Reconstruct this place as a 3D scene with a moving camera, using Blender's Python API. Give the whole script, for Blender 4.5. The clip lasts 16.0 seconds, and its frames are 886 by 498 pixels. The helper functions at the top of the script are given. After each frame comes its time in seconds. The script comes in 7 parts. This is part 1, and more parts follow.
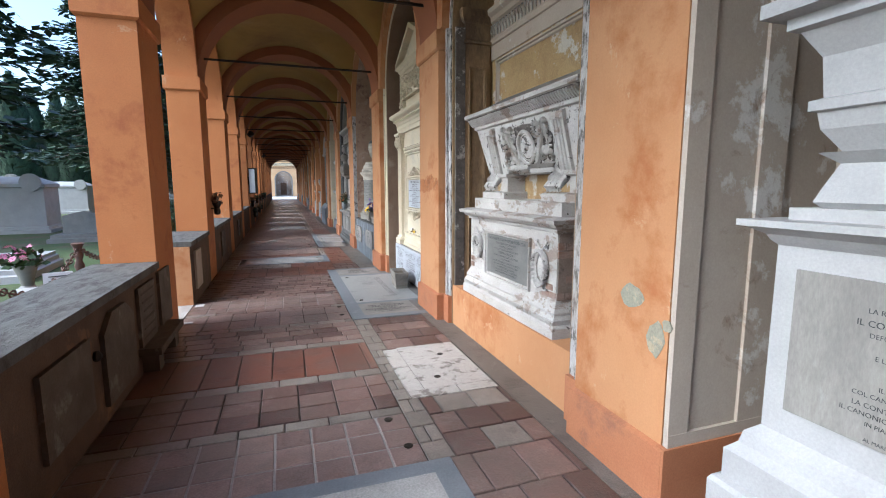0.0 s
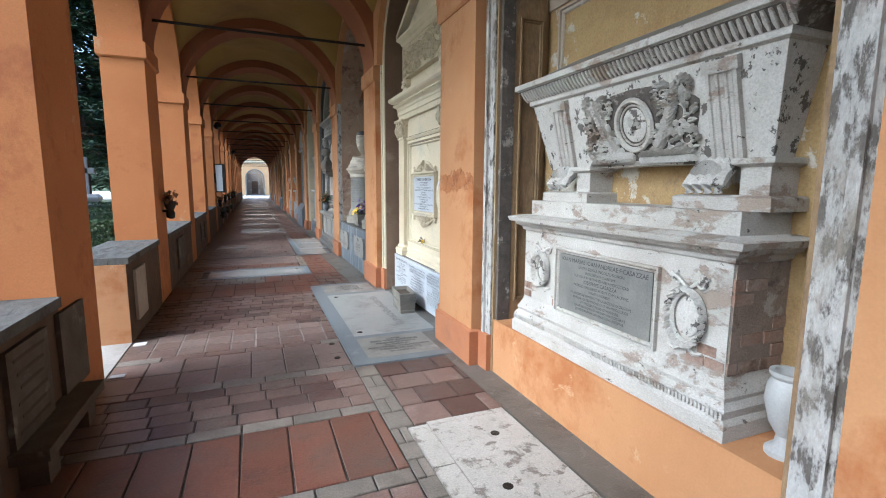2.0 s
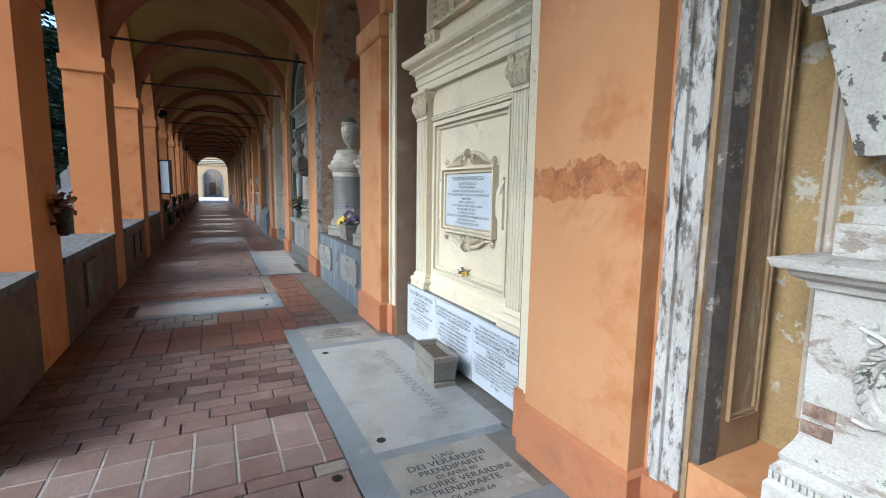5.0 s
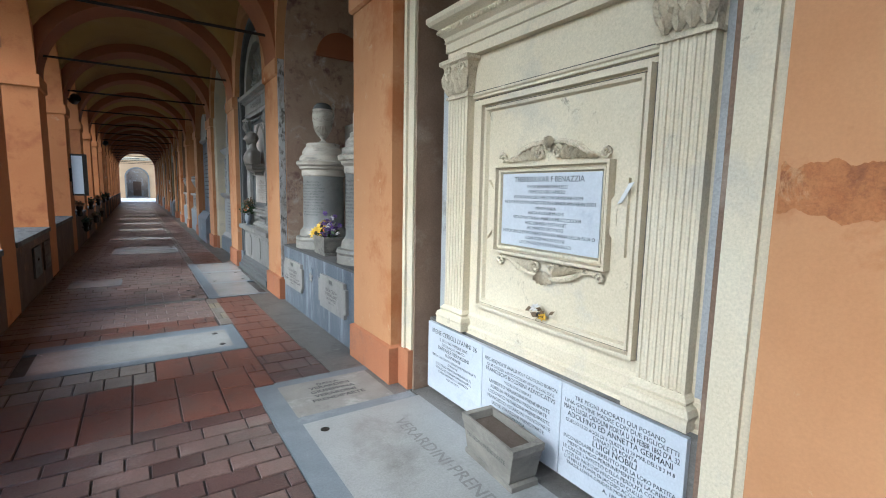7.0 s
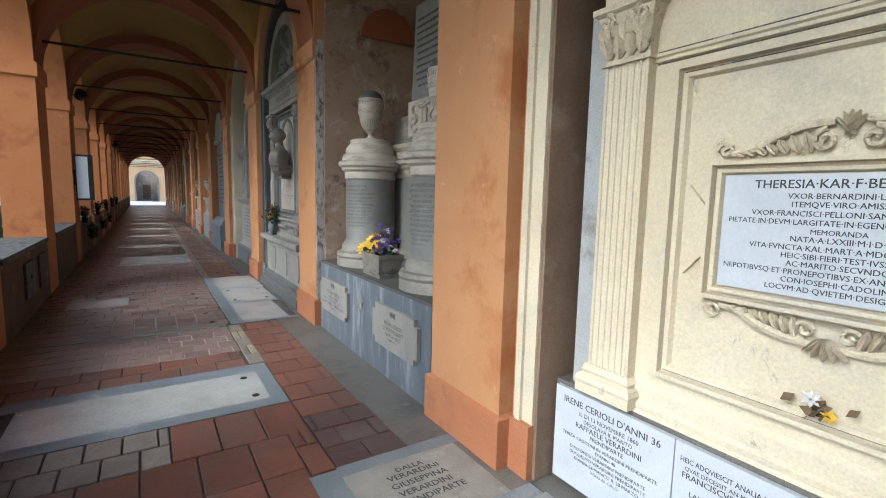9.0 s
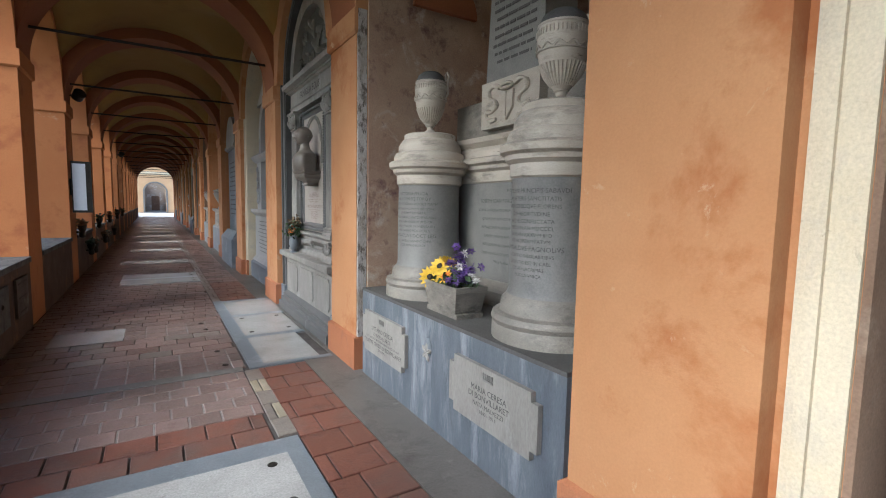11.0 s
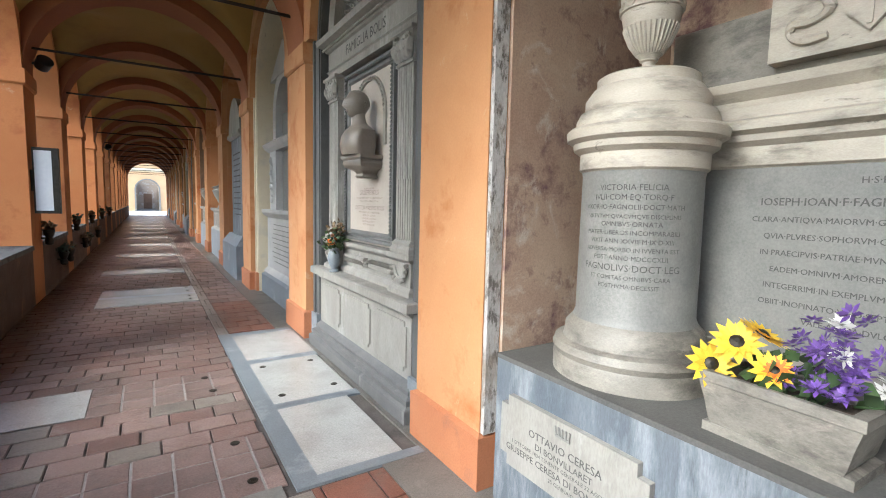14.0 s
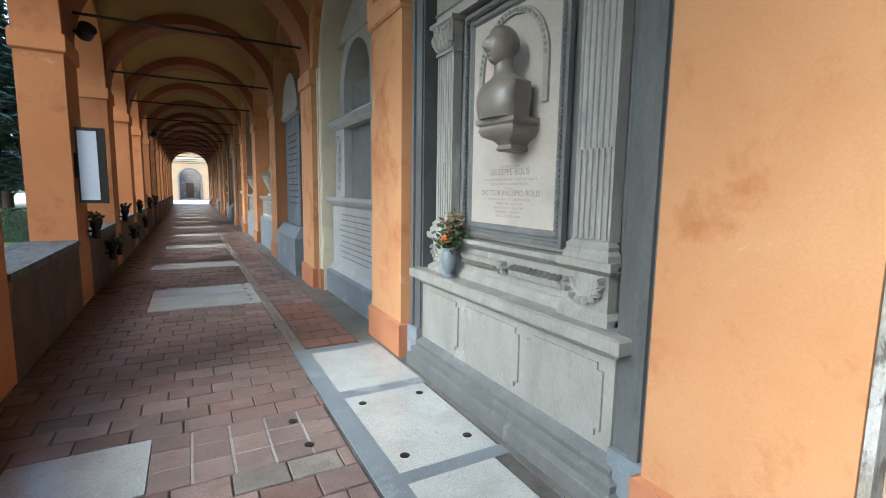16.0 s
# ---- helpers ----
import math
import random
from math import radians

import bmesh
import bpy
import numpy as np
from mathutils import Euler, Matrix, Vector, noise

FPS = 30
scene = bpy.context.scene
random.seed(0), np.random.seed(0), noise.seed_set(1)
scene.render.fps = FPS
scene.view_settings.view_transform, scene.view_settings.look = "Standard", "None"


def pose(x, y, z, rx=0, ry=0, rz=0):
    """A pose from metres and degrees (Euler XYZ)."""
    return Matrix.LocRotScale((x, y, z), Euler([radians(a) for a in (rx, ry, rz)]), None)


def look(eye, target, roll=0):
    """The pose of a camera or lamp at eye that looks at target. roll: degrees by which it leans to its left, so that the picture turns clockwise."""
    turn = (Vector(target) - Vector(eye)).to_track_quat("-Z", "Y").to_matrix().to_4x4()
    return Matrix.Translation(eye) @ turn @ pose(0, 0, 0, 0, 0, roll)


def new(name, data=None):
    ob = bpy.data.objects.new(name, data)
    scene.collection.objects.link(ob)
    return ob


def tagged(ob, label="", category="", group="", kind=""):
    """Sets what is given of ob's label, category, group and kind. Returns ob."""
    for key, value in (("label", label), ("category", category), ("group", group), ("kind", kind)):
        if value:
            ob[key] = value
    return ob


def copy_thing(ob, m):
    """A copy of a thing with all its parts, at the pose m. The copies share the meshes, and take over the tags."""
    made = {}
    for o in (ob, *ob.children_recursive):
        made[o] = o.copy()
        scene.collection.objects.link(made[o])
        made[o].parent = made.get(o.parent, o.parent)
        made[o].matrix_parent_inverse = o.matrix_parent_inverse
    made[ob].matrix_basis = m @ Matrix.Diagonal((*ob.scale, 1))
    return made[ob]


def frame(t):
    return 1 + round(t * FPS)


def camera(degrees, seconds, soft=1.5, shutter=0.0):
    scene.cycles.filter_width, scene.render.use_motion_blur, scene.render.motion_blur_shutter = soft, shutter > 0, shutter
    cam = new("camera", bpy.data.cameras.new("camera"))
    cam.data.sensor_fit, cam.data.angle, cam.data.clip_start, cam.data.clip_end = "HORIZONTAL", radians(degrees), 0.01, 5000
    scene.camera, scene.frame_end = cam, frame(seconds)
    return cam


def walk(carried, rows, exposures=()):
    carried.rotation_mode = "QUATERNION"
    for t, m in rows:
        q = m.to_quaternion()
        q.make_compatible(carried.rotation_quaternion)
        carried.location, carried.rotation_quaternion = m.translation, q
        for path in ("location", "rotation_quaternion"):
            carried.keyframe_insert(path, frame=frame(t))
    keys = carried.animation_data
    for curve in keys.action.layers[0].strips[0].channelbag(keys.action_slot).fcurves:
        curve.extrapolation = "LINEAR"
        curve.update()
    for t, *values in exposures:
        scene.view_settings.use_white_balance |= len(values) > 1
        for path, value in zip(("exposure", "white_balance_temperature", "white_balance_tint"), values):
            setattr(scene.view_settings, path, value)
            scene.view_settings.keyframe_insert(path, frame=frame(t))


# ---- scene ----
cam = camera(87.2, 16.0, 1.0)
METRES, EYE, TILT, LEAN, TURN = 10.9, 1.5, -0.40, -0.137, -18.9
ROWS = [
    (0.0, 0.0, 0.0, 0.0, -0.02, -7.3, 0.17),
    (0.5, -0.0108, 0.0342, -0.002, -0.85, -7.33, 0.04),
    (1.0, -0.0242, 0.0654, -0.0021, -2.19, -7.49, -0.1),
    (1.5, -0.0389, 0.0953, 0.0002, -2.4, -7.45, -0.2),
    (2.0, -0.0453, 0.1292, -0.0007, -3.11, -7.3, -0.22),
    (2.5, -0.0522, 0.1579, -0.0014, -4.21, -7.23, -0.21),
    (3.0, -0.0616, 0.1905, -0.0001, -4.2, -7.16, -0.36),
    (3.5, -0.0673, 0.2268, -0.0, -4.88, -7.15, -0.3),
    (4.0, -0.0777, 0.2547, -0.001, -5.69, -7.03, -0.36),
    (6.5, -0.13, 0.4079, 0.001, -12.12, -6.71, -0.99),
    (7.0, -0.1445, 0.4334, 0.0015, -14.34, -6.63, -0.94),
    (7.5, -0.1534, 0.4594, 0.0008, -15.15, -6.7, -1.01),
    (8.0, -0.1589, 0.4887, 0.0015, -15.84, -6.75, -0.99),
    (8.5, -0.1712, 0.5139, 0.0014, -15.42, -6.24, -1.05),
    (9.0, -0.1815, 0.5396, 0.0035, -13.55, -6.16, -1.1),
    (9.5, -0.1868, 0.5703, 0.0044, -12.71, -5.99, -1.01),
    (10.0, -0.1944, 0.5948, 0.0028, -12.74, -5.5, -0.96),
    (12.5, -0.2385, 0.7408, 0.004, -13.01, -4.55, -1.01),
    (13.0, -0.2482, 0.7674, 0.0038, -14.14, -4.39, -1.04),
    (13.5, -0.2595, 0.7941, 0.0057, -13.81, -4.62, -1.11),
    (14.0, -0.2649, 0.8283, 0.0047, -13.41, -5.04, -1.1),
    (14.5, -0.2739, 0.8569, 0.0027, -12.71, -5.31, -1.03),
    (15.0, -0.2883, 0.8862, 0.0041, -10.75, -5.46, -1.01),
    (15.5, -0.3014, 0.9189, 0.0042, -9.76, -6.06, -0.84),
    (16.0, -0.3184, 0.9412, 0.0025, -9.6, -6.69, -0.68),
]
walk(cam, [(t, pose(0, 0, EYE, TILT, LEAN, TURN) @ pose(METRES * x, METRES * y, METRES * z, 90 + pitch, roll, yaw)) for t, x, y, z, yaw, pitch, roll in ROWS],
     [(0.0, 1.65, 5150, 5), (3.0, 1.7, 5050, 0), (7.5, 1.45, 5000, 0), (8.8, 1.45, 5250, 1), (10.2, 1.35, 5300, 6), (12.4, 2.15, 5400, 3), (14.5, 2.3, 5450, 3), (15.3, 2.15, 5150, -2), (16.0, 2.1, 5100, -3)])

# ---- light ----
SUN_EL, SUN_AZ = 39.0, 258.0
world = bpy.data.worlds.new("sky_world")
scene.world = world
world.use_nodes = True
wn = world.node_tree.nodes
sky = wn.new("ShaderNodeTexSky")
sky.sky_type = "NISHITA"
sky.sun_disc = False
sky.sun_elevation = radians(SUN_EL)
sky.sun_rotation = radians(SUN_AZ)
sky.air_density, sky.dust_density, sky.ozone_density = 1.0, 4.0, 1.0
wn["Background"].inputs["Strength"].default_value = 0.15
world.node_tree.links.new(sky.outputs["Color"], wn["Background"].inputs["Color"])
sun = new("sun", bpy.data.lights.new("sun", "SUN"))
sun.data.energy, sun.data.angle, sun.data.color = 1.0, radians(34), (1.0, 0.95, 0.88)
sun.matrix_world = look((-16.6, -3.5, 13.75), (0, 0, 0))


# ---- materials ----
BASE_SCALE = 0.76  # scales every base colour down, so less light bounces inside


def material(name, c1, c2, scale=6.0, rough=0.7, bump=0.15, c3=None, patch=1.2, cut=(0.52, 0.62), detail=90.0, spread=0.0, island=0.0, metal=0.0, stretch=(1, 1, 1), grain=0.24, coat=0.0, c4=None, patch4=3.0, cut4=(0.64, 0.68)):
    """Two-tone procedural surface: broad mottling c1/c2, patches of c3, fine grain in colour and relief. spread varies the brightness from object to object, island from piece to piece of one mesh."""
    c1, c2, c3, c4 = (tuple(v * BASE_SCALE for v in c) if c else None for c in (c1, c2, c3, c4))
    m = bpy.data.materials.new(name)
    m.use_nodes = True
    nt = m.node_tree
    n, ln = nt.nodes, nt.links
    bsdf = n["Principled BSDF"]
    co = n.new("ShaderNodeTexCoord")
    mp = n.new("ShaderNodeMapping")
    mp.inputs["Scale"].default_value = stretch
    geo = n.new("ShaderNodeNewGeometry")
    ln.new(geo.outputs["Position"], mp.inputs["Vector"])

    def noisy(sc, det=6.0, ro=0.6, dist=0.0):
        t = n.new("ShaderNodeTexNoise")
        t.inputs["Scale"].default_value, t.inputs["Detail"].default_value = sc, det
        t.inputs["Roughness"].default_value, t.inputs["Distortion"].default_value = ro, dist
        ln.new(mp.outputs["Vector"], t.inputs["Vector"])
        return t

    def ramp(src, a, b):
        r = n.new("ShaderNodeMapRange")
        r.inputs["From Min"].default_value, r.inputs["From Max"].default_value = a, b
        ln.new(src, r.inputs["Value"])
        return r.outputs["Result"]

    def mixed(kind, fac, a, b):
        x = n.new("ShaderNodeMix")
        x.data_type, x.blend_type = "RGBA", kind
        if isinstance(fac, float):
            x.inputs["Factor"].default_value = fac
        else:
            ln.new(fac, x.inputs["Factor"])
        for socket, v in ((x.inputs[6], a), (x.inputs[7], b)):
            if isinstance(v, tuple):
                socket.default_value = (*v, 1)
            else:
                ln.new(v, socket)
        return x.outputs[2]

    big = noisy(scale, 8, 0.62, 0.3)
    fine = noisy(detail, 4, 0.7)
    colour = mixed("MIX", ramp(big.outputs["Fac"], 0.35, 0.68), c1, c2)
    relief = fine.outputs["Fac"]
    if c3:
        pn = noisy(patch, 9, 0.68, 0.15)
        pm = ramp(pn.outputs["Fac"], *cut)
        colour = mixed("MIX", pm, colour, c3)
        add = n.new("ShaderNodeMath")
        add.operation = "MULTIPLY_ADD"
        add.inputs[1].default_value = -2.0
        ln.new(pm, add.inputs[0])
        ln.new(fine.outputs["Fac"], add.inputs[2])
        relief = add.outputs[0]
    if c4:
        fn = noisy(patch4, 10, 0.72, 0.5)
        colour = mixed("MIX", ramp(fn.outputs["Fac"], *cut4), colour, c4)
    gr = mixed("MIX", ramp(fine.outputs["Fac"], 0.3, 0.7), (1 - grain,) * 3, (1 + grain * 0.4,) * 3)
    colour = mixed("MULTIPLY", 1.0, colour, gr)
    if spread or island:
        if spread:
            info = n.new("ShaderNodeObjectInfo")
            rnd = info.outputs["Random"]
        else:
            rnd = geo.outputs["Random Per Island"]
        k = spread or island
        v = n.new("ShaderNodeMapRange")
        v.inputs["To Min"].default_value, v.inputs["To Max"].default_value = 1 - k, 1 + k
        ln.new(rnd, v.inputs["Value"])
        colour = mixed("MULTIPLY", 1.0, colour, v.outputs["Result"])
    ln.new(colour, bsdf.inputs["Base Color"])
    rr = n.new("ShaderNodeMapRange")
    rr.inputs["To Min"].default_value, rr.inputs["To Max"].default_value = max(0.05, rough - 0.12), min(1, rough + 0.12)
    ln.new(big.outputs["Fac"], rr.inputs["Value"])
    ln.new(rr.outputs["Result"], bsdf.inputs["Roughness"])
    bsdf.inputs["Metallic"].default_value = metal
    bsdf.inputs["Coat Weight"].default_value = coat
    if bump:
        bp = n.new("ShaderNodeBump")
        bp.inputs["Strength"].default_value, bp.inputs["Distance"].default_value = bump, 0.01
        ln.new(relief, bp.inputs["Height"])
        ln.new(bp.outputs["Normal"], bsdf.inputs["Normal"])
    return m


ORANGE = material("orange_limewash", (0.545, 0.26, 0.108), (0.605, 0.315, 0.145), 1.8, 0.85, 0.1, c3=(0.45, 0.17, 0.055), patch=1.3, cut=(0.53, 0.64), grain=0.07, c4=(0.62, 0.38, 0.21), patch4=3.6, cut4=(0.61, 0.66))
ORANGE_PIER = material("orange_pier_limewash", (0.58, 0.205, 0.058), (0.64, 0.25, 0.08), 1.6, 0.85, 0.15, c3=(0.47, 0.15, 0.045), patch=1.5, cut=(0.56, 0.66), grain=0.12, c4=(0.66, 0.35, 0.17), patch4=2.4, cut4=(0.63, 0.67))
ORANGE_DARK = material("orange_plinth_paint", (0.46, 0.175, 0.075), (0.52, 0.22, 0.10), 2.5, 0.8, 0.2, c3=(0.33, 0.15, 0.085), patch=2.6, cut=(0.56, 0.70), grain=0.18, c4=(0.26, 0.17, 0.12), patch4=6.0, cut4=(0.66, 0.72))
RIB = material("rib_brick_red_paint", (0.31, 0.105, 0.042), (0.37, 0.135, 0.055), 2.0, 0.85, 0.1, grain=0.14)
VAULT = material("vault_ochre_limewash", (0.36, 0.21, 0.05), (0.41, 0.25, 0.07), 1.2, 0.9, 0.08, c3=(0.27, 0.15, 0.045), patch=0.6, cut=(0.5, 0.7), grain=0.08)
BROWN = material("brown_grey_plaster", (0.22, 0.14, 0.09), (0.30, 0.20, 0.135), 2.2, 0.85, 0.2, c3=(0.36, 0.28, 0.21), patch=1.6, cut=(0.58, 0.7))
PEELED = material("peeling_yellow_plaster", (0.48, 0.335, 0.15), (0.38, 0.245, 0.11), 3.4, 0.85, 0.35, c3=(0.62, 0.57, 0.49), patch=2.6, cut=(0.53, 0.555), c4=(0.25, 0.17, 0.10), patch4=3.6, cut4=(0.58, 0.70))
ROUGE = material("mottled_red_brown_stucco", (0.52, 0.38, 0.27), (0.40, 0.26, 0.185), 2.6, 0.85, 0.25, c3=(0.19, 0.10, 0.095), patch=4.2, cut=(0.51, 0.64), grain=0.2, c4=(0.60, 0.50, 0.40), patch4=3.6, cut4=(0.57, 0.66))
GREYPLASTER = material("grey_beige_plaster", (0.56, 0.485, 0.40), (0.48, 0.40, 0.32), 1.6, 0.85, 0.08, grain=0.1, c3=(0.70, 0.67, 0.62), patch=1.6, cut=(0.575, 0.61), c4=(0.30, 0.22, 0.16), patch4=3.2, cut4=(0.575, 0.68))
CREAM = material("cream_stucco", (0.755, 0.655, 0.465), (0.815, 0.73, 0.55), 1.8, 0.75, 0.15, c3=(0.66, 0.60, 0.47), patch=2.4, cut=(0.54, 0.66), grain=0.18, c4=(0.36, 0.32, 0.25), patch4=6.0, cut4=(0.62, 0.70))
WHITEPEEL = material("white_peeling_stone", (0.66, 0.64, 0.61), (0.48, 0.45, 0.42), 5.0, 0.75, 0.45, c3=(0.16, 0.14, 0.12), patch=20.0, cut=(0.50, 0.58), stretch=(1, 1, 0.4), c4=(0.38, 0.33, 0.27), patch4=7.0, cut4=(0.52, 0.66))
WORNWHITE = material("worn_white_stucco", (0.66, 0.635, 0.59), (0.53, 0.49, 0.44), 3.5, 0.8, 0.5, c3=(0.40, 0.325, 0.265), patch=4.2, cut=(0.55, 0.60), stretch=(1, 1, 1.8), c4=(0.15, 0.125, 0.105), patch4=9.0, cut4=(0.62, 0.655))
ROSERENDER = material("bare_rose_grey_render", (0.36, 0.28, 0.225), (0.27, 0.205, 0.165), 5.0, 0.9, 0.6, c3=(0.50, 0.44, 0.38), patch=6.0, cut=(0.55, 0.62), c4=(0.14, 0.11, 0.09), patch4=8.0, cut4=(0.58, 0.68))
PANELSTONE = material("beige_pink_panel_stone", (0.50, 0.445, 0.38), (0.42, 0.375, 0.325), 3.0, 0.6, 0.1, c3=(0.56, 0.47, 0.42), patch=2.2, cut=(0.52, 0.66), grain=0.12)
REDPATCH = material("rusty_red_old_limewash", (0.44, 0.16, 0.05), (0.52, 0.22, 0.08), 9.0, 0.9, 0.4, c3=(0.34, 0.13, 0.05), patch=11.0, cut=(0.52, 0.62), c4=(0.58, 0.31, 0.14), patch4=7.0, cut4=(0.55, 0.62))
BRICK = material("old_brick_stucco", (0.34, 0.19, 0.13), (0.42, 0.33, 0.27), 5.0, 0.9, 0.5, c3=(0.22, 0.14, 0.10), patch=6, cut=(0.5, 0.6))
MARBLE = material("white_marble", (0.54, 0.535, 0.525), (0.46, 0.455, 0.445), 3.0, 0.45, 0.1, c3=(0.46, 0.455, 0.44), patch=4.5, cut=(0.58, 0.76), grain=0.12)
FLOORMARBLE = material("worn_floor_marble", (0.56, 0.555, 0.535), (0.52, 0.515, 0.495), 3.0, 0.22, 0.02, c3=(0.40, 0.39, 0.365), patch=2.6, cut=(0.45, 0.78), grain=0.24, c4=(0.33, 0.315, 0.29), patch4=22.0, cut4=(0.58, 0.75))
PLAQUE = material("blue_white_marble_plaque", (0.69, 0.725, 0.775), (0.62, 0.655, 0.71), 5.0, 0.35, 0.05, c3=(0.48, 0.53, 0.62), patch=6, cut=(0.58, 0.8), grain=0.1)
GREYSTONE = material("grey_stone", (0.215, 0.212, 0.195), (0.28, 0.273, 0.25), 4.0, 0.5, 0.15, c3=(0.17, 0.167, 0.16), patch=2.4, cut=(0.53, 0.70), grain=0.2)
BARDIGLIO = material("blue_grey_marble", (0.19, 0.215, 0.24), (0.25, 0.275, 0.30), 4.0, 0.5, 0.15, c3=(0.34, 0.365, 0.385), patch=2.2, cut=(0.56, 0.66), grain=0.2)
TRAVERTINE = material("warm_grey_stone", (0.31, 0.285, 0.24), (0.215, 0.197, 0.168), 4.0, 0.55, 0.18, c3=(0.12, 0.108, 0.092), patch=2.6, cut=(0.52, 0.66), grain=0.2, stretch=(1, 1, 2.0), c4=(0.46, 0.42, 0.36), patch4=3.0, cut4=(0.58, 0.74))
PALETOP = material("cream_white_moulded_stone", (0.60, 0.545, 0.45), (0.47, 0.42, 0.345), 2.5, 0.55, 0.15, c3=(0.26, 0.235, 0.195), patch=2.6, cut=(0.54, 0.68), stretch=(1, 1, 3), grain=0.14, c4=(0.15, 0.135, 0.115), patch4=6.0, cut4=(0.62, 0.70))
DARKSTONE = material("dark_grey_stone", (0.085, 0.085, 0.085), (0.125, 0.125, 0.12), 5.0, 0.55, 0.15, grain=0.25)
COPING = material("parapet_stone_coping", (0.165, 0.16, 0.148), (0.11, 0.106, 0.098), 6, 0.8, 0.5, c3=(0.065, 0.06, 0.052), patch=4, cut=(0.50, 0.62), stretch=(3, 1, 1))
CEMENT = material("dark_cement", (0.15, 0.138, 0.122), (0.21, 0.195, 0.175), 3.0, 0.48, 0.3, c3=(0.09, 0.08, 0.072), patch=2.5, cut=(0.5, 0.7), grain=0.3, c4=(0.28, 0.265, 0.24), patch4=7.0, cut4=(0.58, 0.7))
MORTAR = material("dark_mortar", (0.085, 0.072, 0.065), (0.17, 0.15, 0.135), 6.0, 0.85, 0.3)
TILE_KINDS = {}
for key, c1, c2, c3, rough in (("worn_terracotta_tile", (0.205, 0.128, 0.108), (0.26, 0.17, 0.146), (0.31, 0.235, 0.21), 0.34), ("red_terracotta_tile", (0.205, 0.082, 0.055), (0.25, 0.112, 0.078), (0.145, 0.072, 0.056), 0.42), ("grey_green_stone_tile", (0.26, 0.225, 0.195), (0.33, 0.29, 0.25), (0.18, 0.15, 0.13), 0.40), ("dark_worn_tile", (0.105, 0.06, 0.053), (0.15, 0.085, 0.074), (0.09, 0.072, 0.068), 0.38), ("pink_worn_tile", (0.27, 0.185, 0.16), (0.33, 0.24, 0.215), (0.21, 0.14, 0.122), 0.34), ("sandy_stone_tile", (0.42, 0.37, 0.27), (0.36, 0.31, 0.22), (0.28, 0.23, 0.17), 0.55)):
    TILE_KINDS[key] = [material(key + end, c1, c2, 7.0, rough, 0.2, c3=c3, patch=4.0, cut=(0.53, 0.7), grain=0.34, spread=sp, island=il, c4=(0.15, 0.132, 0.115), patch4=1.5, cut4=(0.46, 0.78)) for end, sp, il in (("", 0.16, 0.0), ("_far", 0.0, 0.16))]
(TILE, TILE_J), (REDTILE, RED_J), (GREYTILE, GREY_J), (DARKTILE, DARK_J), (PINKTILE, PINK_J), (SANDTILE, SAND_J) = TILE_KINDS.values()
PINKSLAB = material("worn_pink_white_stone", (0.58, 0.54, 0.49), (0.66, 0.62, 0.575), 5.0, 0.5, 0.45, c3=(0.27, 0.235, 0.20), patch=6.0, cut=(0.55, 0.60), c4=(0.44, 0.40, 0.355), patch4=18.0, cut4=(0.55, 0.64))
SLABGREY = material("worn_grey_floor_marble", (0.34, 0.34, 0.33), (0.42, 0.42, 0.41), 2.5, 0.38, 0.15, c3=(0.24, 0.235, 0.225), patch=2.0, cut=(0.52, 0.68), grain=0.2)
IRON = material("dark_iron", (0.025, 0.022, 0.02), (0.05, 0.04, 0.035), 20, 0.6, 0.2, metal=0.6)
GRASS = material("grass_ground", (0.06, 0.115, 0.025), (0.10, 0.13, 0.04), 1.5, 0.95, 0.5, c3=(0.14, 0.105, 0.065), patch=0.8, cut=(0.5, 0.65))
GRAVEL = material("pale_gravel_ground", (0.80, 0.76, 0.70), (0.70, 0.66, 0.60), 3, 0.95, 0.4)
LEAF = material("dark_green_leaf", (0.022, 0.05, 0.022), (0.045, 0.085, 0.04), 2.0, 0.6, 0.0, island=0.45, grain=0.1)
CYPRESS = material("cypress_green_leaf", (0.045, 0.085, 0.05), (0.07, 0.12, 0.07), 2.0, 0.7, 0.0, island=0.4, grain=0.1)
HEDGE = material("hedge_leaf", (0.04, 0.075, 0.02), (0.07, 0.12, 0.035), 3.0, 0.6, 0.0, island=0.5, grain=0.1)
BARK = material("bark", (0.09, 0.065, 0.045), (0.14, 0.105, 0.08), 8, 0.9, 0.5)
OCHREBROWN = material("stained_ochre_brown_plaster", (0.40, 0.27, 0.14), (0.30, 0.19, 0.10), 3.0, 0.85, 0.25, c3=(0.15, 0.10, 0.065), patch=2.4, cut=(0.52, 0.66), stretch=(1, 1, 0.35), c4=(0.50, 0.42, 0.32), patch4=5.0, cut4=(0.62, 0.68))
PALEBLUE = material("pale_blue_grey_paint", (0.53, 0.54, 0.545), (0.45, 0.455, 0.455), 4.0, 0.8, 0.2, c3=(0.30, 0.29, 0.27), patch=3.0, cut=(0.55, 0.68))
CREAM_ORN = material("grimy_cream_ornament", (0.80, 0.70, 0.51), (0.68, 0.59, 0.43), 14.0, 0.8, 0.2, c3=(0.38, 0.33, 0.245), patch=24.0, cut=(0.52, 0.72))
BARE = material("bare_grey_green_render", (0.40, 0.39, 0.30), (0.33, 0.33, 0.26), 12, 0.9, 0.4, c3=(0.50, 0.43, 0.30), patch=14, cut=(0.54, 0.6))
LIGHTMORTAR = material("pale_mortar", (0.42, 0.40, 0.38), (0.33, 0.31, 0.29), 14, 0.85, 0.3)
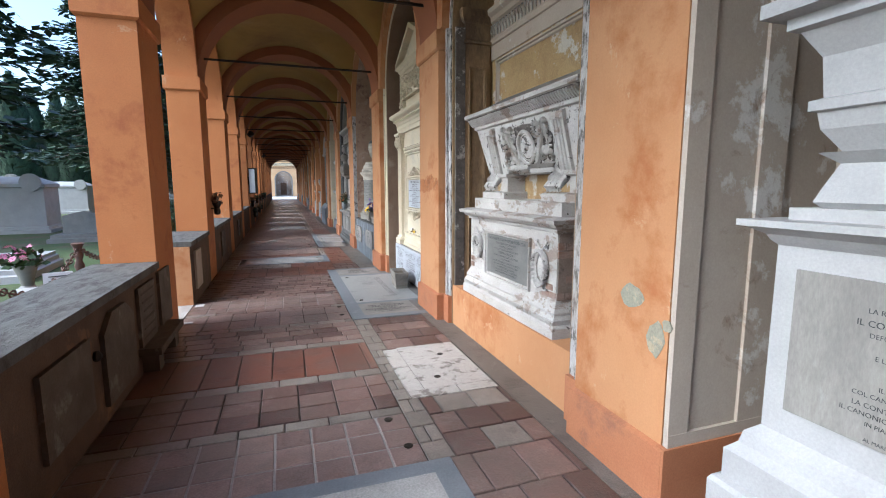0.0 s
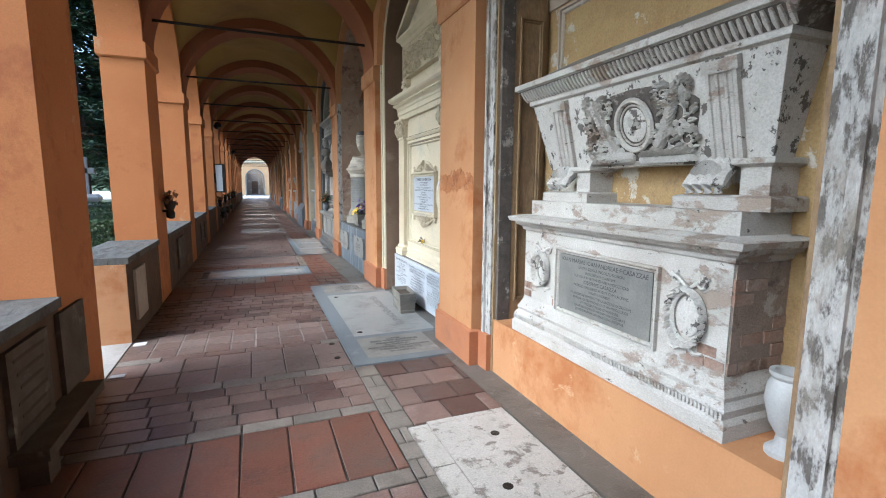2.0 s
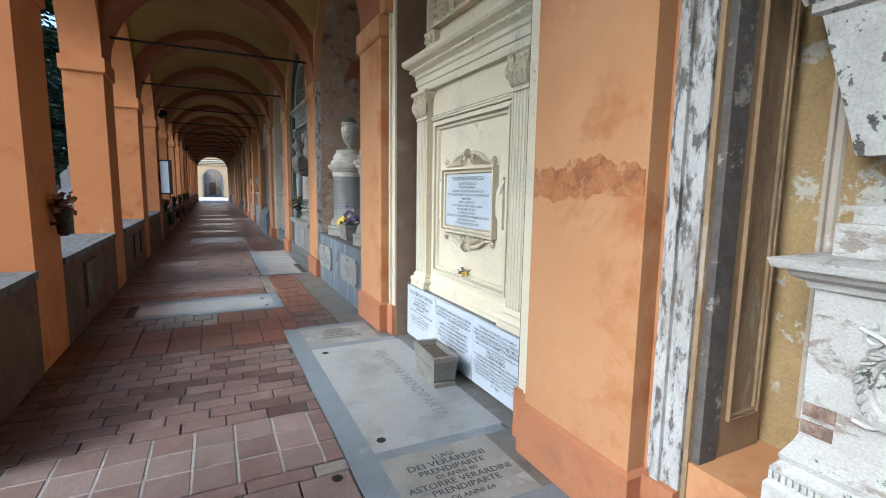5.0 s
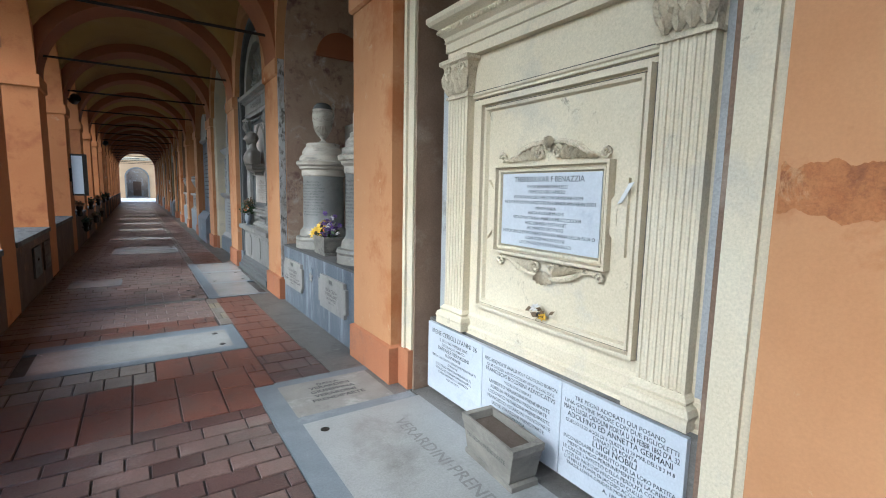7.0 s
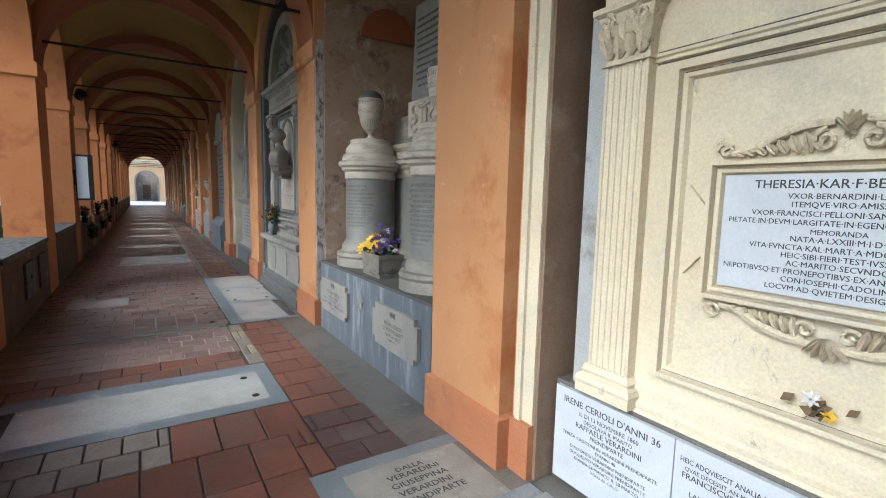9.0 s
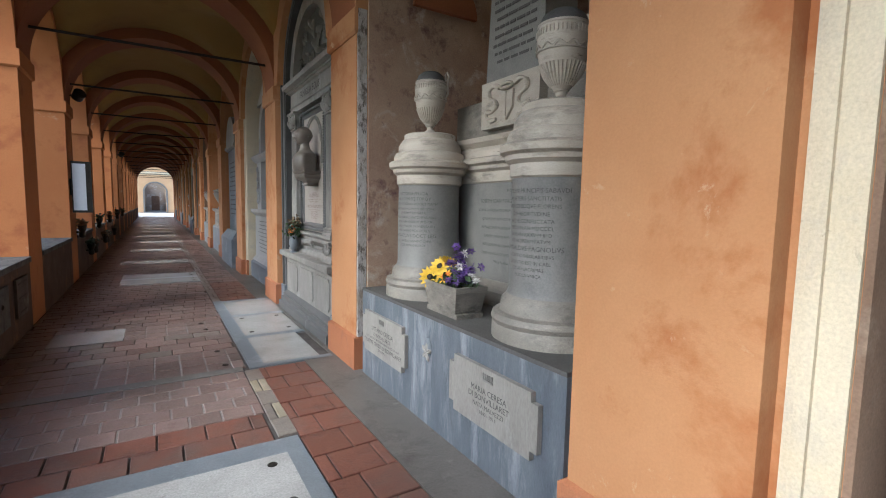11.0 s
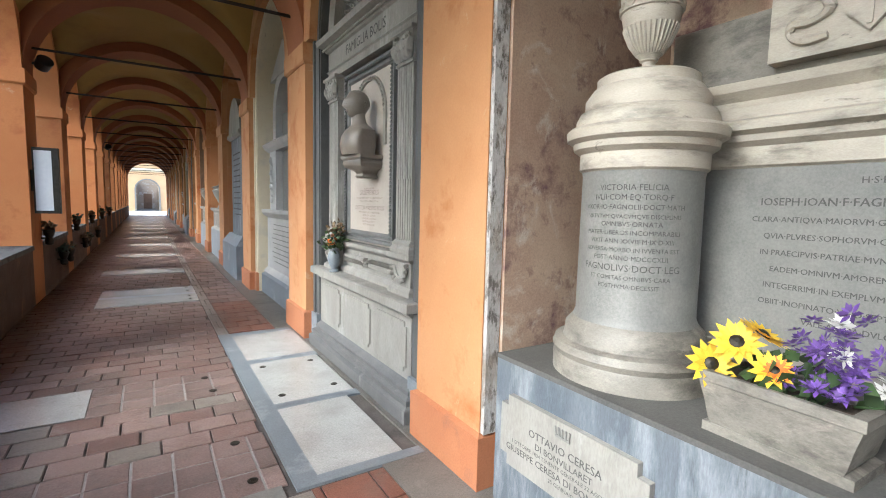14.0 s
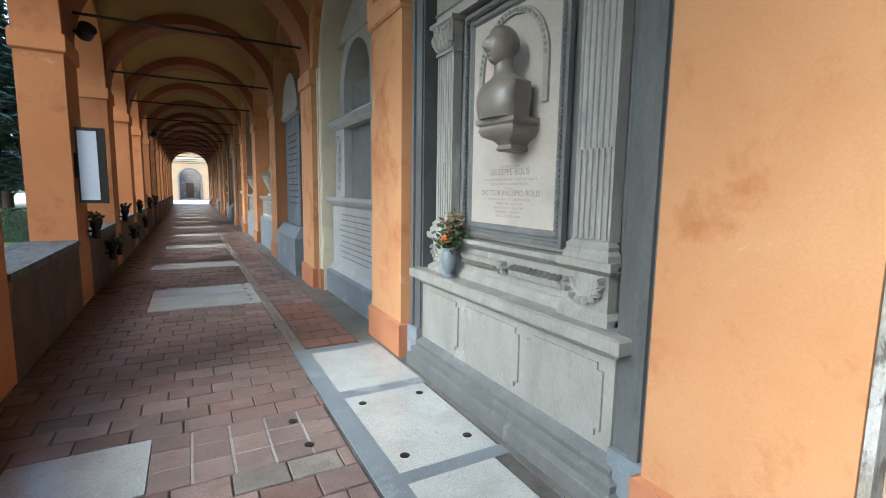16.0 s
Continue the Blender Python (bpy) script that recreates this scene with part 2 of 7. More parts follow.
FAINT = material("worn_away_letters", (0.25, 0.245, 0.235), (0.30, 0.295, 0.285), 30, 0.6, 0.0)
INK = material("dark_engraved_letters", (0.05, 0.05, 0.055), (0.09, 0.09, 0.09), 30, 0.8, 0.0)
INK_SOFT = material("faded_letters", (0.085, 0.083, 0.078), (0.13, 0.125, 0.115), 30, 0.8, 0.0)
INK_RED = material("faded_reddish_letters", (0.27, 0.21, 0.18), (0.33, 0.26, 0.22), 30, 0.8, 0.0)

GREYTRIM = material("blue_grey_stone_trim", (0.10, 0.102, 0.10), (0.15, 0.152, 0.15), 4.0, 0.5, 0.15, c3=(0.07, 0.07, 0.07), patch=2.5, cut=(0.5, 0.7), grain=0.2, stretch=(1, 1, 0.3))
ORANGEPALE = material("pale_orange_plaster", (0.60, 0.36, 0.20), (0.52, 0.31, 0.19), 1.6, 0.85, 0.15, c3=(0.50, 0.38, 0.28), patch=1.4, cut=(0.55, 0.7), grain=0.15)
PARAPET = material("stained_parapet_plaster", (0.15, 0.09, 0.055), (0.09, 0.055, 0.035), 2.6, 0.85, 0.3, c3=(0.30, 0.15, 0.07), patch=1.8, cut=(0.57, 0.66))
STAINSTONE = material("stained_dark_stone", (0.15, 0.118, 0.09), (0.09, 0.07, 0.052), 5.0, 0.8, 0.35, c3=(0.27, 0.235, 0.195), patch=3.5, cut=(0.57, 0.66))
STAIN_INK = material("worn_letters", (0.07, 0.055, 0.045), (0.11, 0.085, 0.07), 20, 0.9, 0)
PAPER = material("white_paper", (0.8, 0.8, 0.8), (0.75, 0.75, 0.76), 20, 0.7, 0.05, grain=0.03)
STUCCODARK = material("stucco_with_dark_crust", (0.70, 0.675, 0.635), (0.60, 0.57, 0.52), 9.0, 0.8, 0.4, c3=(0.15, 0.135, 0.12), patch=12.0, cut=(0.565, 0.585), c4=(0.46, 0.41, 0.35), patch4=20.0, cut4=(0.60, 0.68))
GREYLIGHT = material("pale_grey_monument_stone", (0.37, 0.35, 0.315), (0.27, 0.255, 0.23), 4.0, 0.55, 0.15, c3=(0.50, 0.485, 0.46), patch=3.4, cut=(0.57, 0.68), grain=0.18, stretch=(1, 1, 0.3), c4=(0.16, 0.155, 0.15), patch4=2.6, cut4=(0.58, 0.74))
GREYDARKM = material("dark_grey_monument_stone", (0.13, 0.13, 0.127), (0.19, 0.187, 0.18), 4.0, 0.5, 0.15, c3=(0.28, 0.275, 0.265), patch=3.4, cut=(0.58, 0.7), grain=0.2, stretch=(1, 1, 0.3))
BUSTSTONE = material("grey_brown_bust_stone", (0.20, 0.172, 0.14), (0.25, 0.22, 0.182), 6, 0.36, 0.1, grain=0.12)
STREAKED = material("blue_streaked_ledge_stone", (0.105, 0.125, 0.15), (0.17, 0.19, 0.215), 4.0, 0.55, 0.25, c3=(0.31, 0.335, 0.36), patch=3.6, cut=(0.50, 0.66), grain=0.22, stretch=(1, 1.8, 0.35), c4=(0.10, 0.11, 0.125), patch4=3.0, cut4=(0.60, 0.68))
LEDGETOP = material("dusty_ledge_top", (0.095, 0.092, 0.085), (0.14, 0.133, 0.122), 5, 0.8, 0.2)
BRONZE = material("dark_bronze", (0.04, 0.035, 0.028), (0.07, 0.06, 0.045), 25, 0.5, 0.2, metal=0.7)
YELLOWP = material("yellow_petal", (0.80, 0.50, 0.02), (0.85, 0.58, 0.04), 20, 0.6, 0, island=0.15, grain=0.05)
ORANGEP = material("orange_petal", (0.80, 0.16, 0.015), (0.75, 0.25, 0.03), 20, 0.6, 0, island=0.2, grain=0.05)
PURPLEP = material("purple_petal", (0.10, 0.04, 0.24), (0.22, 0.12, 0.42), 20, 0.6, 0, island=0.5, grain=0.05)
PINKP = material("pink_petal", (0.75, 0.22, 0.42), (0.80, 0.40, 0.50), 20, 0.6, 0, island=0.3, grain=0.05)
WHITEP = material("white_petal", (0.80, 0.78, 0.74), (0.70, 0.68, 0.66), 20, 0.6, 0, island=0.2, grain=0.05)
DRYP = material("dry_brown_bloom", (0.16, 0.10, 0.05), (0.24, 0.17, 0.09), 20, 0.8, 0, island=0.4, grain=0.1)
STEM = material("flower_leaf_green", (0.035, 0.07, 0.02), (0.06, 0.10, 0.03), 20, 0.6, 0, island=0.4, grain=0.1)

SUNWALL = material("pale_yellow_facade", (0.66, 0.42, 0.22), (0.72, 0.48, 0.27), 1.0, 0.9, 0.1, grain=0.08)
STONEPATH = material("worn_path_stone", (0.26, 0.245, 0.215), (0.20, 0.19, 0.16), 3, 0.9, 0.4, c3=(0.16, 0.17, 0.10), patch=1.5, cut=(0.55, 0.65))
RUST = material("rusty_iron", (0.10, 0.055, 0.04), (0.15, 0.085, 0.06), 15, 0.8, 0.3)
ORANGEDRY = material("dry_orange_bloom", (0.30, 0.13, 0.05), (0.22, 0.12, 0.07), 20, 0.8, 0, island=0.4, grain=0.1)
BLACKMETAL = material("black_painted_metal", (0.02, 0.02, 0.02), (0.035, 0.035, 0.035), 20, 0.5, 0.05)
# crusted stucco, also the painted shade of gaps and grooves
CRUST_SHADE = material("dark_crust_and_shade_stucco", (0.10, 0.085, 0.075), (0.17, 0.145, 0.125), 12, 0.9, 0.4, c3=(0.42, 0.38, 0.34), patch=8, cut=(0.56, 0.62))


# ---- mesh helpers ----
def part(name, bm, mat, parent=None, label="", smooth=False, bevel=0.0):
    """Links a bmesh as one mesh object, under parent if there is one."""
    if bevel:
        bmesh.ops.bevel(bm, geom=[e for e in bm.edges if e.calc_face_angle(0) > 0.5], offset=bevel, segments=1, affect="EDGES", clamp_overlap=True)
    bmesh.ops.recalc_face_normals(bm, faces=bm.faces)
    me = bpy.data.meshes.new(name)
    bm.to_mesh(me)
    bm.free()
    me.materials.append(mat)
    if smooth:
        me.polygons.foreach_set("use_smooth", [True] * len(me.polygons))
        me.set_sharp_from_angle(angle=radians(38))
    ob = new(name, me)
    if parent:
        ob.parent = parent
    if label:
        ob["label"] = label
    return ob


def thing(name, m, label, category, group="", kind=""):
    ob = new(name)
    ob.empty_display_size = 0.1
    ob.matrix_world = m
    return tagged(ob, label, category, group, kind)


def face(bm, pts):
    return bm.faces.new([bm.verts.new(p) for p in pts])


def loft(bm, rings, caps=True):
    """Joins rings of equal count into a closed skin."""
    vs = [[bm.verts.new(p) for p in r] for r in rings]
    k = len(vs[0])
    for a, b in zip(vs, vs[1:]):
        for i in range(k):
            bm.faces.new((a[i], a[(i + 1) % k], b[(i + 1) % k], b[i]))
    if caps:
        bm.faces.new(vs[0][::-1])
        bm.faces.new(vs[-1])
    return bm


def box(bm, x0, x1, y0, y1, z0, z1):
    return loft(bm, [[(x0, y0, z), (x1, y0, z), (x1, y1, z), (x0, y1, z)] for z in (z0, z1)])


def boxed(*a):
    return box(bmesh.new(), *a)


def stepped(bm, x0, x1, yf, yb, prof):
    """A moulded block: prof is rows of (projection to the front and both sides, z)."""
    return loft(bm, [[(x0 - p, yf - p, z), (x1 + p, yf - p, z), (x1 + p, yb, z), (x0 - p, yb, z)] for p, z in prof])


def lathe(bm, prof, c=(0, 0, 0), seg=32):
    return loft(bm, [[(c[0] + r * math.cos(a), c[1] + r * math.sin(a), c[2] + z) for a in (2 * math.pi * i / seg for i in range(seg))] for r, z in prof])


def tube(bm, pts, radius, seg=8):
    """A round bar along points; radius is a number or one for each point."""
    rings = []
    pts = [Vector(p) for p in pts]
    up = Vector((0.13, 0.21, 0.97))
    for i, p in enumerate(pts):
        d = (pts[min(i + 1, len(pts) - 1)] - pts[max(i - 1, 0)]).normalized()
        a = d.cross(up)
        a = a.normalized() if a.length > 1e-3 else d.orthogonal().normalized()
        b = d.cross(a)
        r = radius[i] if isinstance(radius, (list, tuple)) else radius
        rings.append([p + r * (math.cos(t) * a + math.sin(t) * b) for t in (2 * math.pi * k / seg for k in range(seg))])
    return loft(bm, rings)


def arch_points(r, n=24, cx=0.0, cz=0.0, a0=0.0, a1=math.pi):
    return [(cx + r * math.cos(a0 + (a1 - a0) * i / n), cz + r * math.sin(a0 + (a1 - a0) * i / n)) for i in range(n + 1)]


def strip(bm, inner, outer, d0, d1, put):
    """A solid between two open polylines of equal length, from depth d0 to d1; put(u, z, d) gives the place."""
    n = len(inner)
    quads = [[put(*inner[i], d0), put(*outer[i], d0), put(*outer[i], d1), put(*inner[i], d1)] for i in range(n)]
    return loft(bm, quads)


# ---- structure ----
PITCH, WIDE = 3.2, 0.72
XL, XR, XN = -1.13, 1.62, 1.72
SPRING, CAPZ = 3.12, 2.92
MID, RAD = (XL + XR) / 2, (XR - XL) / 2
TOP = 5.3
RISE = 0.93
FAR = [8.8 + PITCH * (i - 3) for i in range(-2, 19)]
FAR[3] = 2.27
NEAR = [f - WIDE for f in FAR]
NEAR[3] = 1.59
NEAR[6] = 11.33
FAR[2], NEAR[2] = -0.9, -1.62
END = FAR[-1]


def pilaster(near, far):
    """Right-hand pilaster with the solid pier behind it, plinth and impost."""
    t = thing("wall_pilaster", pose(0, 0, 0), "orange limewashed pilaster with darker plinth and impost band", "pilaster", "portico pilasters", "structure")
    part("shaft", boxed(XR, XN + 0.02, near, far, 0.3, CAPZ), ORANGE, t)
    part("plinth", loft(bmesh.new(), [[(XR - p, near - p, z), (XN + 0.02, near - p, z), (XN + 0.02, far + p, z), (XR - p, far + p, z)] for p, z in ((0.03, -0.02), (0.03, 0.285), (0.0, 0.30))]), ORANGE_DARK, t)
    part("impost", loft(bmesh.new(), [[(XR - p, near - p, z), (XN + 0.02, near - p, z), (XN + 0.02, far + p, z), (XR - p, far + p, z)] for p, z in ((0.012, CAPZ), (0.03, CAPZ + 0.02), (0.03, SPRING))]), ORANGE, t)
    return t


def left_pier(near, far):
    t = thing("portico_pier", pose(0, 0, 0), "square orange limewashed pier with plain impost band", "pier", "portico piers", "structure")
    part("shaft", boxed(XL - 0.44, XL, near, far, 0.0, CAPZ), ORANGE_PIER, t)
    part("impost", loft(bmesh.new(), [[(XL - 0.44 - p, near - p, z), (XL + p, near - p, z), (XL + p, far + p, z), (XL - 0.44 - p, far + p, z)] for p, z in ((0.012, CAPZ), (0.03, CAPZ + 0.02), (0.03, SPRING))]), ORANGE_PIER, t)
    return t


def arch_wall(name, y0, y1, x0, x1, lo, hi):
    """Wall above the springing from y0 to y1, with a semicircular opening from lo to hi."""
    r, c = (hi - lo) / 2, (hi + lo) / 2
    inn = [(hi, SPRING)] + arch_points(r, 28, c, SPRING)[1:-1] + [(lo, SPRING)]
    out = []
    for u, z in inn:
        k = (u - c) / r
        out.append((c + (y1 - c if k > 0 else c - y0) * k, TOP))
    out[0], out[-1] = (y1, SPRING), (y0, SPRING)
    inn = [inn[0], inn[0]] + inn[1:-1] + [inn[-1], inn[-1]]
    out = [out[0], (y1, TOP)] + out[1:-1] + [(y0, TOP), out[-1]]
    bm = bmesh.new()
    strip(bm, inn, out, x0, x1, lambda u, z, d: (d, u, z))
    bmesh.ops.remove_doubles(bm, verts=bm.verts, dist=1e-5)
    return bm


for i, (n0, f0) in enumerate(zip(NEAR, FAR)):
    pilaster(n0, f0)
    left_pier(n0, f0)
    # transverse rib on the two piers
    rib = bmesh.new()
    strip(rib, [(u, SPRING + (z - SPRING) * RISE) for u, z in arch_points(RAD, 40, MID, SPRING)], [(u, SPRING + (z - SPRING) * RISE) for u, z in arch_points(RAD + 0.20, 40, MID, SPRING)], n0 + 0.04, f0 - 0.04, lambda u, z, d: (u, d, z))
    tagged(part("transverse_arch", rib, RIB, smooth=True), "dark red painted transverse arch across the portico", "arch", "transverse arches", "structure")
    tagged(part("tie_rod", tube(bmesh.new(), [(XL - 0.1, (n0 + f0) / 2, SPRING + 0.36), (XR + 0.1, (n0 + f0) / 2, SPRING + 0.36)], 0.018), IRON), "thin dark iron tie rod across the arch", "tie rod", "tie rods")

for i in range(len(FAR) - 1):
    f0, n1 = FAR[i], NEAR[i + 1]
    tagged(part("wall_west", arch_wall("w", (NEAR[i] + f0) / 2, (n1 + FAR[i + 1]) / 2, XL - 0.44, XL, f0, n1), ORANGE_PIER, smooth=True), kind="structure", label="orange arcade wall with a round arch", category="wall")

# vault, one skin with thickness
vb = bmesh.new()
NX, NY = 22, 14
for i in range(len(FAR) - 1):
    y0, y1 = FAR[i] - 0.3, NEAR[i + 1] + 0.3
    cy, half = (FAR[i] + NEAR[i + 1]) / 2, (NEAR[i + 1] - FAR[i]) / 2
    grid = []
    for a in range(NX + 1):
        x = XL - 0.15 + (XR - XL + 0.3) * a / NX
        ha = SPRING + RISE * math.sqrt(max(0.0, (RAD + 0.19) ** 2 - (x - MID) ** 2))
        row = []
        for b in range(NY + 1):
            y = y0 + (y1 - y0) * b / NY
            hb = SPRING + 1.42 * math.sqrt(max(0.0, 1 - ((y - cy) / (half + 0.06)) ** 2))
            row.append(vb.verts.new((x, y, max(ha, hb))))
        grid.append(row)
    for a in range(NX):
        for b in range(NY):
            vb.faces.new((grid[a][b], grid[a][b + 1], grid[a + 1][b + 1], grid[a + 1][b]))
tagged(part("ceiling", vb, VAULT, smooth=True), "ochre limewashed groin vaults", "ceiling", kind="structure")
tagged(part("roof", boxed(XL - 0.9, 3.6, FAR[0] - 1.0, END + 0.3, TOP, TOP + 0.25), BROWN), "plain roof slab over the vaults", "roof", kind="structure")
tagged(part("wall_back", boxed(3.25, 3.5, FAR[0] - 1.0, END, -0.1, TOP), GREYPLASTER), "plain rear wall behind the niches", "wall", kind="structure")
# added wall, never in view, shuts out light from the south end
tagged(part("wall_south", boxed(XL - 0.6, 3.0, FAR[0] - 1.0, FAR[0] - 0.8, -0.1, TOP), ORANGE), "orange wall closing the portico", "wall", kind="structure")
tagged(part("floor", boxed(XL, 3.0, FAR[0] - 0.8, END + 0.3, -0.1, -0.014), MORTAR), "dark mortar bed under the paving", "floor", kind="structure")


def niche(i, back, jamb, wall_mat, side_mat, trim_mat, sill=0.0, sill_mat=None, wall_x=XN, proud=0.02, plinth_mat=None):
    """One bay of the right-hand wall: piers beside the opening, wall over it, back wall, side linings and the stone trim round it."""
    f0, n1 = FAR[i], NEAR[i + 1]
    lo, hi = f0 + jamb, n1 - jamb
    t = thing("wall_east", pose(0, 0, 0), "arched wall niche with stone surround", "wall niche", "", "structure")
    for a, b in (((NEAR[i] + f0) / 2, lo), (hi, (n1 + FAR[i + 1]) / 2)):
        part("pier", boxed(wall_x, 3.0, a, b, -0.05, SPRING), ORANGE, t)
    part("spandrel", arch_wall("s", (NEAR[i] + f0) / 2, (n1 + FAR[i + 1]) / 2, wall_x - 0.10, 3.0, lo - 0.06, hi + 0.06), ORANGE, t, smooth=True)
    r, c = (hi - lo) / 2, (hi + lo) / 2
    ins = [(hi, 0.0)] + arch_points(r, 28, c, SPRING) + [(lo, 0.0)]
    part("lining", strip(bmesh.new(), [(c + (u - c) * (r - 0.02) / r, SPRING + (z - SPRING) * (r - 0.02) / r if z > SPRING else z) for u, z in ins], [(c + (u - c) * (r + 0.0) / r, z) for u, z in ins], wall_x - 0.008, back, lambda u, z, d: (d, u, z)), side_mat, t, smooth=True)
    part("back", boxed(back, back + 0.2, lo - 0.05, hi + 0.05, -0.05, SPRING + r + 0.1), wall_mat, t)
    if trim_mat:
        w = jamb - 0.03
        for a, b, dp in ((0.004, w * 0.55, proud), (w * 0.55, w * 0.8, proud + 0.02), (w * 0.8, w, proud)):
            pi_ = [(hi + a, 0.3)] + arch_points(r + a, 28, c, SPRING) + [(lo - a, 0.3)]
            po = [(hi + b, 0.3)] + arch_points(r + b, 28, c, SPRING) + [(lo - b, 0.3)]
            part("trim", strip(bmesh.new(), pi_, po, wall_x - dp, wall_x + 0.05, lambda u, z, d: (d, u, z)), trim_mat, t, smooth=True)
        for a, b in ((lo - w, lo), (hi, hi + w)):
            part("trim_plinth", boxed(wall_x - proud - 0.03, wall_x + 0.05, a, b, -0.02, 0.3), plinth_mat or ORANGE_DARK, t)
    if sill:
        part("sill", boxed(wall_x, back, lo, hi, -0.05, sill), sill_mat or ORANGE, t)
    return lo, hi, c

NICHES = {}
NICHES[2] = niche(2, 2.6, -0.012, GREYPLASTER, GREYPLASTER, None)
NICHES[3] = niche(3, 2.15, 0.18, PEELED, OCHREBROWN, WHITEPEEL, sill=0.43)
NICHES[4] = niche(4, 2.12, 0.18, BROWN, BROWN, CREAM)
NICHES[5] = niche(5, 3.0, 0.03, ROUGE, ROUGE, None)
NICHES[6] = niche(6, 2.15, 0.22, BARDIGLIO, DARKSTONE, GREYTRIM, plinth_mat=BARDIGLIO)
FAR_WALLS = {7: (2.2, 0.18, GREYPLASTER, CREAM, CREAM), 8: (2.1, 0.05, ORANGEPALE, ORANGE, None), 9: (2.1, 0.05, ORANGEPALE, ORANGE, None)}
for i in (0, 1, *range(7, len(FAR) - 1)):
    NICHES[i] = niche(i, *FAR_WALLS.get(i, (2.1, 0.18, (GREYPLASTER, ORANGEPALE, BROWN)[i % 3], (GREYPLASTER, BROWN, ORANGE)[i % 3], (CREAM, None, GREYTRIM)[i % 3])))


# ---- parapet ----
def parapet(y0, y1, stained):
    t = thing("parapet", pose(0, 0, 0), "low stained plaster parapet with grey stone coping", "parapet", "portico parapet", "structure")
    part("wall", boxed(XL - 0.47, XL, y0, y1, -0.3, 0.75), PARAPET, t)
    n = max(1, round((y1 - y0) / 0.85))
    for k in range(n):
        a, b = y0 + (y1 - y0) * k / n, y0 + (y1 - y0) * (k + 1) / n
        part("coping_stone", boxed(XL - 0.5, XL + 0.02, a + 0.003, b - 0.003, 0.75, 0.81), COPING, t, bevel=0.008)
    return t


for i in range(len(FAR) - 1):
    y0 = FAR[i] + (0.9 if i == 4 else 0.0)
    parapet(y0, NEAR[i + 1], i)

# orange end face of the parapet beside the garden exit, and the stone threshold
tagged(part("parapet_end", boxed(XL - 0.472, XL - 0.001, 6.488, 6.5, -0.02, 0.748), ORANGE), "orange painted end face of the parapet", "wall", kind="structure")
tagged(part("threshold", boxed(XL - 0.75, XL, 5.6, 6.5, -0.12, 0.004), FLOORMARBLE, bevel=0.006), "worn pale stone threshold of the garden exit", "threshold", kind="structure")
for y in (5.63, 6.44):
    tagged(part("paper_notice", boxed(XL + 0.03, XL + 0.13, y - 0.06 + (0.02 if y < 6 else -0.02), y + 0.02, 0.002, 0.008), PAPER), "small white paper label taped on the floor", "notice", "floor notices")


# stone plaques on the inner face of the first parapets
def wall_plaque(y0, y1, z0, z1, mat, label, lines=0, notch=False, tilt=0.0):
    t = thing("wall_plaque", pose(XL + 0.002, (y0 + y1) / 2, (z0 + z1) / 2, tilt, 0, 90), label, "plaque", "parapet plaques")
    w, h = (y1 - y0) / 2, (z1 - z0) / 2
    if notch:
        out = [(-w, -h), (w, -h), (w, h * 0.62), (w * 0.45, h), (-w * 0.45, h), (-w, h * 0.62)]
        part("slab", loft(bmesh.new(), [[(u, d, v) for u, v in out] for d in (0.0, -0.03)]), mat, t, bevel=0.005)
    else:
        part("slab", boxed(-w, w, -0.025, 0, -h, h), mat, t, bevel=0.004)
    for k in range(lines):
        z = h * 0.75 - (1.5 * h) * k / max(1, lines - 1)
        ww = w * (0.75 - 0.25 * ((k * 37) % 5) / 5)
        part("worn_letter_line", boxed(-ww, ww, -0.028, -0.02, z - 0.008, z + 0.008), STAIN_INK, t)
    return t


wall_plaque(2.55, 3.15, 0.18, 0.62, STAINSTONE, "dark stained stone plaque on the parapet", 0)
wall_plaque(3.36, 3.98, 0.1, 0.68, STAINSTONE, "pointed dark stone plaque with eroded relief", 0, True)
wall_plaque(4.15, 4.62, 0.22, 0.70, STAINSTONE, "stained inscribed stone plaque on the parapet", 6)
wall_plaque(4.80, 5.22, 0.2, 0.72, STAINSTONE, "weathered grey stone plaque under the pier", 0)
wall_plaque(6.72, 7.15, 0.16, 0.66, GREYPLASTER, "worn plaster patch of a lost plaque", 0)
wall_plaque(9.5, 10.1, 0.2, 0.66, STAINSTONE, "stained stone plaque on the parapet", 0)
wall_plaque(12.9, 13.4, 0.24, 0.64, COPING, "pale stone plaque with a dark oval", 0)
wall_plaque(13.7, 14.2, 0.24, 0.64, STAINSTONE, "dark stained stone plaque on the parapet", 3)
for y in (3.27, 13.15):
    tagged(part("iron_boss", lathe(bmesh.new(), [(0.03, -0.03), (0.035, 0.0), (0.012, 0.02)], (0, 0, 0), 12), IRON), "small round dark iron boss on the parapet", "boss").matrix_world = pose(XL + 0.02, y, 0.47, 0, 90, 0)

# stone bench under the parapet plaques
bench = thing("stone_ledge", pose(0, 0, 0), "dark stone ledge with bracket under the parapet plaques", "ledge")
part("slab", boxed(XL, XL + 0.16, 4.12, 5.0, 0.16, 0.22), STAINSTONE, bench, bevel=0.01)
part("bracket", boxed(XL, XL + 0.12, 4.2, 4.34, 0.0, 0.16), STAINSTONE, bench, bevel=0.01)
part("bracket", boxed(XL, XL + 0.12, 4.8, 4.94, 0.0, 0.16), STAINSTONE, bench, bevel=0.01)


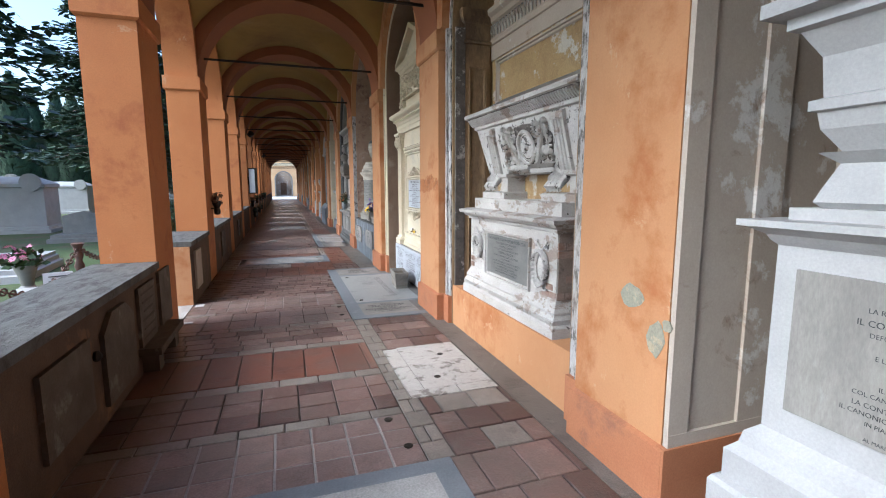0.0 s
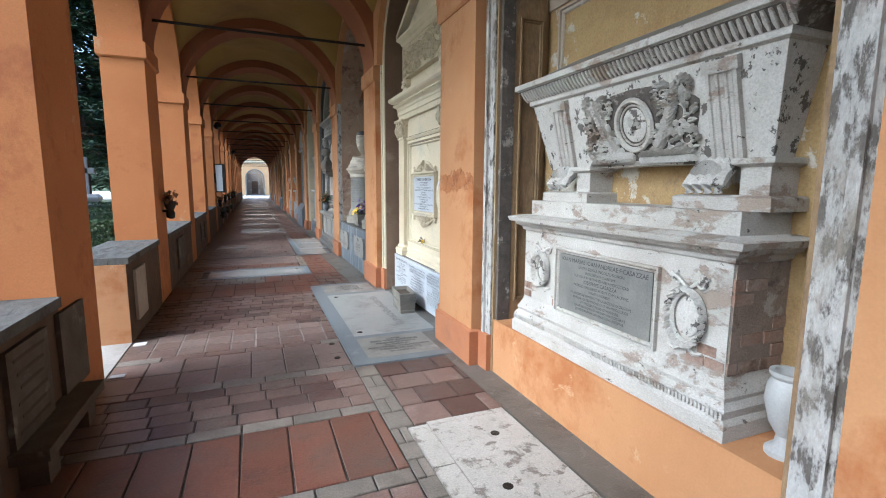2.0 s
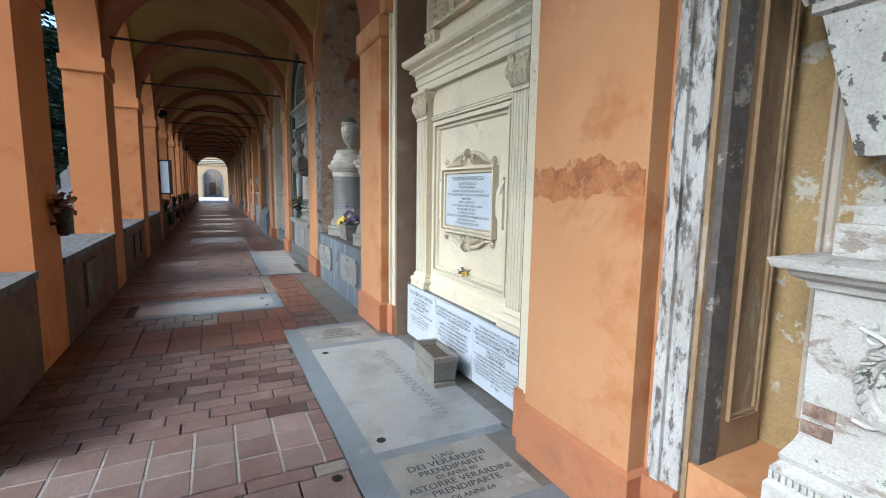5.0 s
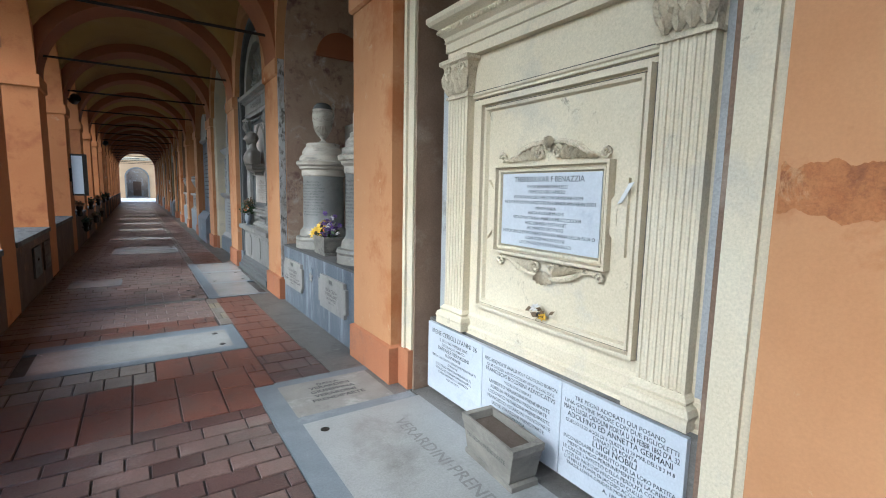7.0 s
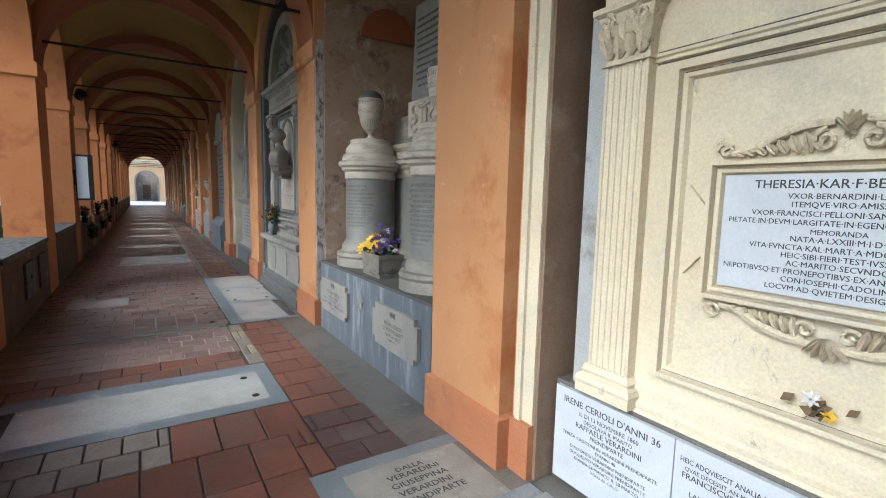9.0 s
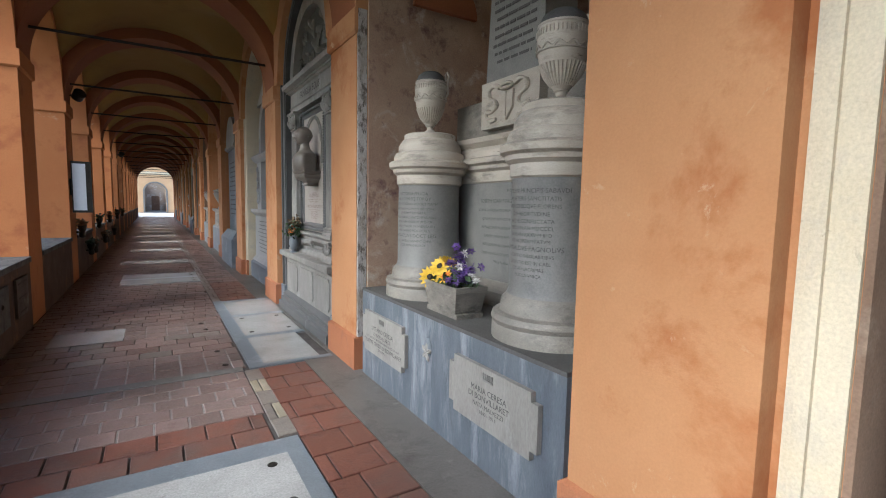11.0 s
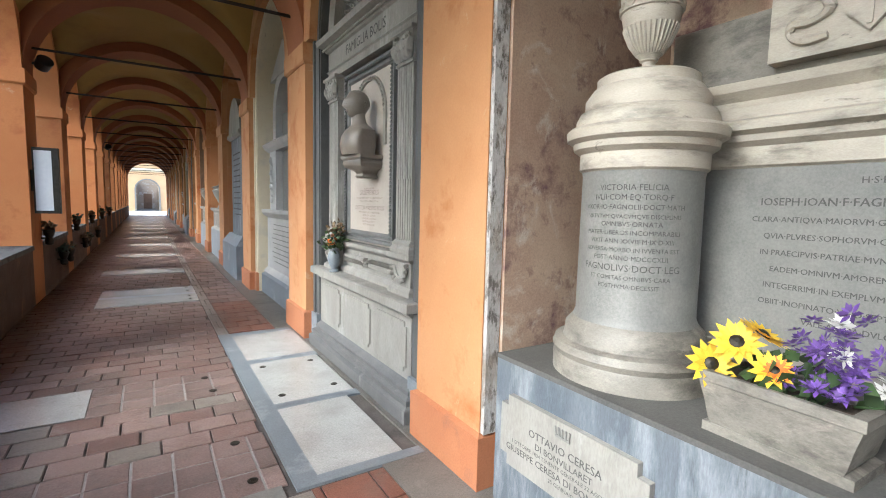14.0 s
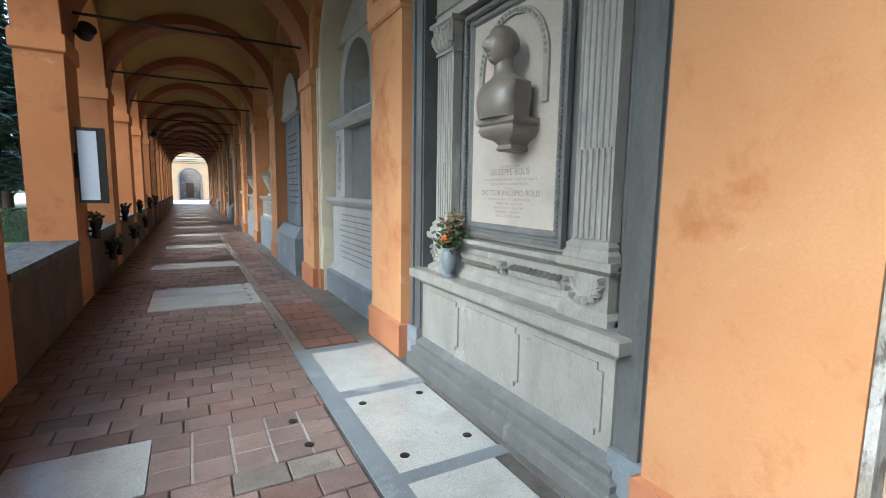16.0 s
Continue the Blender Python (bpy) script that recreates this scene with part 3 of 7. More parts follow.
# ---- ornament helpers ----
def spiral(cx, cz, r, turns, start, way=1, y=0.0, n=26):
    out = []
    for i in range(n + 1):
        k = i / n
        a = start + way * k * turns * 2 * math.pi
        out.append((cx + r * (1 - 0.86 * k) * math.cos(a), y, cz + r * (1 - 0.86 * k) * math.sin(a)))
    return out


def leaf(bm, x, y, z, length, width, ang, lift=0.012):
    """A raised, ribbed leaf on a wall face, pointing along ang in the x-z plane."""
    c, s = math.cos(ang), math.sin(ang)
    prof = [(0, 0.25), (0.25, 0.85), (0.5, 1.0), (0.75, 0.72), (1.0, 0.08)]
    rows = []
    for k, w in prof:
        wob = 1.0 + 0.18 * math.sin(k * 9)
        row = []
        for j, h in ((-1, 0.15), (-0.5, 0.75), (0, 0.45), (0.5, 0.75), (1, 0.15)):
            u, v = k * length, j * w * width / 2 * wob
            row.append(bm.verts.new((x + u * c - v * s, y - lift * h * (1 + 0.9 * math.sin(k * 3.0)), z + u * s + v * c)))
        rows.append(row)
    for a, b in zip(rows, rows[1:]):
        for j in range(4):
            bm.faces.new((a[j], a[j + 1], b[j + 1], b[j]))


def ring(bm, cx, y, cz, rx, rz, thick, n=28, seg=6):
    pts = [(cx + rx * math.cos(2 * math.pi * i / n), y, cz + rz * math.sin(2 * math.pi * i / n)) for i in range(n)]
    vs = []
    for i, p in enumerate(pts):
        a = 2 * math.pi * i / n
        vs.append([bm.verts.new((p[0] + thick * math.cos(b) * math.cos(a), p[1] + thick * math.sin(b), p[2] + thick * math.cos(b) * math.sin(a))) for b in (2 * math.pi * k / seg for k in range(seg))])
    for i in range(n):
        for k in range(seg):
            bm.faces.new((vs[i][k], vs[(i + 1) % n][k], vs[(i + 1) % n][(k + 1) % seg], vs[i][(k + 1) % seg]))


def disc(bm, cx, y, cz, rx, rz, depth=0.01, n=28):
    loft(bm, [[(cx + k * rx * math.cos(2 * math.pi * i / n), y - d, cz + k * rz * math.sin(2 * math.pi * i / n)) for i in range(n)] for k, d in ((1, 0), (0.97, depth * 0.6), (0.8, depth))])


def fluted(x0, x1, yf, yb, z0, z1, n=6, depth=0.012):
    """A pilaster shaft with n round-bottomed flutes on its front."""
    w = (x1 - x0) / (n + 0.5)
    sect = [(x0, yb), (x0, yf)]
    for k in range(n):
        a = x0 + w * (0.25 + k) + w * 0.14
        b = a + w * 0.72
        sect += [(a, yf)] + [((a + b) / 2 - (b - a) / 2 * math.cos(t), yf + depth * math.sin(t)) for t in (0.7, 1.57, 2.44)] + [(b, yf)]
    sect += [(x1, yf), (x1, yb)]
    return loft(bmesh.new(), [[(u, v, z) for u, v in sect] for z in (z0, z1)])


def moulding(x0, x1, z0, z1, yf, wide, depth):
    """A picture-frame moulding standing proud of a face."""
    bm = bmesh.new()
    prof = ((0.0, 0.0), (0.0, depth), (wide * 0.3, depth), (wide * 0.36, depth * 0.25), (wide * 0.55, depth * 0.25), (wide * 0.6, depth * 0.7), (wide * 0.85, depth * 0.6), (wide, 0.0))
    rings = []
    for off, d in prof:
        rings.append([(x0 + off, yf - d, z0 + off), (x1 - off, yf - d, z0 + off), (x1 - off, yf - d, z1 - off), (x0 + off, yf - d, z1 - off)])
    vs = [[bm.verts.new(p) for p in r] for r in rings]
    for a, b in zip(vs, vs[1:]):
        for i in range(4):
            bm.faces.new((a[i], a[(i + 1) % 4], b[(i + 1) % 4], b[i]))
    return bm


def beads(x0, x1, y, z, n, r):
    bm = bmesh.new()
    for k in range(n):
        x = x0 + (x1 - x0) * (k + 0.5) / n
        lathe(bm, [(r * 0.3, -r), (r * 0.95, -r * 0.4), (r * 0.95, r * 0.4), (r * 0.3, r)], (x, y, z), 6)
    return bm


def lettering(lines, parent, mat, y, justify="CENTER", name="lettering", x=0.0):
    """Carved writing on a face that looks to -y: rows of (text, z of the baseline, letter height, width limit)."""
    bm = bmesh.new()
    for text, z, size, wide in lines:
        cu = bpy.data.curves.new("text", "FONT")
        cu.body, cu.size, cu.align_x, cu.resolution_u, cu.offset = text, size * 1.38, justify, 2, 0.0
        ob = bpy.data.objects.new("text", cu)
        scene.collection.objects.link(ob)
        me = bpy.data.meshes.new_from_object(ob.evaluated_get(bpy.context.evaluated_depsgraph_get()))
        bpy.data.objects.remove(ob)
        span = max((abs(v.co.x) for v in me.vertices), default=0.0)
        k = min(1.0, wide / 2 / span) if span and justify == "CENTER" else 1.0
        me.transform(Matrix.Translation((x - size * 0.02, y, z)) @ Matrix.Rotation(radians(90), 4, "X") @ Matrix.Diagonal((k, 1, 1, 1)))
        bm.from_mesh(me)
        me.transform(Matrix.Translation((size * 0.04, -0.0003, size * 0.015)))
        bm.from_mesh(me)
        bpy.data.meshes.remove(me)
        bpy.data.curves.remove(cu)
    return part(name, bm, mat, parent)


def bars(x0, x1, z0, z1, rows, y, parent, mat, h=0.011, seed=1, name="worn_letter_line"):
    """Unreadable writing: a bar broken into words for each line."""
    rnd = random.Random(seed)
    for k in range(rows):
        z = z1 - (z1 - z0) * k / max(1, rows - 1)
        bm = bmesh.new()
        x, e = x0 + rnd.random() * 0.12 * (x1 - x0), x1 - rnd.random() * 0.12 * (x1 - x0)
        while x < e:
            w = min(e - x, h * rnd.uniform(1.6, 6.0))
            box(bm, x, x + w, y - 0.0015, y + 0.002, z - h / 2, z + h / 2)
            x += w + h * 0.7
        part(name, bm, mat, parent)


def urn(name, m, h, r, mat, label, handles=False):
    """A slim urn: foot, tapering body with reeded and waved bands, dark domed lid and a scroll handle."""
    t = thing(name, m, label, "urn")
    prof = [(r * 0.55, 0), (r * 0.55, h * 0.03), (r * 0.34, h * 0.055), (r * 0.2, h * 0.09), (r * 0.22, h * 0.13), (r * 0.30, h * 0.14), (r * 0.30, h * 0.155), (r * 0.60, h * 0.25), (r * 0.86, h * 0.40), (r * 0.97, h * 0.54), (r, h * 0.66), (r * 0.98, h * 0.76), (r * 0.95, h * 0.80), (r * 0.99, h * 0.805), (r * 0.99, h * 0.825), (r * 0.9, h * 0.83)]
    part("body", lathe(bmesh.new(), prof, seg=32), mat, t, smooth=True)
    part("lid", lathe(bmesh.new(), [(r * 0.93, h * 0.828), (r * 0.92, h * 0.85), (r * 0.80, h * 0.92), (r * 0.52, h * 0.975), (r * 0.1, h)], seg=28), DARKSTONE, t, "dark domed lid", smooth=True)
    bm = bmesh.new()
    for k in range(34):
        a = 2 * math.pi * k / 34
        tube(bm, [(math.cos(a) * r * q, math.sin(a) * r * q, h * z) for q, z in ((0.42, 0.19), (0.66, 0.28), (0.87, 0.41))], [r * 0.025, r * 0.045, r * 0.05], 4)
    tagged(part("reeding", bm, mat, t, smooth=True), kind="stuff")
    bm = bmesh.new()
    for k in range(40):
        a = 2 * math.pi * k / 40
        tube(bm, [(math.cos(a) * r * 0.99, math.sin(a) * r * 0.99, h * z) for z in (0.70, 0.765)], r * 0.04, 4)
    tagged(part("fluted_band", bm, mat, t, smooth=True), kind="stuff")
    bm = bmesh.new()
    tube(bm, [(r * 1.0 * math.cos(a), r * 1.0 * math.sin(a), h * (0.575 + 0.022 * math.sin(12 * a))) for a in (2 * math.pi * k / 96 for k in range(97))], r * 0.045, 5)
    part("wave_band", bm, mat, t, smooth=True)
    part("band", lathe(bmesh.new(), [(r * 0.985, h * 0.53), (r * 1.03, h * 0.535), (r * 1.03, h * 0.545), (r * 0.985, h * 0.55)], seg=32), mat, t, smooth=True)
    if handles:
        part("handle", tube(bmesh.new(), [(r * 0.97, 0, h * 0.60), (r * 1.10, 0, h * 0.66), (r * 1.06, 0, h * 0.80), (r * 1.14, 0, h * 0.93), (r * 1.02, 0, h * 1.0), (r * 0.92, 0, h * 0.95), (r * 0.98, 0, h * 0.86)], r * 0.07, 6), mat, t, smooth=True)
    return t


def capital(x0, x1, yf, yb, z0, z1, mat, parent):
    """A leafy pilaster capital: flared bell, two rows of leaves, corner scrolls and abacus."""
    h, w = z1 - z0, x1 - x0
    bm = bmesh.new()
    stepped(bm, x0, x1, yf, yb, [(0.012, z0), (0.012, z0 + 0.02), (0.0, z0 + 0.025), (0.005, z0 + h * 0.5), (0.03, z0 + h * 0.86)])
    cap = part("capital", bm, mat, parent)
    bm = bmesh.new()
    for row, (zz, n, ln) in enumerate(((0.10, 4, 0.42), (0.36, 3, 0.42))):
        for k in range(n):
            u = x0 + w * (k + 0.5) / n
            leaf(bm, u, yf - 0.004 - 0.004 * row, z0 + h * zz, h * ln, w / n * 1.05, math.pi / 2 + random.uniform(-0.1, 0.1), 0.03)
    for sx, cx in ((-1, x0 + w * 0.12), (1, x1 - w * 0.12)):
        tube(bm, spiral(cx, z0 + h * 0.74, w * 0.17, 1.4, math.pi / 2, sx, yf - 0.035, 16), 0.011, 5)
        leaf(bm, cx, yf - 0.01, z0 + h * 0.2, h * 0.5, w * 0.3, math.pi / 2 - sx * 0.25, 0.035)
    part("leaves", bm, mat, cap, smooth=True)
    part("abacus", stepped(bmesh.new(), x0, x1, yf, yb, [(0.035, z0 + h * 0.86), (0.05, z0 + h * 0.9), (0.05, z1)]), mat, cap)


def flowers(parent, name, mat, spots, size, petals=10, heart=None):
    """Open blooms, each a ring of petals round a heart; spots are rows of (x, y, z, tilt, turn)."""
    for x, y, z, tilt, turn in spots:
        bm = bmesh.new()
        m = Matrix.Translation((x, y, z)) @ Matrix.Rotation(turn, 4, "Z") @ Matrix.Rotation(tilt, 4, "X")
        for layer, (k, up) in enumerate(((1.0, 0.10), (0.72, 0.35))):
            for i in range(petals):
                a = 2 * math.pi * (i + 0.5 * layer) / petals
                p = [(0.12, 0, 0), (0.55, -0.2, up * 0.6), (1.0, 0, up), (0.55, 0.2, up * 0.6)]
                vs = []
                for u, v, w in p:
                    q = Vector((u * math.cos(a) - v * math.sin(a), u * math.sin(a) + v * math.cos(a), w)) * size * k
                    vs.append(bm.verts.new(m @ q))
                bm.faces.new(vs)
        b = part(name, bm, mat, parent)
        if heart:
            bm = bmesh.new()
            lathe(bm, [(size * 0.28, 0.0), (size * 0.26, size * 0.12), (size * 0.1, size * 0.2)], seg=10)
            bm.transform(m)
            part("heart", bm, heart, b)


def foliage(bm, rnd, c, spread, n, size):
    for _ in range(n):
        p = Vector((rnd.gauss(0, 1) * spread[0], rnd.gauss(0, 1) * spread[1], rnd.gauss(0, 1) * spread[2])) + Vector(c)
        d = Vector((rnd.uniform(-1, 1), rnd.uniform(-1, 1), rnd.uniform(-0.3, 1))).normalized()
        e = d.orthogonal().normalized() * size * rnd.uniform(0.3, 0.5)
        ln = size * rnd.uniform(0.7, 1.4)
        face(bm, [p, p + d * ln * 0.5 + e, p + d * ln, p + d * ln * 0.5 - e])


# ---- niche at the start: white marble tomb ----
def white_tomb():
    t = thing("white_marble_tomb", pose(1.765, 0.79, 0, 0, 0, -90), "white marble tomb with inscribed slab and raised sarcophagus", "tomb")
    w = 0.45
    part("base", stepped(bmesh.new(), -w, w, 0, 0.7, [(0.12, 0), (0.12, 0.28), (0.11, 0.30), (0.085, 0.31), (0.085, 0.43), (0.05, 0.47), (0.04, 0.52), (0.0, 0.56)]), MARBLE, t, bevel=0.004)
    part("body", boxed(-w, w, 0, 0.7, 0.56, 1.29), MARBLE, t, bevel=0.005)
    part("cornice", stepped(bmesh.new(), -w, w, 0, 0.7, [(0.0, 1.28), (0.02, 1.30), (0.03, 1.32), (0.075, 1.345), (0.10, 1.35), (0.10, 1.375)]), MARBLE, t)
    part("top_slab", stepped(bmesh.new(), -w, w, 0.04, 0.7, [(0.0, 1.375), (0.0, 1.42)]), MARBLE, t, "veined marble slab")
    slab = part("inscription_slab", boxed(-w + 0.085, w - 0.085, -0.014, 0.0, 0.665, 1.2), GREYLIGHT, t, "pale grey inscribed slab", bevel=0.004)
    rows = [("ASPETTANO QUI", 1.135, 0.017, 0.44), ("LA RISURREZIONE BEATA", 1.098, 0.017, 0.48), ("IL CONTE GIAN CARLO", 1.055, 0.022, 0.51), ("DEFUNTO IL GIORNO XI", 1.02, 0.016, 0.51), ("IN ETA DI", 0.985, 0.016, 0.30), ("E LA FIGLIUOLA SUA", 0.95, 0.016, 0.48), ("CHE APPENA", 0.915, 0.016, 0.33), ("RAPITA DA", 0.885, 0.016, 0.33), ("IL XXX GIUGNO", 0.855, 0.016, 0.41), ("COL CANDIDO SPIRITO LO AV", 0.825, 0.016, 0.51), ("LA CONTESSA CESARINA DE", 0.79, 0.017, 0.55), ("IL CANONICO VITTORIO AMEDEO", 0.76, 0.017, 0.55), ("IN PIANTO MA CON FE", 0.73, 0.015, 0.48), ("P.P.", 0.706, 0.013, 0.11), ("AL MARITO ALLA FIGLIUOLA", 0.678, 0.012, 0.44)]
    lettering(rows, slab, INK, -0.016)
    for u in (-0.27, 0.27):
        bm = bmesh.new()
        stepped(bm, u - 0.12, u + 0.12, 0.12, 0.5, [(0.0, 1.42), (0.02, 1.44), (0.0, 1.50), (-0.03, 1.58), (0.02, 1.62)])
        part("paw_foot", bm, MARBLE, t, bevel=0.02)
    bowl = []
    for p, z in ((-0.16, 1.56), (-0.06, 1.62), (-0.01, 1.70), (0.0, 1.76), (0.02, 1.765), (0.02, 1.80), (-0.01, 1.81), (0.0, 1.95), (0.05, 2.04), (0.08, 2.05), (0.08, 2.09), (0.14, 2.10), (0.14, 2.15), (0.02, 2.2)):
        bowl.append((p, z))
    part("sarcophagus", stepped(bmesh.new(), -0.40, 0.40, 0.06, 0.7, bowl), MARBLE, t, bevel=0.006)
    part("lid", stepped(bmesh.new(), -0.38, 0.38, 0.1, 0.7, [(0.0, 2.2), (0.0, 2.3), (-0.2, 2.45)]), MARBLE, t)


white_tomb()
bm = bmesh.new()
for a, b, z0, z1 in ((1.624, 1.74, 0.36, 2.95), (2.05, 2.22, 0.36, 2.95)):
    box(bm, a, b, 1.558, 1.586, z0, z1)
box(bm, 1.624, 2.22, 1.556, 1.586, 0.30, 0.36)
tagged(part("jamb_panel_frame", bm, GREYPLASTER, bevel=0.006), "raised chipped plaster frame on the niche jamb", "moulding", kind="structure")
tagged(part("jamb_panel", boxed(1.74, 2.05, 1.574, 1.59, 0.36, 2.95), GREYPLASTER), "stained grey beige plaster panel on the niche jamb", "panel", kind="structure")
tagged(part("jamb_plinth", boxed(1.592, 2.6, 1.545, 1.60, 0.0, 0.30), ORANGE_DARK), "orange plinth along the niche jamb", "plinth", kind="structure")


# ---- first niche: weathered stucco tomb ----
def stucco_tomb():
    t = thing("stucco_tomb", pose(1.80, 3.575, 0, 0, 0, -90), "weathered white stucco tomb with exposed bricks and raised sarcophagus", "tomb")
    w, yb = 0.79, 0.74
    part("base", stepped(bmesh.new(), -w, w, 0, 0.40, [(0.06, 0.43), (0.06, 0.50), (0.055, 0.51), (0.045, 0.525), (0.05, 0.56), (0.03, 0.59), (0.035, 0.61), (0.01, 0.66), (0.0, 0.69)]), WORNWHITE, t, bevel=0.003)
    bm = bmesh.new()
    n = 84
    for k in range(n):
        u = -w - 0.05 + (2 * w + 0.1) * (k + 0.5) / n
        if k == 19:
            part("egg_moulding", bm, WORNWHITE, t)
            bm = bmesh.new()
        if not 18 < k < 30:
            box(bm, u - 0.006, u + 0.006, -0.058, -0.045, 0.525, 0.553)
    part("egg_moulding", bm, WORNWHITE, t)
    part("body", boxed(-w, w, 0, 0.40, 0.69, 1.18), WORNWHITE, t, bevel=0.004)
    # bricks laid bare on the flank and the lower corner
    rnd = random.Random(4)
    flank = part("brick_core", boxed(w - 0.001, w + 0.006, 0.012, 0.40, 0.69, 1.17), ROSERENDER, t, "flaking rose grey render over bricks")
    for r in range(8):
        y = -0.002 + (0.0 if r % 2 else -0.06)
        while y < 0.40:
            a, b = max(y, 0.004), min(y + 0.13, 0.40)
            if b - a > 0.02 and rnd.random() < (0.75 if r < 2 else 0.22):
                z = 0.695 + r * 0.06
                part("brick", boxed(w, w + rnd.uniform(0.007, 0.016), a, b - 0.008, z, z + 0.05), BRICK, flank)
            y += 0.135
    for u, z in ((0.74, 0.70), (0.645, 0.70), (0.70, 0.755), (-0.742, 0.70), (-0.74, 0.76), (0.1, 0.695), (-0.4, 0.70)):
        part("bare_brick", boxed(u - 0.045, u + 0.045, -0.003, 0.01, z, z + 0.045), BRICK, flank)
    part("cornice", stepped(bmesh.new(), -w, w, 0, 0.5, [(0.0, 1.175), (0.015, 1.18), (0.02, 1.20), (0.05, 1.215), (0.06, 1.235), (0.09, 1.24), (0.10, 1.27), (0.03, 1.285)]), WORNWHITE, t)
    part("upper_plinth", boxed(-w + 0.02, w - 0.01, 0.03, 0.62, 1.28, 1.385), WORNWHITE, t, bevel=0.005)
    # inscription
    slab = part("inscription_slab", boxed(-0.36, 0.39, -0.012, 0.002, 0.715, 1.065), GREYSTONE, t, "grey inscribed stone slab")
    part("frame", moulding(-0.40, 0.43, 0.68, 1.10, 0.0, 0.035, 0.025), WORNWHITE, slab)
    rows = [("IOAN·MARIAE·IOAN·ANDREAE·F·CASAZZAE", 1.025, 0.026, 0.70), ("DOMO·GENVA·INCOLAE·BONON", 0.995, 0.018, 0.52), ("INTEGRITATE·CLARISSIMI", 0.968, 0.016, 0.5), ("V·A·LXXX·M·III·D·VII·ID·APR·A·MDCCCXXIII", 0.942, 0.017, 0.66), ("IOSEPHVS·CASAZZA", 0.912, 0.022, 0.40), ("PATRVO·CARISSIMO·POSVIT·CVM·LACRIMIS", 0.885, 0.017, 0.64), ("INLATI·CINERIBVS", 0.86, 0.016, 0.32), ("FRANCISCAE·BENEDICTI·F·CASAZZAE·VXORIS·EIVS", 0.834, 0.016, 0.68), ("ANNOR·XXXIIII·PRID·ID·OCT·AN·MDCCCXXIII", 0.81, 0.016, 0.64), ("ET·TERESIAE·FILIAE·QVADRIMAE", 0.787, 0.016, 0.48), ("QVAE·DIE·SEQVENTI·MATREM·ANTECESSERAT", 0.764, 0.015, 0.64), ("HAVETE·ANIMAE·OPTIMAE·CANDIDISSIMAE", 0.742, 0.015, 0.6)]
    lettering(rows, slab, INK, -0.0135, x=0.015)
    for u, z, k in ((-0.56, 0.93, 0.82), (0.595, 0.90, 1.0)):
        bm = bmesh.new()
        ring(bm, u, -0.012, z, 0.085 * k, 0.12 * k, 0.016)
        for i in range(22):
            a = 2 * math.pi * i / 22
            leaf(bm, u + 0.085 * k * math.cos(a), -0.022, z + 0.12 * k * math.sin(a), 0.04, 0.028, a + 1.2, 0.02)
        for s in (-1, 1):
            tube(bm, spiral(u + s * 0.06, z + 0.165 * k, 0.035, 1.1, math.pi / 2, -s, -0.01, 12), 0.008, 5)
            tube(bm, [(u, -0.012, z + 0.13 * k), (u + s * 0.05, -0.014, z + 0.17 * k), (u + s * 0.10, -0.010, z + 0.19 * k)], 0.009, 5)
            tube(bm, [(u, -0.012, z - 0.13 * k), (u + s * 0.05, -0.014, z - 0.16 * k), (u + s * 0.09, -0.010, z - 0.15 * k)], 0.009, 5)
        disc(bm, u, 0.0, z, 0.062 * k, 0.095 * k, 0.012)
        part("laurel_wreath", bm, STUCCODARK, t, smooth=True)
    # lion paws and blocks carrying the sarcophagus
    for u, s in ((-0.60, 1), (0.52, 1)):
        bm = bmesh.new()
        stepped(bm, u - 0.14, u + 0.30, 0.13, 0.5, [(0.02, 1.385), (0.02, 1.44), (0.0, 1.45)])
        ped = part("foot_block", bm, WORNWHITE, t)
        bm = bmesh.new()
        for k in range(4):
            x = u - 0.075 + 0.05 * k
            tube(bm, [(x, 0.12, 1.46), (x, 0.11, 1.49), (x, 0.145, 1.53), (x * 0.9 + u * 0.1, 0.20, 1.58), (u, 0.24, 1.61)], [0.022, 0.03, 0.03, 0.035, 0.045], 7)
        for k in range(9):
            leaf(bm, u - 0.08 + 0.02 * k, 0.15, 1.53, 0.08, 0.03, math.pi / 2 + (k - 4) * 0.15, 0.03)
        part("lion_paw", bm, STUCCODARK, ped, smooth=True)
        part("pier", stepped(bmesh.new(), u + 0.14, u + 0.27, 0.17, 0.5, [(0.0, 1.45), (0.0, 1.57), (0.03, 1.585), (0.03, 1.61)]), WORNWHITE, ped)
    # sarcophagus, flaring upwards and leaning out
    u0 = -0.03

    def sarc_y(z):
        return 0.22 - 0.115 * (z - 1.60) / 0.46

    def sarc_w(z):
        return 0.79 + 0.09 * (z - 1.60) / 0.46

    rings = [[(u0 - sarc_w(z), sarc_y(z), z), (u0 + sarc_w(z), sarc_y(z), z), (u0 + sarc_w(z), 0.74, z), (u0 - sarc_w(z), 0.74, z)] for z in (1.60, 2.06)]
    part("chest", loft(bmesh.new(), rings), STUCCODARK, t)
    bm = bmesh.new()
    yc = 0.105
    stepped(bm, u0 - 0.88, u0 + 0.88, yc, 0.74, [(0.0, 2.05), (0.02, 2.06), (0.02, 2.085), (0.045, 2.13), (0.085, 2.165), (0.10, 2.17), (0.10, 2.205), (0.07, 2.215)])
    part("chest_cornice", bm, WORNWHITE, t)
    bm = bmesh.new()
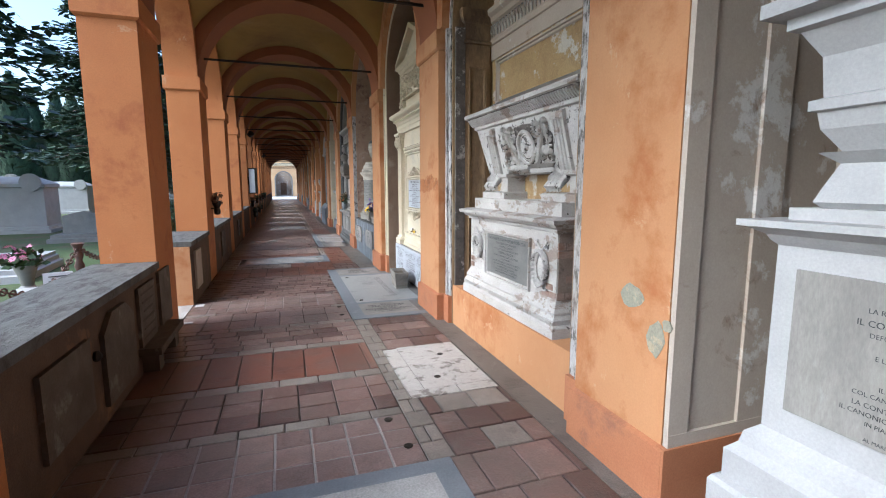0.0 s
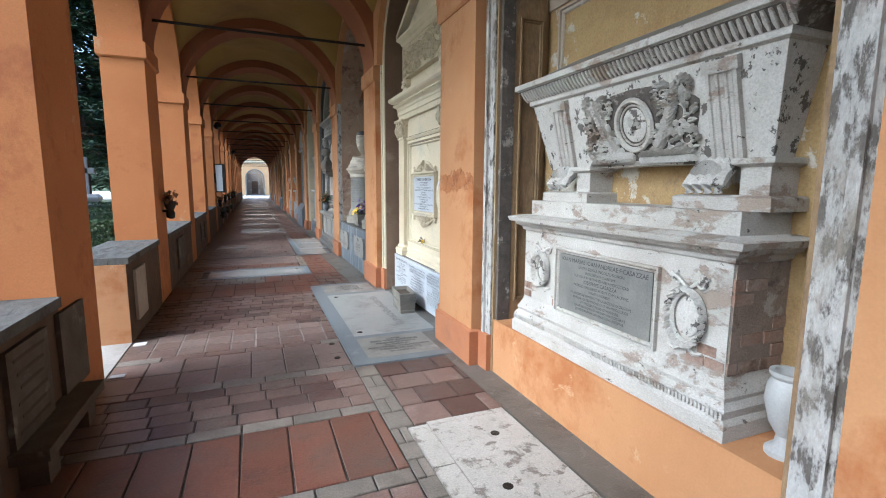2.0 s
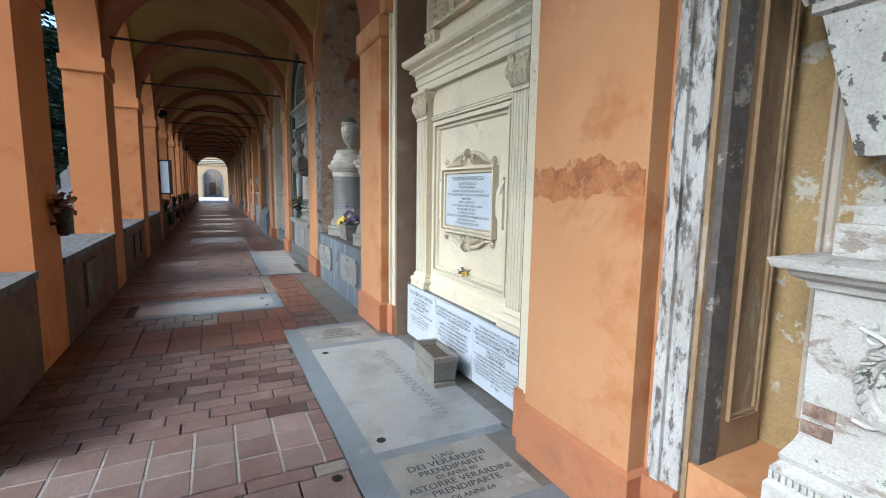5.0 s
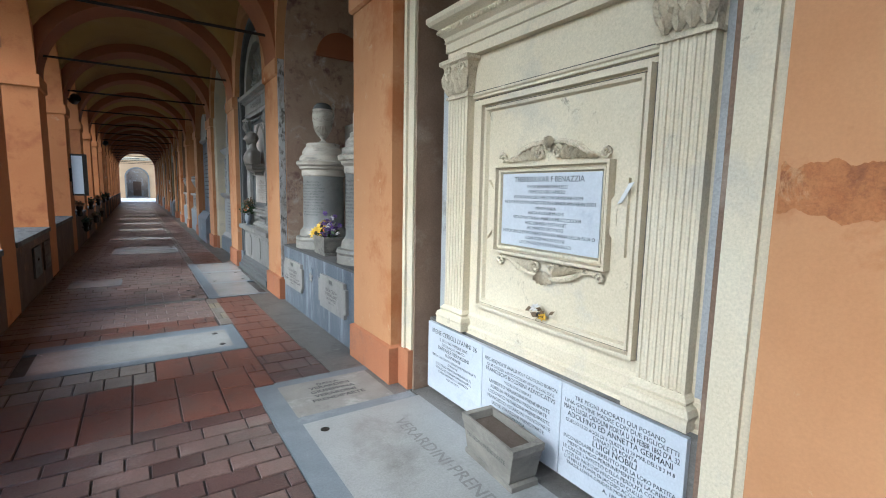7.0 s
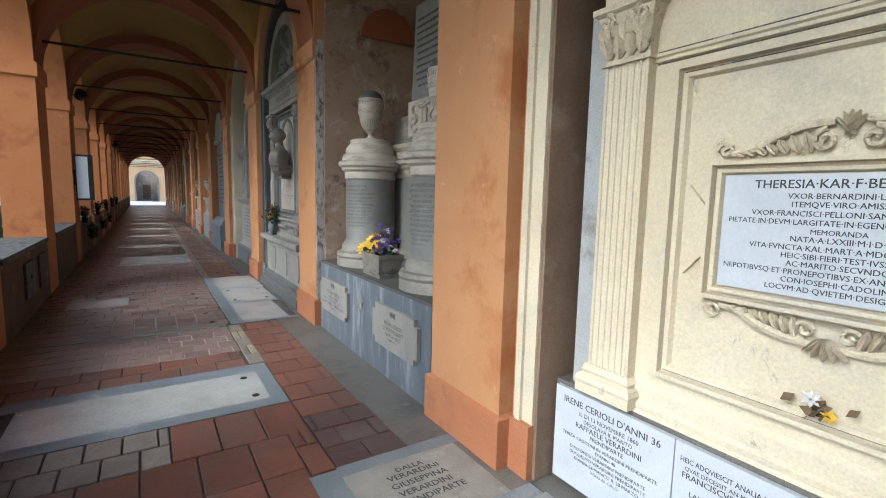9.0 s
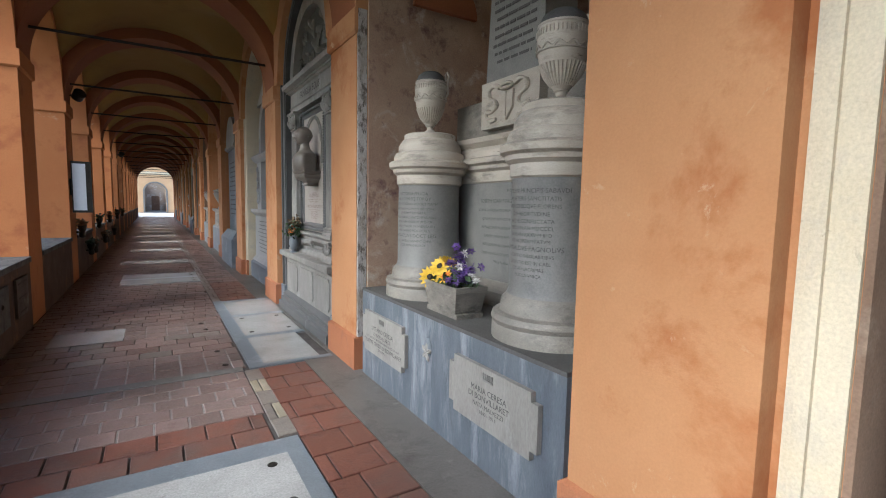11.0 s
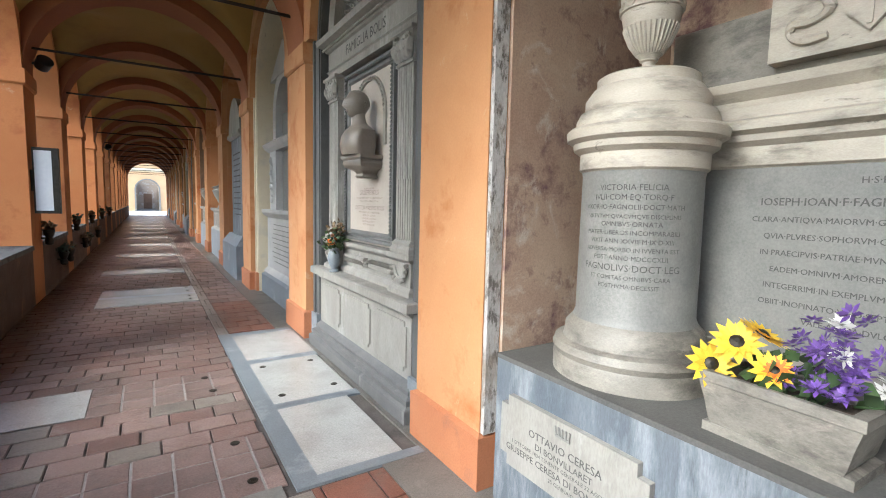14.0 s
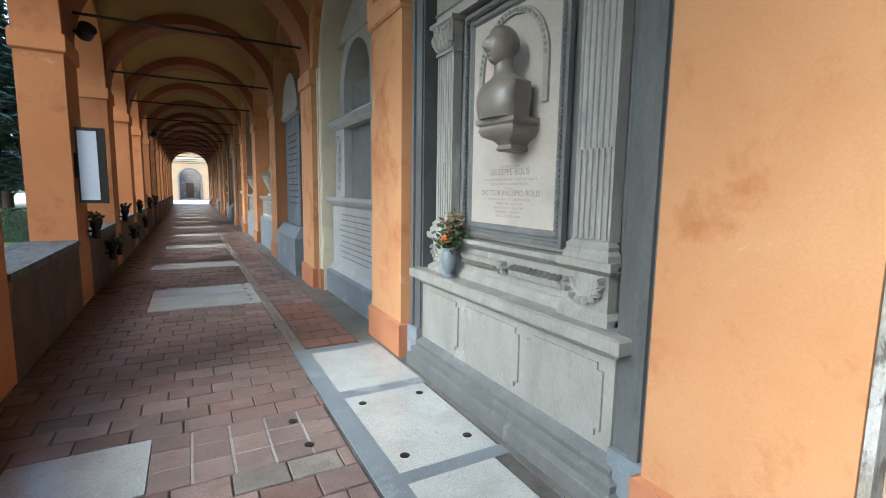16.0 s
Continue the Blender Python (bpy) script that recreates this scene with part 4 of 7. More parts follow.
    for k in range(58):
        x = u0 - 0.93 + 1.86 * (k + 0.5) / 58
        tube(bm, [(x, yc - 0.022, 2.09), (x, yc - 0.05, 2.118), (x, yc - 0.082, 2.155)], [0.008, 0.012, 0.008], 5)
    part("gadroon_moulding", bm, WORNWHITE, t, smooth=True)
    # dark backing puts the shade between the gadroons into colour
    part("gadroon_ground", stepped(bmesh.new(), u0 - 0.88, u0 + 0.88, yc, 0.7, [(0.024, 2.089), (0.050, 2.13), (0.086, 2.161)]), CRUST_SHADE, t, "grime-blackened ground between the gadroons")
    part("lid", loft(bmesh.new(), [[(u0 - 0.93, yc - 0.05, 2.215), (u0 + 0.93, yc - 0.05, 2.215), (u0 + 0.93, 0.74, 2.215), (u0 - 0.93, 0.74, 2.215)], [(u0 - 0.62, 0.45, 2.42), (u0 + 0.62, 0.45, 2.42), (u0 + 0.62, 0.74, 2.42), (u0 - 0.62, 0.74, 2.42)]]), GREYSTONE, t, "dusty dark sloping lid")
    tilt = math.atan2(0.115, 0.46)
    lean = Matrix.Translation((0, sarc_y(1.6), 1.60)) @ Matrix.Rotation(tilt, 4, "X")

    def leaned(bm, name, mat, smooth=True):
        bm.transform(lean)
        return part(name, bm, mat, t, smooth=smooth)

    for a in (-0.67, 0.50):
        b = fluted(a, a + 0.15, -0.028, 0.02, 0.0, 0.40, 3, 0.014)
        box(b, a - 0.012, a + 0.162, -0.035, 0.02, 0.40, 0.455)
        leaned(b, "fluted_strip", WORNWHITE, False)
    # carved foliage with the round medallion
    bm = bmesh.new()
    cx, cz = 0.03, 0.23
    ring(bm, cx, -0.014, cz, 0.125, 0.135, 0.016)
    ring(bm, cx, -0.008, cz, 0.098, 0.108, 0.006)
    leaned(bm, "medallion_frame", WORNWHITE)
    bm = bmesh.new()
    disc(bm, cx, 0.0, cz, 0.085, 0.095, 0.012)
    leaf(bm, cx - 0.012, -0.008, cz - 0.05, 0.10, 0.07, math.pi / 2 + 0.15, 0.025)
    leaf(bm, cx + 0.022, -0.008, cz - 0.02, 0.05, 0.05, math.pi / 2 - 0.5, 0.02)
    leaned(bm, "medallion_relief", STUCCODARK)
    bm = bmesh.new()
    outl = [(cx + 0.40 * (abs(math.cos(a)) ** 0.5) * (1 if math.cos(a) > 0 else -1) * (1 + 0.05 * math.sin(7 * a)), 0.215 + 0.195 * (abs(math.sin(a)) ** 0.6) * (1 if math.sin(a) > 0 else -1) * (1 + 0.06 * math.sin(9 * a))) for a in (2 * math.pi * k / 48 for k in range(48))]
    loft(bm, [[(u, d, v) for u, v in outl] for d in (0.004, -0.003)])
    leaned(bm, "relief_ground", CRUST_SHADE, False)
    bm = bmesh.new()
    rnd = random.Random(8)
    for s in (-1, 1):
        for px, pz, r, st in ((0.19, 0.12, 0.075, 0.4), (0.29, 0.27, 0.085, 1.4), (0.21, 0.36, 0.05, 2.4), (0.335, 0.13, 0.055, 0.2), (0.34, 0.385, 0.04, 2.0)):
            tube(bm, spiral(cx + s * px, pz, r, 1.35, st if s > 0 else math.pi - st, s, -0.010, 20), [0.0095 - 0.0003 * i for i in range(21)], 5)
            for q, nl, ls in ((0.92, 15, 0.62), (0.55, 9, 0.45)):
                for k in range(nl):
                    a = 2 * math.pi * k / nl + rnd.uniform(-0.15, 0.15)
                    leaf(bm, cx + s * px + q * r * math.cos(a), -0.006, pz + q * r * math.sin(a), r * ls, r * 0.36, a + s * 0.75, 0.017)
        tube(bm, [(cx + s * u, -0.008, v) for u, v in ((0.02, 0.055), (0.10, 0.06), (0.17, 0.10), (0.22, 0.18), (0.24, 0.28), (0.30, 0.36))], [0.012, 0.011, 0.010, 0.009, 0.007, 0.005], 6)
        for k in range(14):
            q = 0.02 + 0.025 * k
            for up in (-1, 1):
                leaf(bm, cx + s * q, -0.006, 0.052, 0.05, 0.03, up * 0.8 if s > 0 else math.pi - up * 0.8, 0.02)
        for k in range(16):
            f = k / 15
            u, v = 0.15 + 0.14 * f, 0.09 + 0.27 * f ** 1.3
            for up in (-1, 1):
                leaf(bm, cx + s * u, -0.006, v, 0.05, 0.028, (1.1 + up * 0.7) if s > 0 else math.pi - (1.1 + up * 0.7), 0.018)
    leaned(bm, "carved_foliage", WORNWHITE)


stucco_tomb()
vase = thing("marble_vase", pose(1.90, 2.585, 0.43), "small white marble vase standing on the ledge beside the tomb", "vase")
part("body", lathe(bmesh.new(), [(0.065, 0), (0.065, 0.02), (0.035, 0.05), (0.03, 0.08), (0.06, 0.13), (0.082, 0.22), (0.075, 0.29), (0.06, 0.315), (0.072, 0.33), (0.072, 0.345), (0.055, 0.345), (0.05, 0.30)], seg=24), MARBLE, vase, smooth=True)
# framed pilaster panel on the niche jamb, dark strip beside it, entablature and yellow field on the rear wall
tagged(part("jamb_pilaster", boxed(1.842, 2.112, 4.652, 4.69, 0.43, 2.95), OCHREBROWN, bevel=0.004), "stained ochre plaster pilaster on the niche jamb", "pilaster", kind="structure")
tagged(part("jamb_panel", moulding(1.88, 2.075, 0.58, 2.72, 4.652, 0.03, 0.016), OCHREBROWN), "ochre plaster panel moulding on the niche jamb", "moulding", kind="structure")
tagged(part("jamb_strip", boxed(1.735, 1.838, 4.648, 4.69, 0.43, 3.1), CRUST_SHADE), "blackened plaster strip of the niche jamb", "trim", kind="structure")
field = moulding(-0.98, 0.98, 0.60, 2.775, 0.0, 0.05, 0.022)
field.transform(pose(2.148, 3.55, 0, 0, 0, -90))
tagged(part("field_moulding", field, GREYPLASTER), "pale plaster moulding round the yellow field of the niche", "moulding", kind="structure")
tagged(part("wall_band", boxed(2.138, 2.16, 2.46, 4.69, 2.80, 2.95), GREYPLASTER), "grey white plaster band above the yellow field", "wall", kind="structure")
bm = bmesh.new()
stepped(bm, -1.13, 1.13, 0.0, 0.05, [(0.0, 2.945), (0.02, 2.95), (0.02, 2.975), (0.03, 2.99), (0.01, 3.0), (0.01, 3.15), (0.035, 3.16), (0.05, 3.20), (0.085, 3.225), (0.09, 3.27), (0.02, 3.29)])
bm.transform(pose(2.142, 3.575, 0, 0, 0, -90))
tagged(part("niche_entablature", bm, GREYPLASTER), "worn plaster entablature across the niche wall", "moulding", kind="structure")
bm = bmesh.new()
for k in range(34):
    u = -1.08 + 2.16 * (k + 0.5) / 34
    tube(bm, [(u - 0.012, -0.012, 3.02), (u, -0.028, 3.07), (u + 0.012, -0.03, 3.12), (u, -0.014, 3.14)], [0.008, 0.014, 0.013, 0.006], 5)
bm.transform(pose(2.142, 3.575, 0, 0, 0, -90))
tagged(part("leaf_frieze", bm, WORNWHITE, smooth=True), "row of worn stucco leaves along the niche entablature", "moulding", kind="structure")
tagged(part("jamb_capital", stepped(bmesh.new(), 1.842, 2.112, 4.652, 4.69, [(0.0, 2.945), (0.02, 2.95), (0.02, 2.975), (0.0, 2.99), (0.006, 3.14), (0.03, 3.16), (0.06, 3.22), (0.065, 3.27), (0.0, 3.29)]), OCHREBROWN), "stained plaster capital of the jamb pilaster", "capital", kind="structure")


# ---- second niche: cream stucco monument ----
def cream_monument():
    t = thing("cream_wall_monument", pose(1.895, 6.81, 0, 0, 0, -90), "cream stucco wall monument with fluted pilasters and marble tablet", "monument")
    yb = 0.22
    part("panel_wall", boxed(-0.97, 0.97, 0.0, yb, 0.50, 2.36), CREAM, t)
    part("base_course", stepped(bmesh.new(), -0.93, 0.93, -0.02, yb, [(0.025, 0.50), (0.025, 0.545), (0.012, 0.56), (0.016, 0.585), (0.0, 0.60), (0.0, 0.66), (-0.018, 0.68)]), CREAM, t)
    part("panel_frame", moulding(-0.54, 0.62, 0.745, 2.035, 0.0, 0.06, 0.04), CREAM, t)
    for a, b in ((-0.87, -0.65), (0.66, 0.88)):
        pl = part("pilaster", fluted(a, b, -0.055, 0.02, 0.685, 2.10, 6, 0.012), CREAM, t)
        part("pilaster_base", stepped(bmesh.new(), a, b, -0.055, 0.02, [(0.04, 0.555), (0.04, 0.60), (0.045, 0.615), (0.035, 0.64), (0.015, 0.65), (0.022, 0.665), (0.0, 0.69)]), CREAM, pl, bevel=0.003)
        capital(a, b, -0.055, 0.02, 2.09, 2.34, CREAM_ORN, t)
    for a, b in ((-1.0, -0.885), (0.895, 1.0)):
        part("side_strip", boxed(a, b, -0.006, 0.1, 0.52, 2.36), PALEBLUE, t, "pale blue grey painted strip")
    part("architrave", stepped(bmesh.new(), -0.90, 0.90, -0.045, yb, [(0.0, 2.34), (0.0, 2.40), (0.012, 2.405), (0.012, 2.46), (0.025, 2.47)]), CREAM, t)
    part("cornice", stepped(bmesh.new(), -0.90, 0.90, -0.05, yb, [(0.012, 2.47), (0.02, 2.50), (0.045, 2.52), (0.05, 2.555), (0.095, 2.58), (0.11, 2.60), (0.11, 2.63), (0.02, 2.66)]), CREAM, t)
    part("egg_moulding", beads(-0.96, 0.96, -0.10, 2.535, 66, 0.014), CREAM, t)
    part("attic_wall", boxed(-0.80, 0.80, 0.02, yb, 2.64, 3.32), CREAM, t)
    for u in (-0.66, 0.66):
        bm = bmesh.new()
        stepped(bm, u - 0.07, u + 0.07, -0.02, 0.02, [(0.0, 2.66), (0.015, 2.70), (0.01, 2.76), (0.03, 2.83)])
        for s in (-1, 1):
            tube(bm, spiral(u + s * 0.045, 2.76, 0.035, 1.3, math.pi / 2, s, -0.05, 12), 0.01, 5)
        part("console", bm, CREAM, t, smooth=True)
    part("frieze_panel", boxed(-0.70, 0.70, -0.02, 0.03, 2.84, 3.24), CREAM, t, bevel=0.004)
    part("frieze_frame", moulding(-0.70, 0.70, 2.84, 3.24, -0.02, 0.035, 0.03), CREAM, t)
    rnd = random.Random(3)
    bm = bmesh.new()
    for k in range(9):
        u = -0.58 + 0.145 * k
        tube(bm, spiral(u, 3.04 + 0.05 * (-1) ** k, 0.085, 1.3, k * 0.9, (-1) ** k, -0.035, 16), [0.017 - 0.0005 * i for i in range(17)], 5)
    for k in range(120):
        leaf(bm, rnd.uniform(-0.64, 0.64), -0.025, rnd.uniform(2.89, 3.17), 0.07, 0.045, rnd.uniform(0, 6.28), 0.03)
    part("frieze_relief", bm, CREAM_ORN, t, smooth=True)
    part("pediment_cornice", stepped(bmesh.new(), -0.72, 0.72, -0.02, yb, [(0.0, 3.24), (0.03, 3.27), (0.04, 3.30), (0.08, 3.33), (0.08, 3.36)]), CREAM, t)
    part("pediment", loft(bmesh.new(), [[(-0.80, d, 3.36), (0.80, d, 3.36), (0.0, d, 3.74)] for d in (0.0, yb)]), CREAM, t)
    bm = bmesh.new()
    for s in (-1, 1):
        strip(bm, [(s * 0.84, 3.36), (0.0, 3.76)], [(s * 0.84, 3.42), (0.0, 3.83)], -0.09, yb, lambda u, z, d: (u, d, z))
    part("raking_cornice", bm, CREAM, t)
    part("dentils", beads(-0.72, 0.72, -0.05, 3.29, 40, 0.014), CREAM, t)
    part("string_moulding", stepped(bmesh.new(), -0.645, 0.655, 0.0, 0.02, [(0.0, 2.068), (0.014, 2.072), (0.014, 2.085), (0.024, 2.092), (0.024, 2.104), (0.0, 2.11)]), CREAM, t)
    # dark lines for dirt and crease shade, painted into the moulding grooves
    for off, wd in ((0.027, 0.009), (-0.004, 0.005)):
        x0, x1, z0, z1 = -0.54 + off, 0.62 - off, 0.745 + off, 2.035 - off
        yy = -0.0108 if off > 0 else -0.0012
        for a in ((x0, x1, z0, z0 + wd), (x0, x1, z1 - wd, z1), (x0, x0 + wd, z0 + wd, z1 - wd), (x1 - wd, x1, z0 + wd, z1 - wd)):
            part("groove_dirt", boxed(a[0], a[1], yy, 0.003, a[2], a[3]), CRUST_SHADE, t, "dark dirt in the moulding groove")
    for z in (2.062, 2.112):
        part("groove_dirt", boxed(-0.645, 0.655, -0.0012, 0.003, z, z + 0.005), CRUST_SHADE, t, "dark dirt in the moulding groove")
    # tablet with ears, leaf crest and pendant
    tab = part("tablet_frame", moulding(-0.37, 0.45, 1.125, 1.645, -0.004, 0.05, 0.045), CREAM, t)
    part("tablet_back", boxed(-0.37, 0.45, -0.006, 0.01, 1.125, 1.645), CREAM, tab)
    slab = part("marble_tablet", boxed(-0.315, 0.395, -0.022, 0.0, 1.18, 1.592), PLAQUE, tab, "bluish white marble tablet", bevel=0.003)
    rows = [("THERESIA·KAR·F·BENAZZIA", 1.545, 0.030, 0.56), ("VXOR·BERNARDINI·LELLI", 1.510, 0.019, 0.36), ("ITEMQVE·VIRO·AMISSO", 1.482, 0.019, 0.34), ("VXOR·FRANCISCI·PELLONI·SAMBONI·COM·", 1.452, 0.019, 0.58), ("PIETATE·IN·DEVM·LARGITATE·IN·EGENOS·AMORE·IN·SVOS", 1.423, 0.019, 0.66), ("MEMORANDA", 1.394, 0.017, 0.2), ("NATA·A·LXXIII·M·I·D·II", 1.367, 0.019, 0.34), ("VITA·FVNCTA·KAL·MART·A·MDCCCXXXVI·", 1.338, 0.019, 0.56), ("HEIC·SIBI·FIERI·TEST·IVSSIT", 1.310, 0.019, 0.42), ("AC·MARITO·SECVNDO", 1.283, 0.019, 0.3), ("NEPOTIBVSQ·ET·PRONEPOTIBVS·EX·ANNA·LELLIA·FILIA·O", 1.255, 0.019, 0.67), ("CON·IOSEPHI·CADOLINI", 1.227, 0.019, 0.34), ("LOCVM·AD·QVIETEM·DESIGNATI", 1.199, 0.019, 0.42)]
    lettering(rows, slab, INK, -0.0235, x=0.04)
    for s, u in ((-1, -0.37), (1, 0.45)):
        bm = bmesh.new()
        pts = [(u + s * 0.0, 1.30), (u + s * 0.085, 1.20), (u + s * 0.085, 1.56), (u + s * 0.0, 1.46)]
        loft(bm, [[(x, d, z) for x, z in (pts if s > 0 else pts[::-1])] for d in (0.01, -0.02)])
        box(bm, u + s * 0.02 - 0.016, u + s * 0.02 + 0.016, -0.024, -0.018, 1.34, 1.42)
        part("tablet_ear", bm, CREAM, tab, bevel=0.005)
    for z0, sg in ((1.65, 1), (1.12, -1)):
        bm = bmesh.new()
        k = 1.0 if sg > 0 else 0.85
        for s in (-1, 1):
            tube(bm, [(0.04 + s * q, -0.018, z0 + sg * h * k) for q, h in ((0.34, 0.02), (0.27, 0.03), (0.20, 0.075), (0.12, 0.10), (0.04, 0.105))], [0.01, 0.014, 0.018, 0.016, 0.012], 6)
            tube(bm, spiral(0.04 + s * 0.365, z0 + sg * 0.035, 0.032, 1.4, math.pi, s * sg, -0.018, 14), 0.009, 5)
            tube(bm, spiral(0.04 + s * 0.06, z0 + sg * 0.05 * k, 0.038, 1.4, math.pi / 2 * sg, -s * sg, -0.02, 14), 0.009, 5)
            for j in range(7):
                leaf(bm, 0.04 + s * (0.10 + 0.033 * j), -0.008, z0 + sg * 0.01, 0.075 - 0.008 * j, 0.03, sg * (math.pi / 2 - s * sg * (0.25 + 0.12 * j)), 0.022)
        for j in range(-2, 3):
            leaf(bm, 0.04 + j * 0.006, -0.012, z0 + sg * (0.06 if sg > 0 else 0.06), 0.075, 0.02, sg * (math.pi / 2) + j * 0.35, 0.026)
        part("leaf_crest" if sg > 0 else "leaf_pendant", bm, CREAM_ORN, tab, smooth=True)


cream_monument()
# pencil-like pale strip leaning at the tablet and a withered bloom in its ring
tagged(part("paper_strip", loft(bmesh.new(), [[(0.02, d, 0), (0.045, d, 0.01), (0.10, d, 0.10), (0.075, d, 0.095)] for d in (-0.004, 0.0)]), PAPER), "narrow white paper strip stuck beside the tablet", "paper").matrix_world = pose(1.868, 6.34, 1.44, 0, 0, -90)
bloom = thing("dried_rose", pose(1.86, 6.76, 0.83, 0, 0, -90), "small faded yellow rose in a metal ring on the wall", "flower")
part("ring", lathe(bmesh.new(), [(0.02, 0), (0.024, 0.012), (0.02, 0.024)], (0, 0, -0.02), 12), BRONZE, bloom)
flowers(bloom, "bloom", WHITEP, [(-0.02, -0.02, 0.03, 0.6, 0.3)], 0.035, 8)
flowers(bloom, "bloom", YELLOWP, [(0.03, -0.015, -0.01, 1.0, 0.9)], 0.028, 7)
bm = bmesh.new()
foliage(bm, random.Random(2), (0, -0.01, 0.0), (0.03, 0.008, 0.02), 12, 0.04)
part("leaves", bm, DRYP, bloom)

# the three marble plaques at its foot
ROWS_A = [("IRENE CERIOLI D'ANNI 36", 0.455, 0.034, 0.58), ("IL DI 13 NOVEMBRE 1860", 0.415, 0.022, 0.44), ("DESOLAVA IL MARITO", 0.385, 0.02, 0.34), ("RAFFAELE VERARDINI", 0.35, 0.028, 0.46), ("PRENDIPARTE", 0.318, 0.022, 0.3), ("TERESA CADOLINI IN VERARDINI PRENDIPARTE", 0.285, 0.018, 0.6), ("D'ANNI 48", 0.258, 0.018, 0.2), ("D'ALFONSO VERARDINI PRENDIPARTE", 0.230, 0.018, 0.54), ("GUGLIELMO VERARDINI PRENDIPARTE", 0.203, 0.018, 0.54), ("D'ANNI 54 MANCO IL 28 MARZO", 0.176, 0.018, 0.5), ("VOLO AL CIELO", 0.15, 0.016, 0.3)]
ROWS_B = [("HEIC ADQVIESCIT ANALIA IOS F CADOLINO BONON", 0.45, 0.022, 0.6), ("QVAE DECESSIT AN MDCCCXLVIII AETATIS SVAE XXVI", 0.418, 0.018, 0.56), ("FRANCISCVS BOLDRINI ADVOCATVS", 0.385, 0.026, 0.58), ("VXORI DVLCISSIMAE", 0.352, 0.018, 0.3), ("LAMBERTO VERARDINI PRENDIPARTE", 0.318, 0.022, 0.56), ("AURELIA VERARDINI PRENDIPARTE", 0.285, 0.022, 0.54), ("LODOVICO VERARDINI PRENDIPARTE", 0.252, 0.022, 0.56), ("FRANCESCO VERARDINI PRENDIPARTE", 0.219, 0.022, 0.56), ("ULISSE VERARDINI PRENDIPARTE", 0.186, 0.022, 0.52), ("QUERZOLA", 0.155, 0.02, 0.2)]
ROWS_C = [("TRE PEGNI ADORATI QUI POSANO", 0.465, 0.022, 0.5), ("UNA GIOVINE MADRE CON DUE FIGLIOLETTI", 0.435, 0.022, 0.6), ("MARIA LUIGIA CADOLINI MORTA LI 24 FEBBR 1862 D'A. 32", 0.402, 0.026, 0.61), ("ADOLFINO ED ANNETTA GERMANI", 0.368, 0.028, 0.56), ("QUELLO LI 23 AGOS DI 9 QUESTA LI 28 MAR DELL'8 2 M 8", 0.338, 0.018, 0.58), ("ORNATI DI BONTA", 0.312, 0.02, 0.3), ("LUIGI NOBILI", 0.278, 0.03, 0.3), ("INCONSOLABILE DERELITTO PER LA LORO PARTITA", 0.248, 0.02, 0.6), ("MEMORANDO PERENNEMENTE IN LACRIME", 0.22, 0.02, 0.54), ("LE GRAZIE L'AFFETTO DELLA PERDUTA CONSORTE", 0.192, 0.02, 0.6), ("E VEZZI ED INGEGNO PRECOCE DI QUELLE CREATURINE", 0.165, 0.018, 0.61), ("CUI NELLE POMPE DI JACOBO ACCIARLI TUTELO DI", 0.14, 0.018, 0.6), ("TRASSE LENTA CRUDELE MORBO AD BOLOGNA", 0.115, 0.018, 0.56), ("A. 1865", 0.08, 0.022, 0.14)]
for k, rows in enumerate((ROWS_A, ROWS_B, ROWS_C)):
    y0 = 7.86 - 0.657 * k
    t = thing("marble_plaque", pose(1.845, y0 - 0.327, 0, 0, 0, -90), "bluish white marble plaque with black lettering at the wall foot", "plaque", "plaques under the cream monument")
    slab = part("slab", boxed(-0.326, 0.326, -0.022, 0.006, 0.025, 0.525), PLAQUE, t, bevel=0.003)
    lettering(rows, slab, INK, -0.0235)
tagged(part("plaque_backing", boxed(1.849, 2.12, 5.80, 7.89, 0.0, 0.546), CEMENT), "dark cement block behind the plaques", "plinth", kind="structure")


def planter(m, w, d, h, mat, label, rim=0.02):
    t = thing("stone_planter", m, label, "planter")
    part("foot", stepped(bmesh.new(), -w * 0.46, w * 0.46, -d * 0.42, d * 0.42, [(0.0, 0), (0.0, 0.03), (-0.02, 0.035)]), mat, t)
    rings = []
    for k, z in ((0.80, 0.03), (0.84, 0.05), (0.90, h * 0.55), (0.97, h * 0.82), (1.0, h * 0.84), (1.0, h), (0.84, h), (0.80, h - 0.05)):
        q = d * (k + 0.08 * (1 - k))
        rings.append([(-w / 2 * k, -q / 2, z), (w / 2 * k, -q / 2, z), (w / 2 * k, q / 2, z), (-w / 2 * k, q / 2, z)])
    part("trough", loft(bmesh.new(), rings), mat, t, bevel=0.003)
    part("soil", boxed(-w * 0.39, w * 0.39, -d * 0.36, d * 0.36, h - 0.06, h - 0.035), BARK, t)
    return t


pl = planter(pose(1.62, 6.775, 0, 0, 0, -94), 0.47, 0.20, 0.235, TRAVERTINE, "small weathered stone trough planter on the floor by the plaques")
lettering([("VERARDINI·PRENDIPARTE", 0.135, 0.022, 0.36)], pl, INK_SOFT, -0.102)


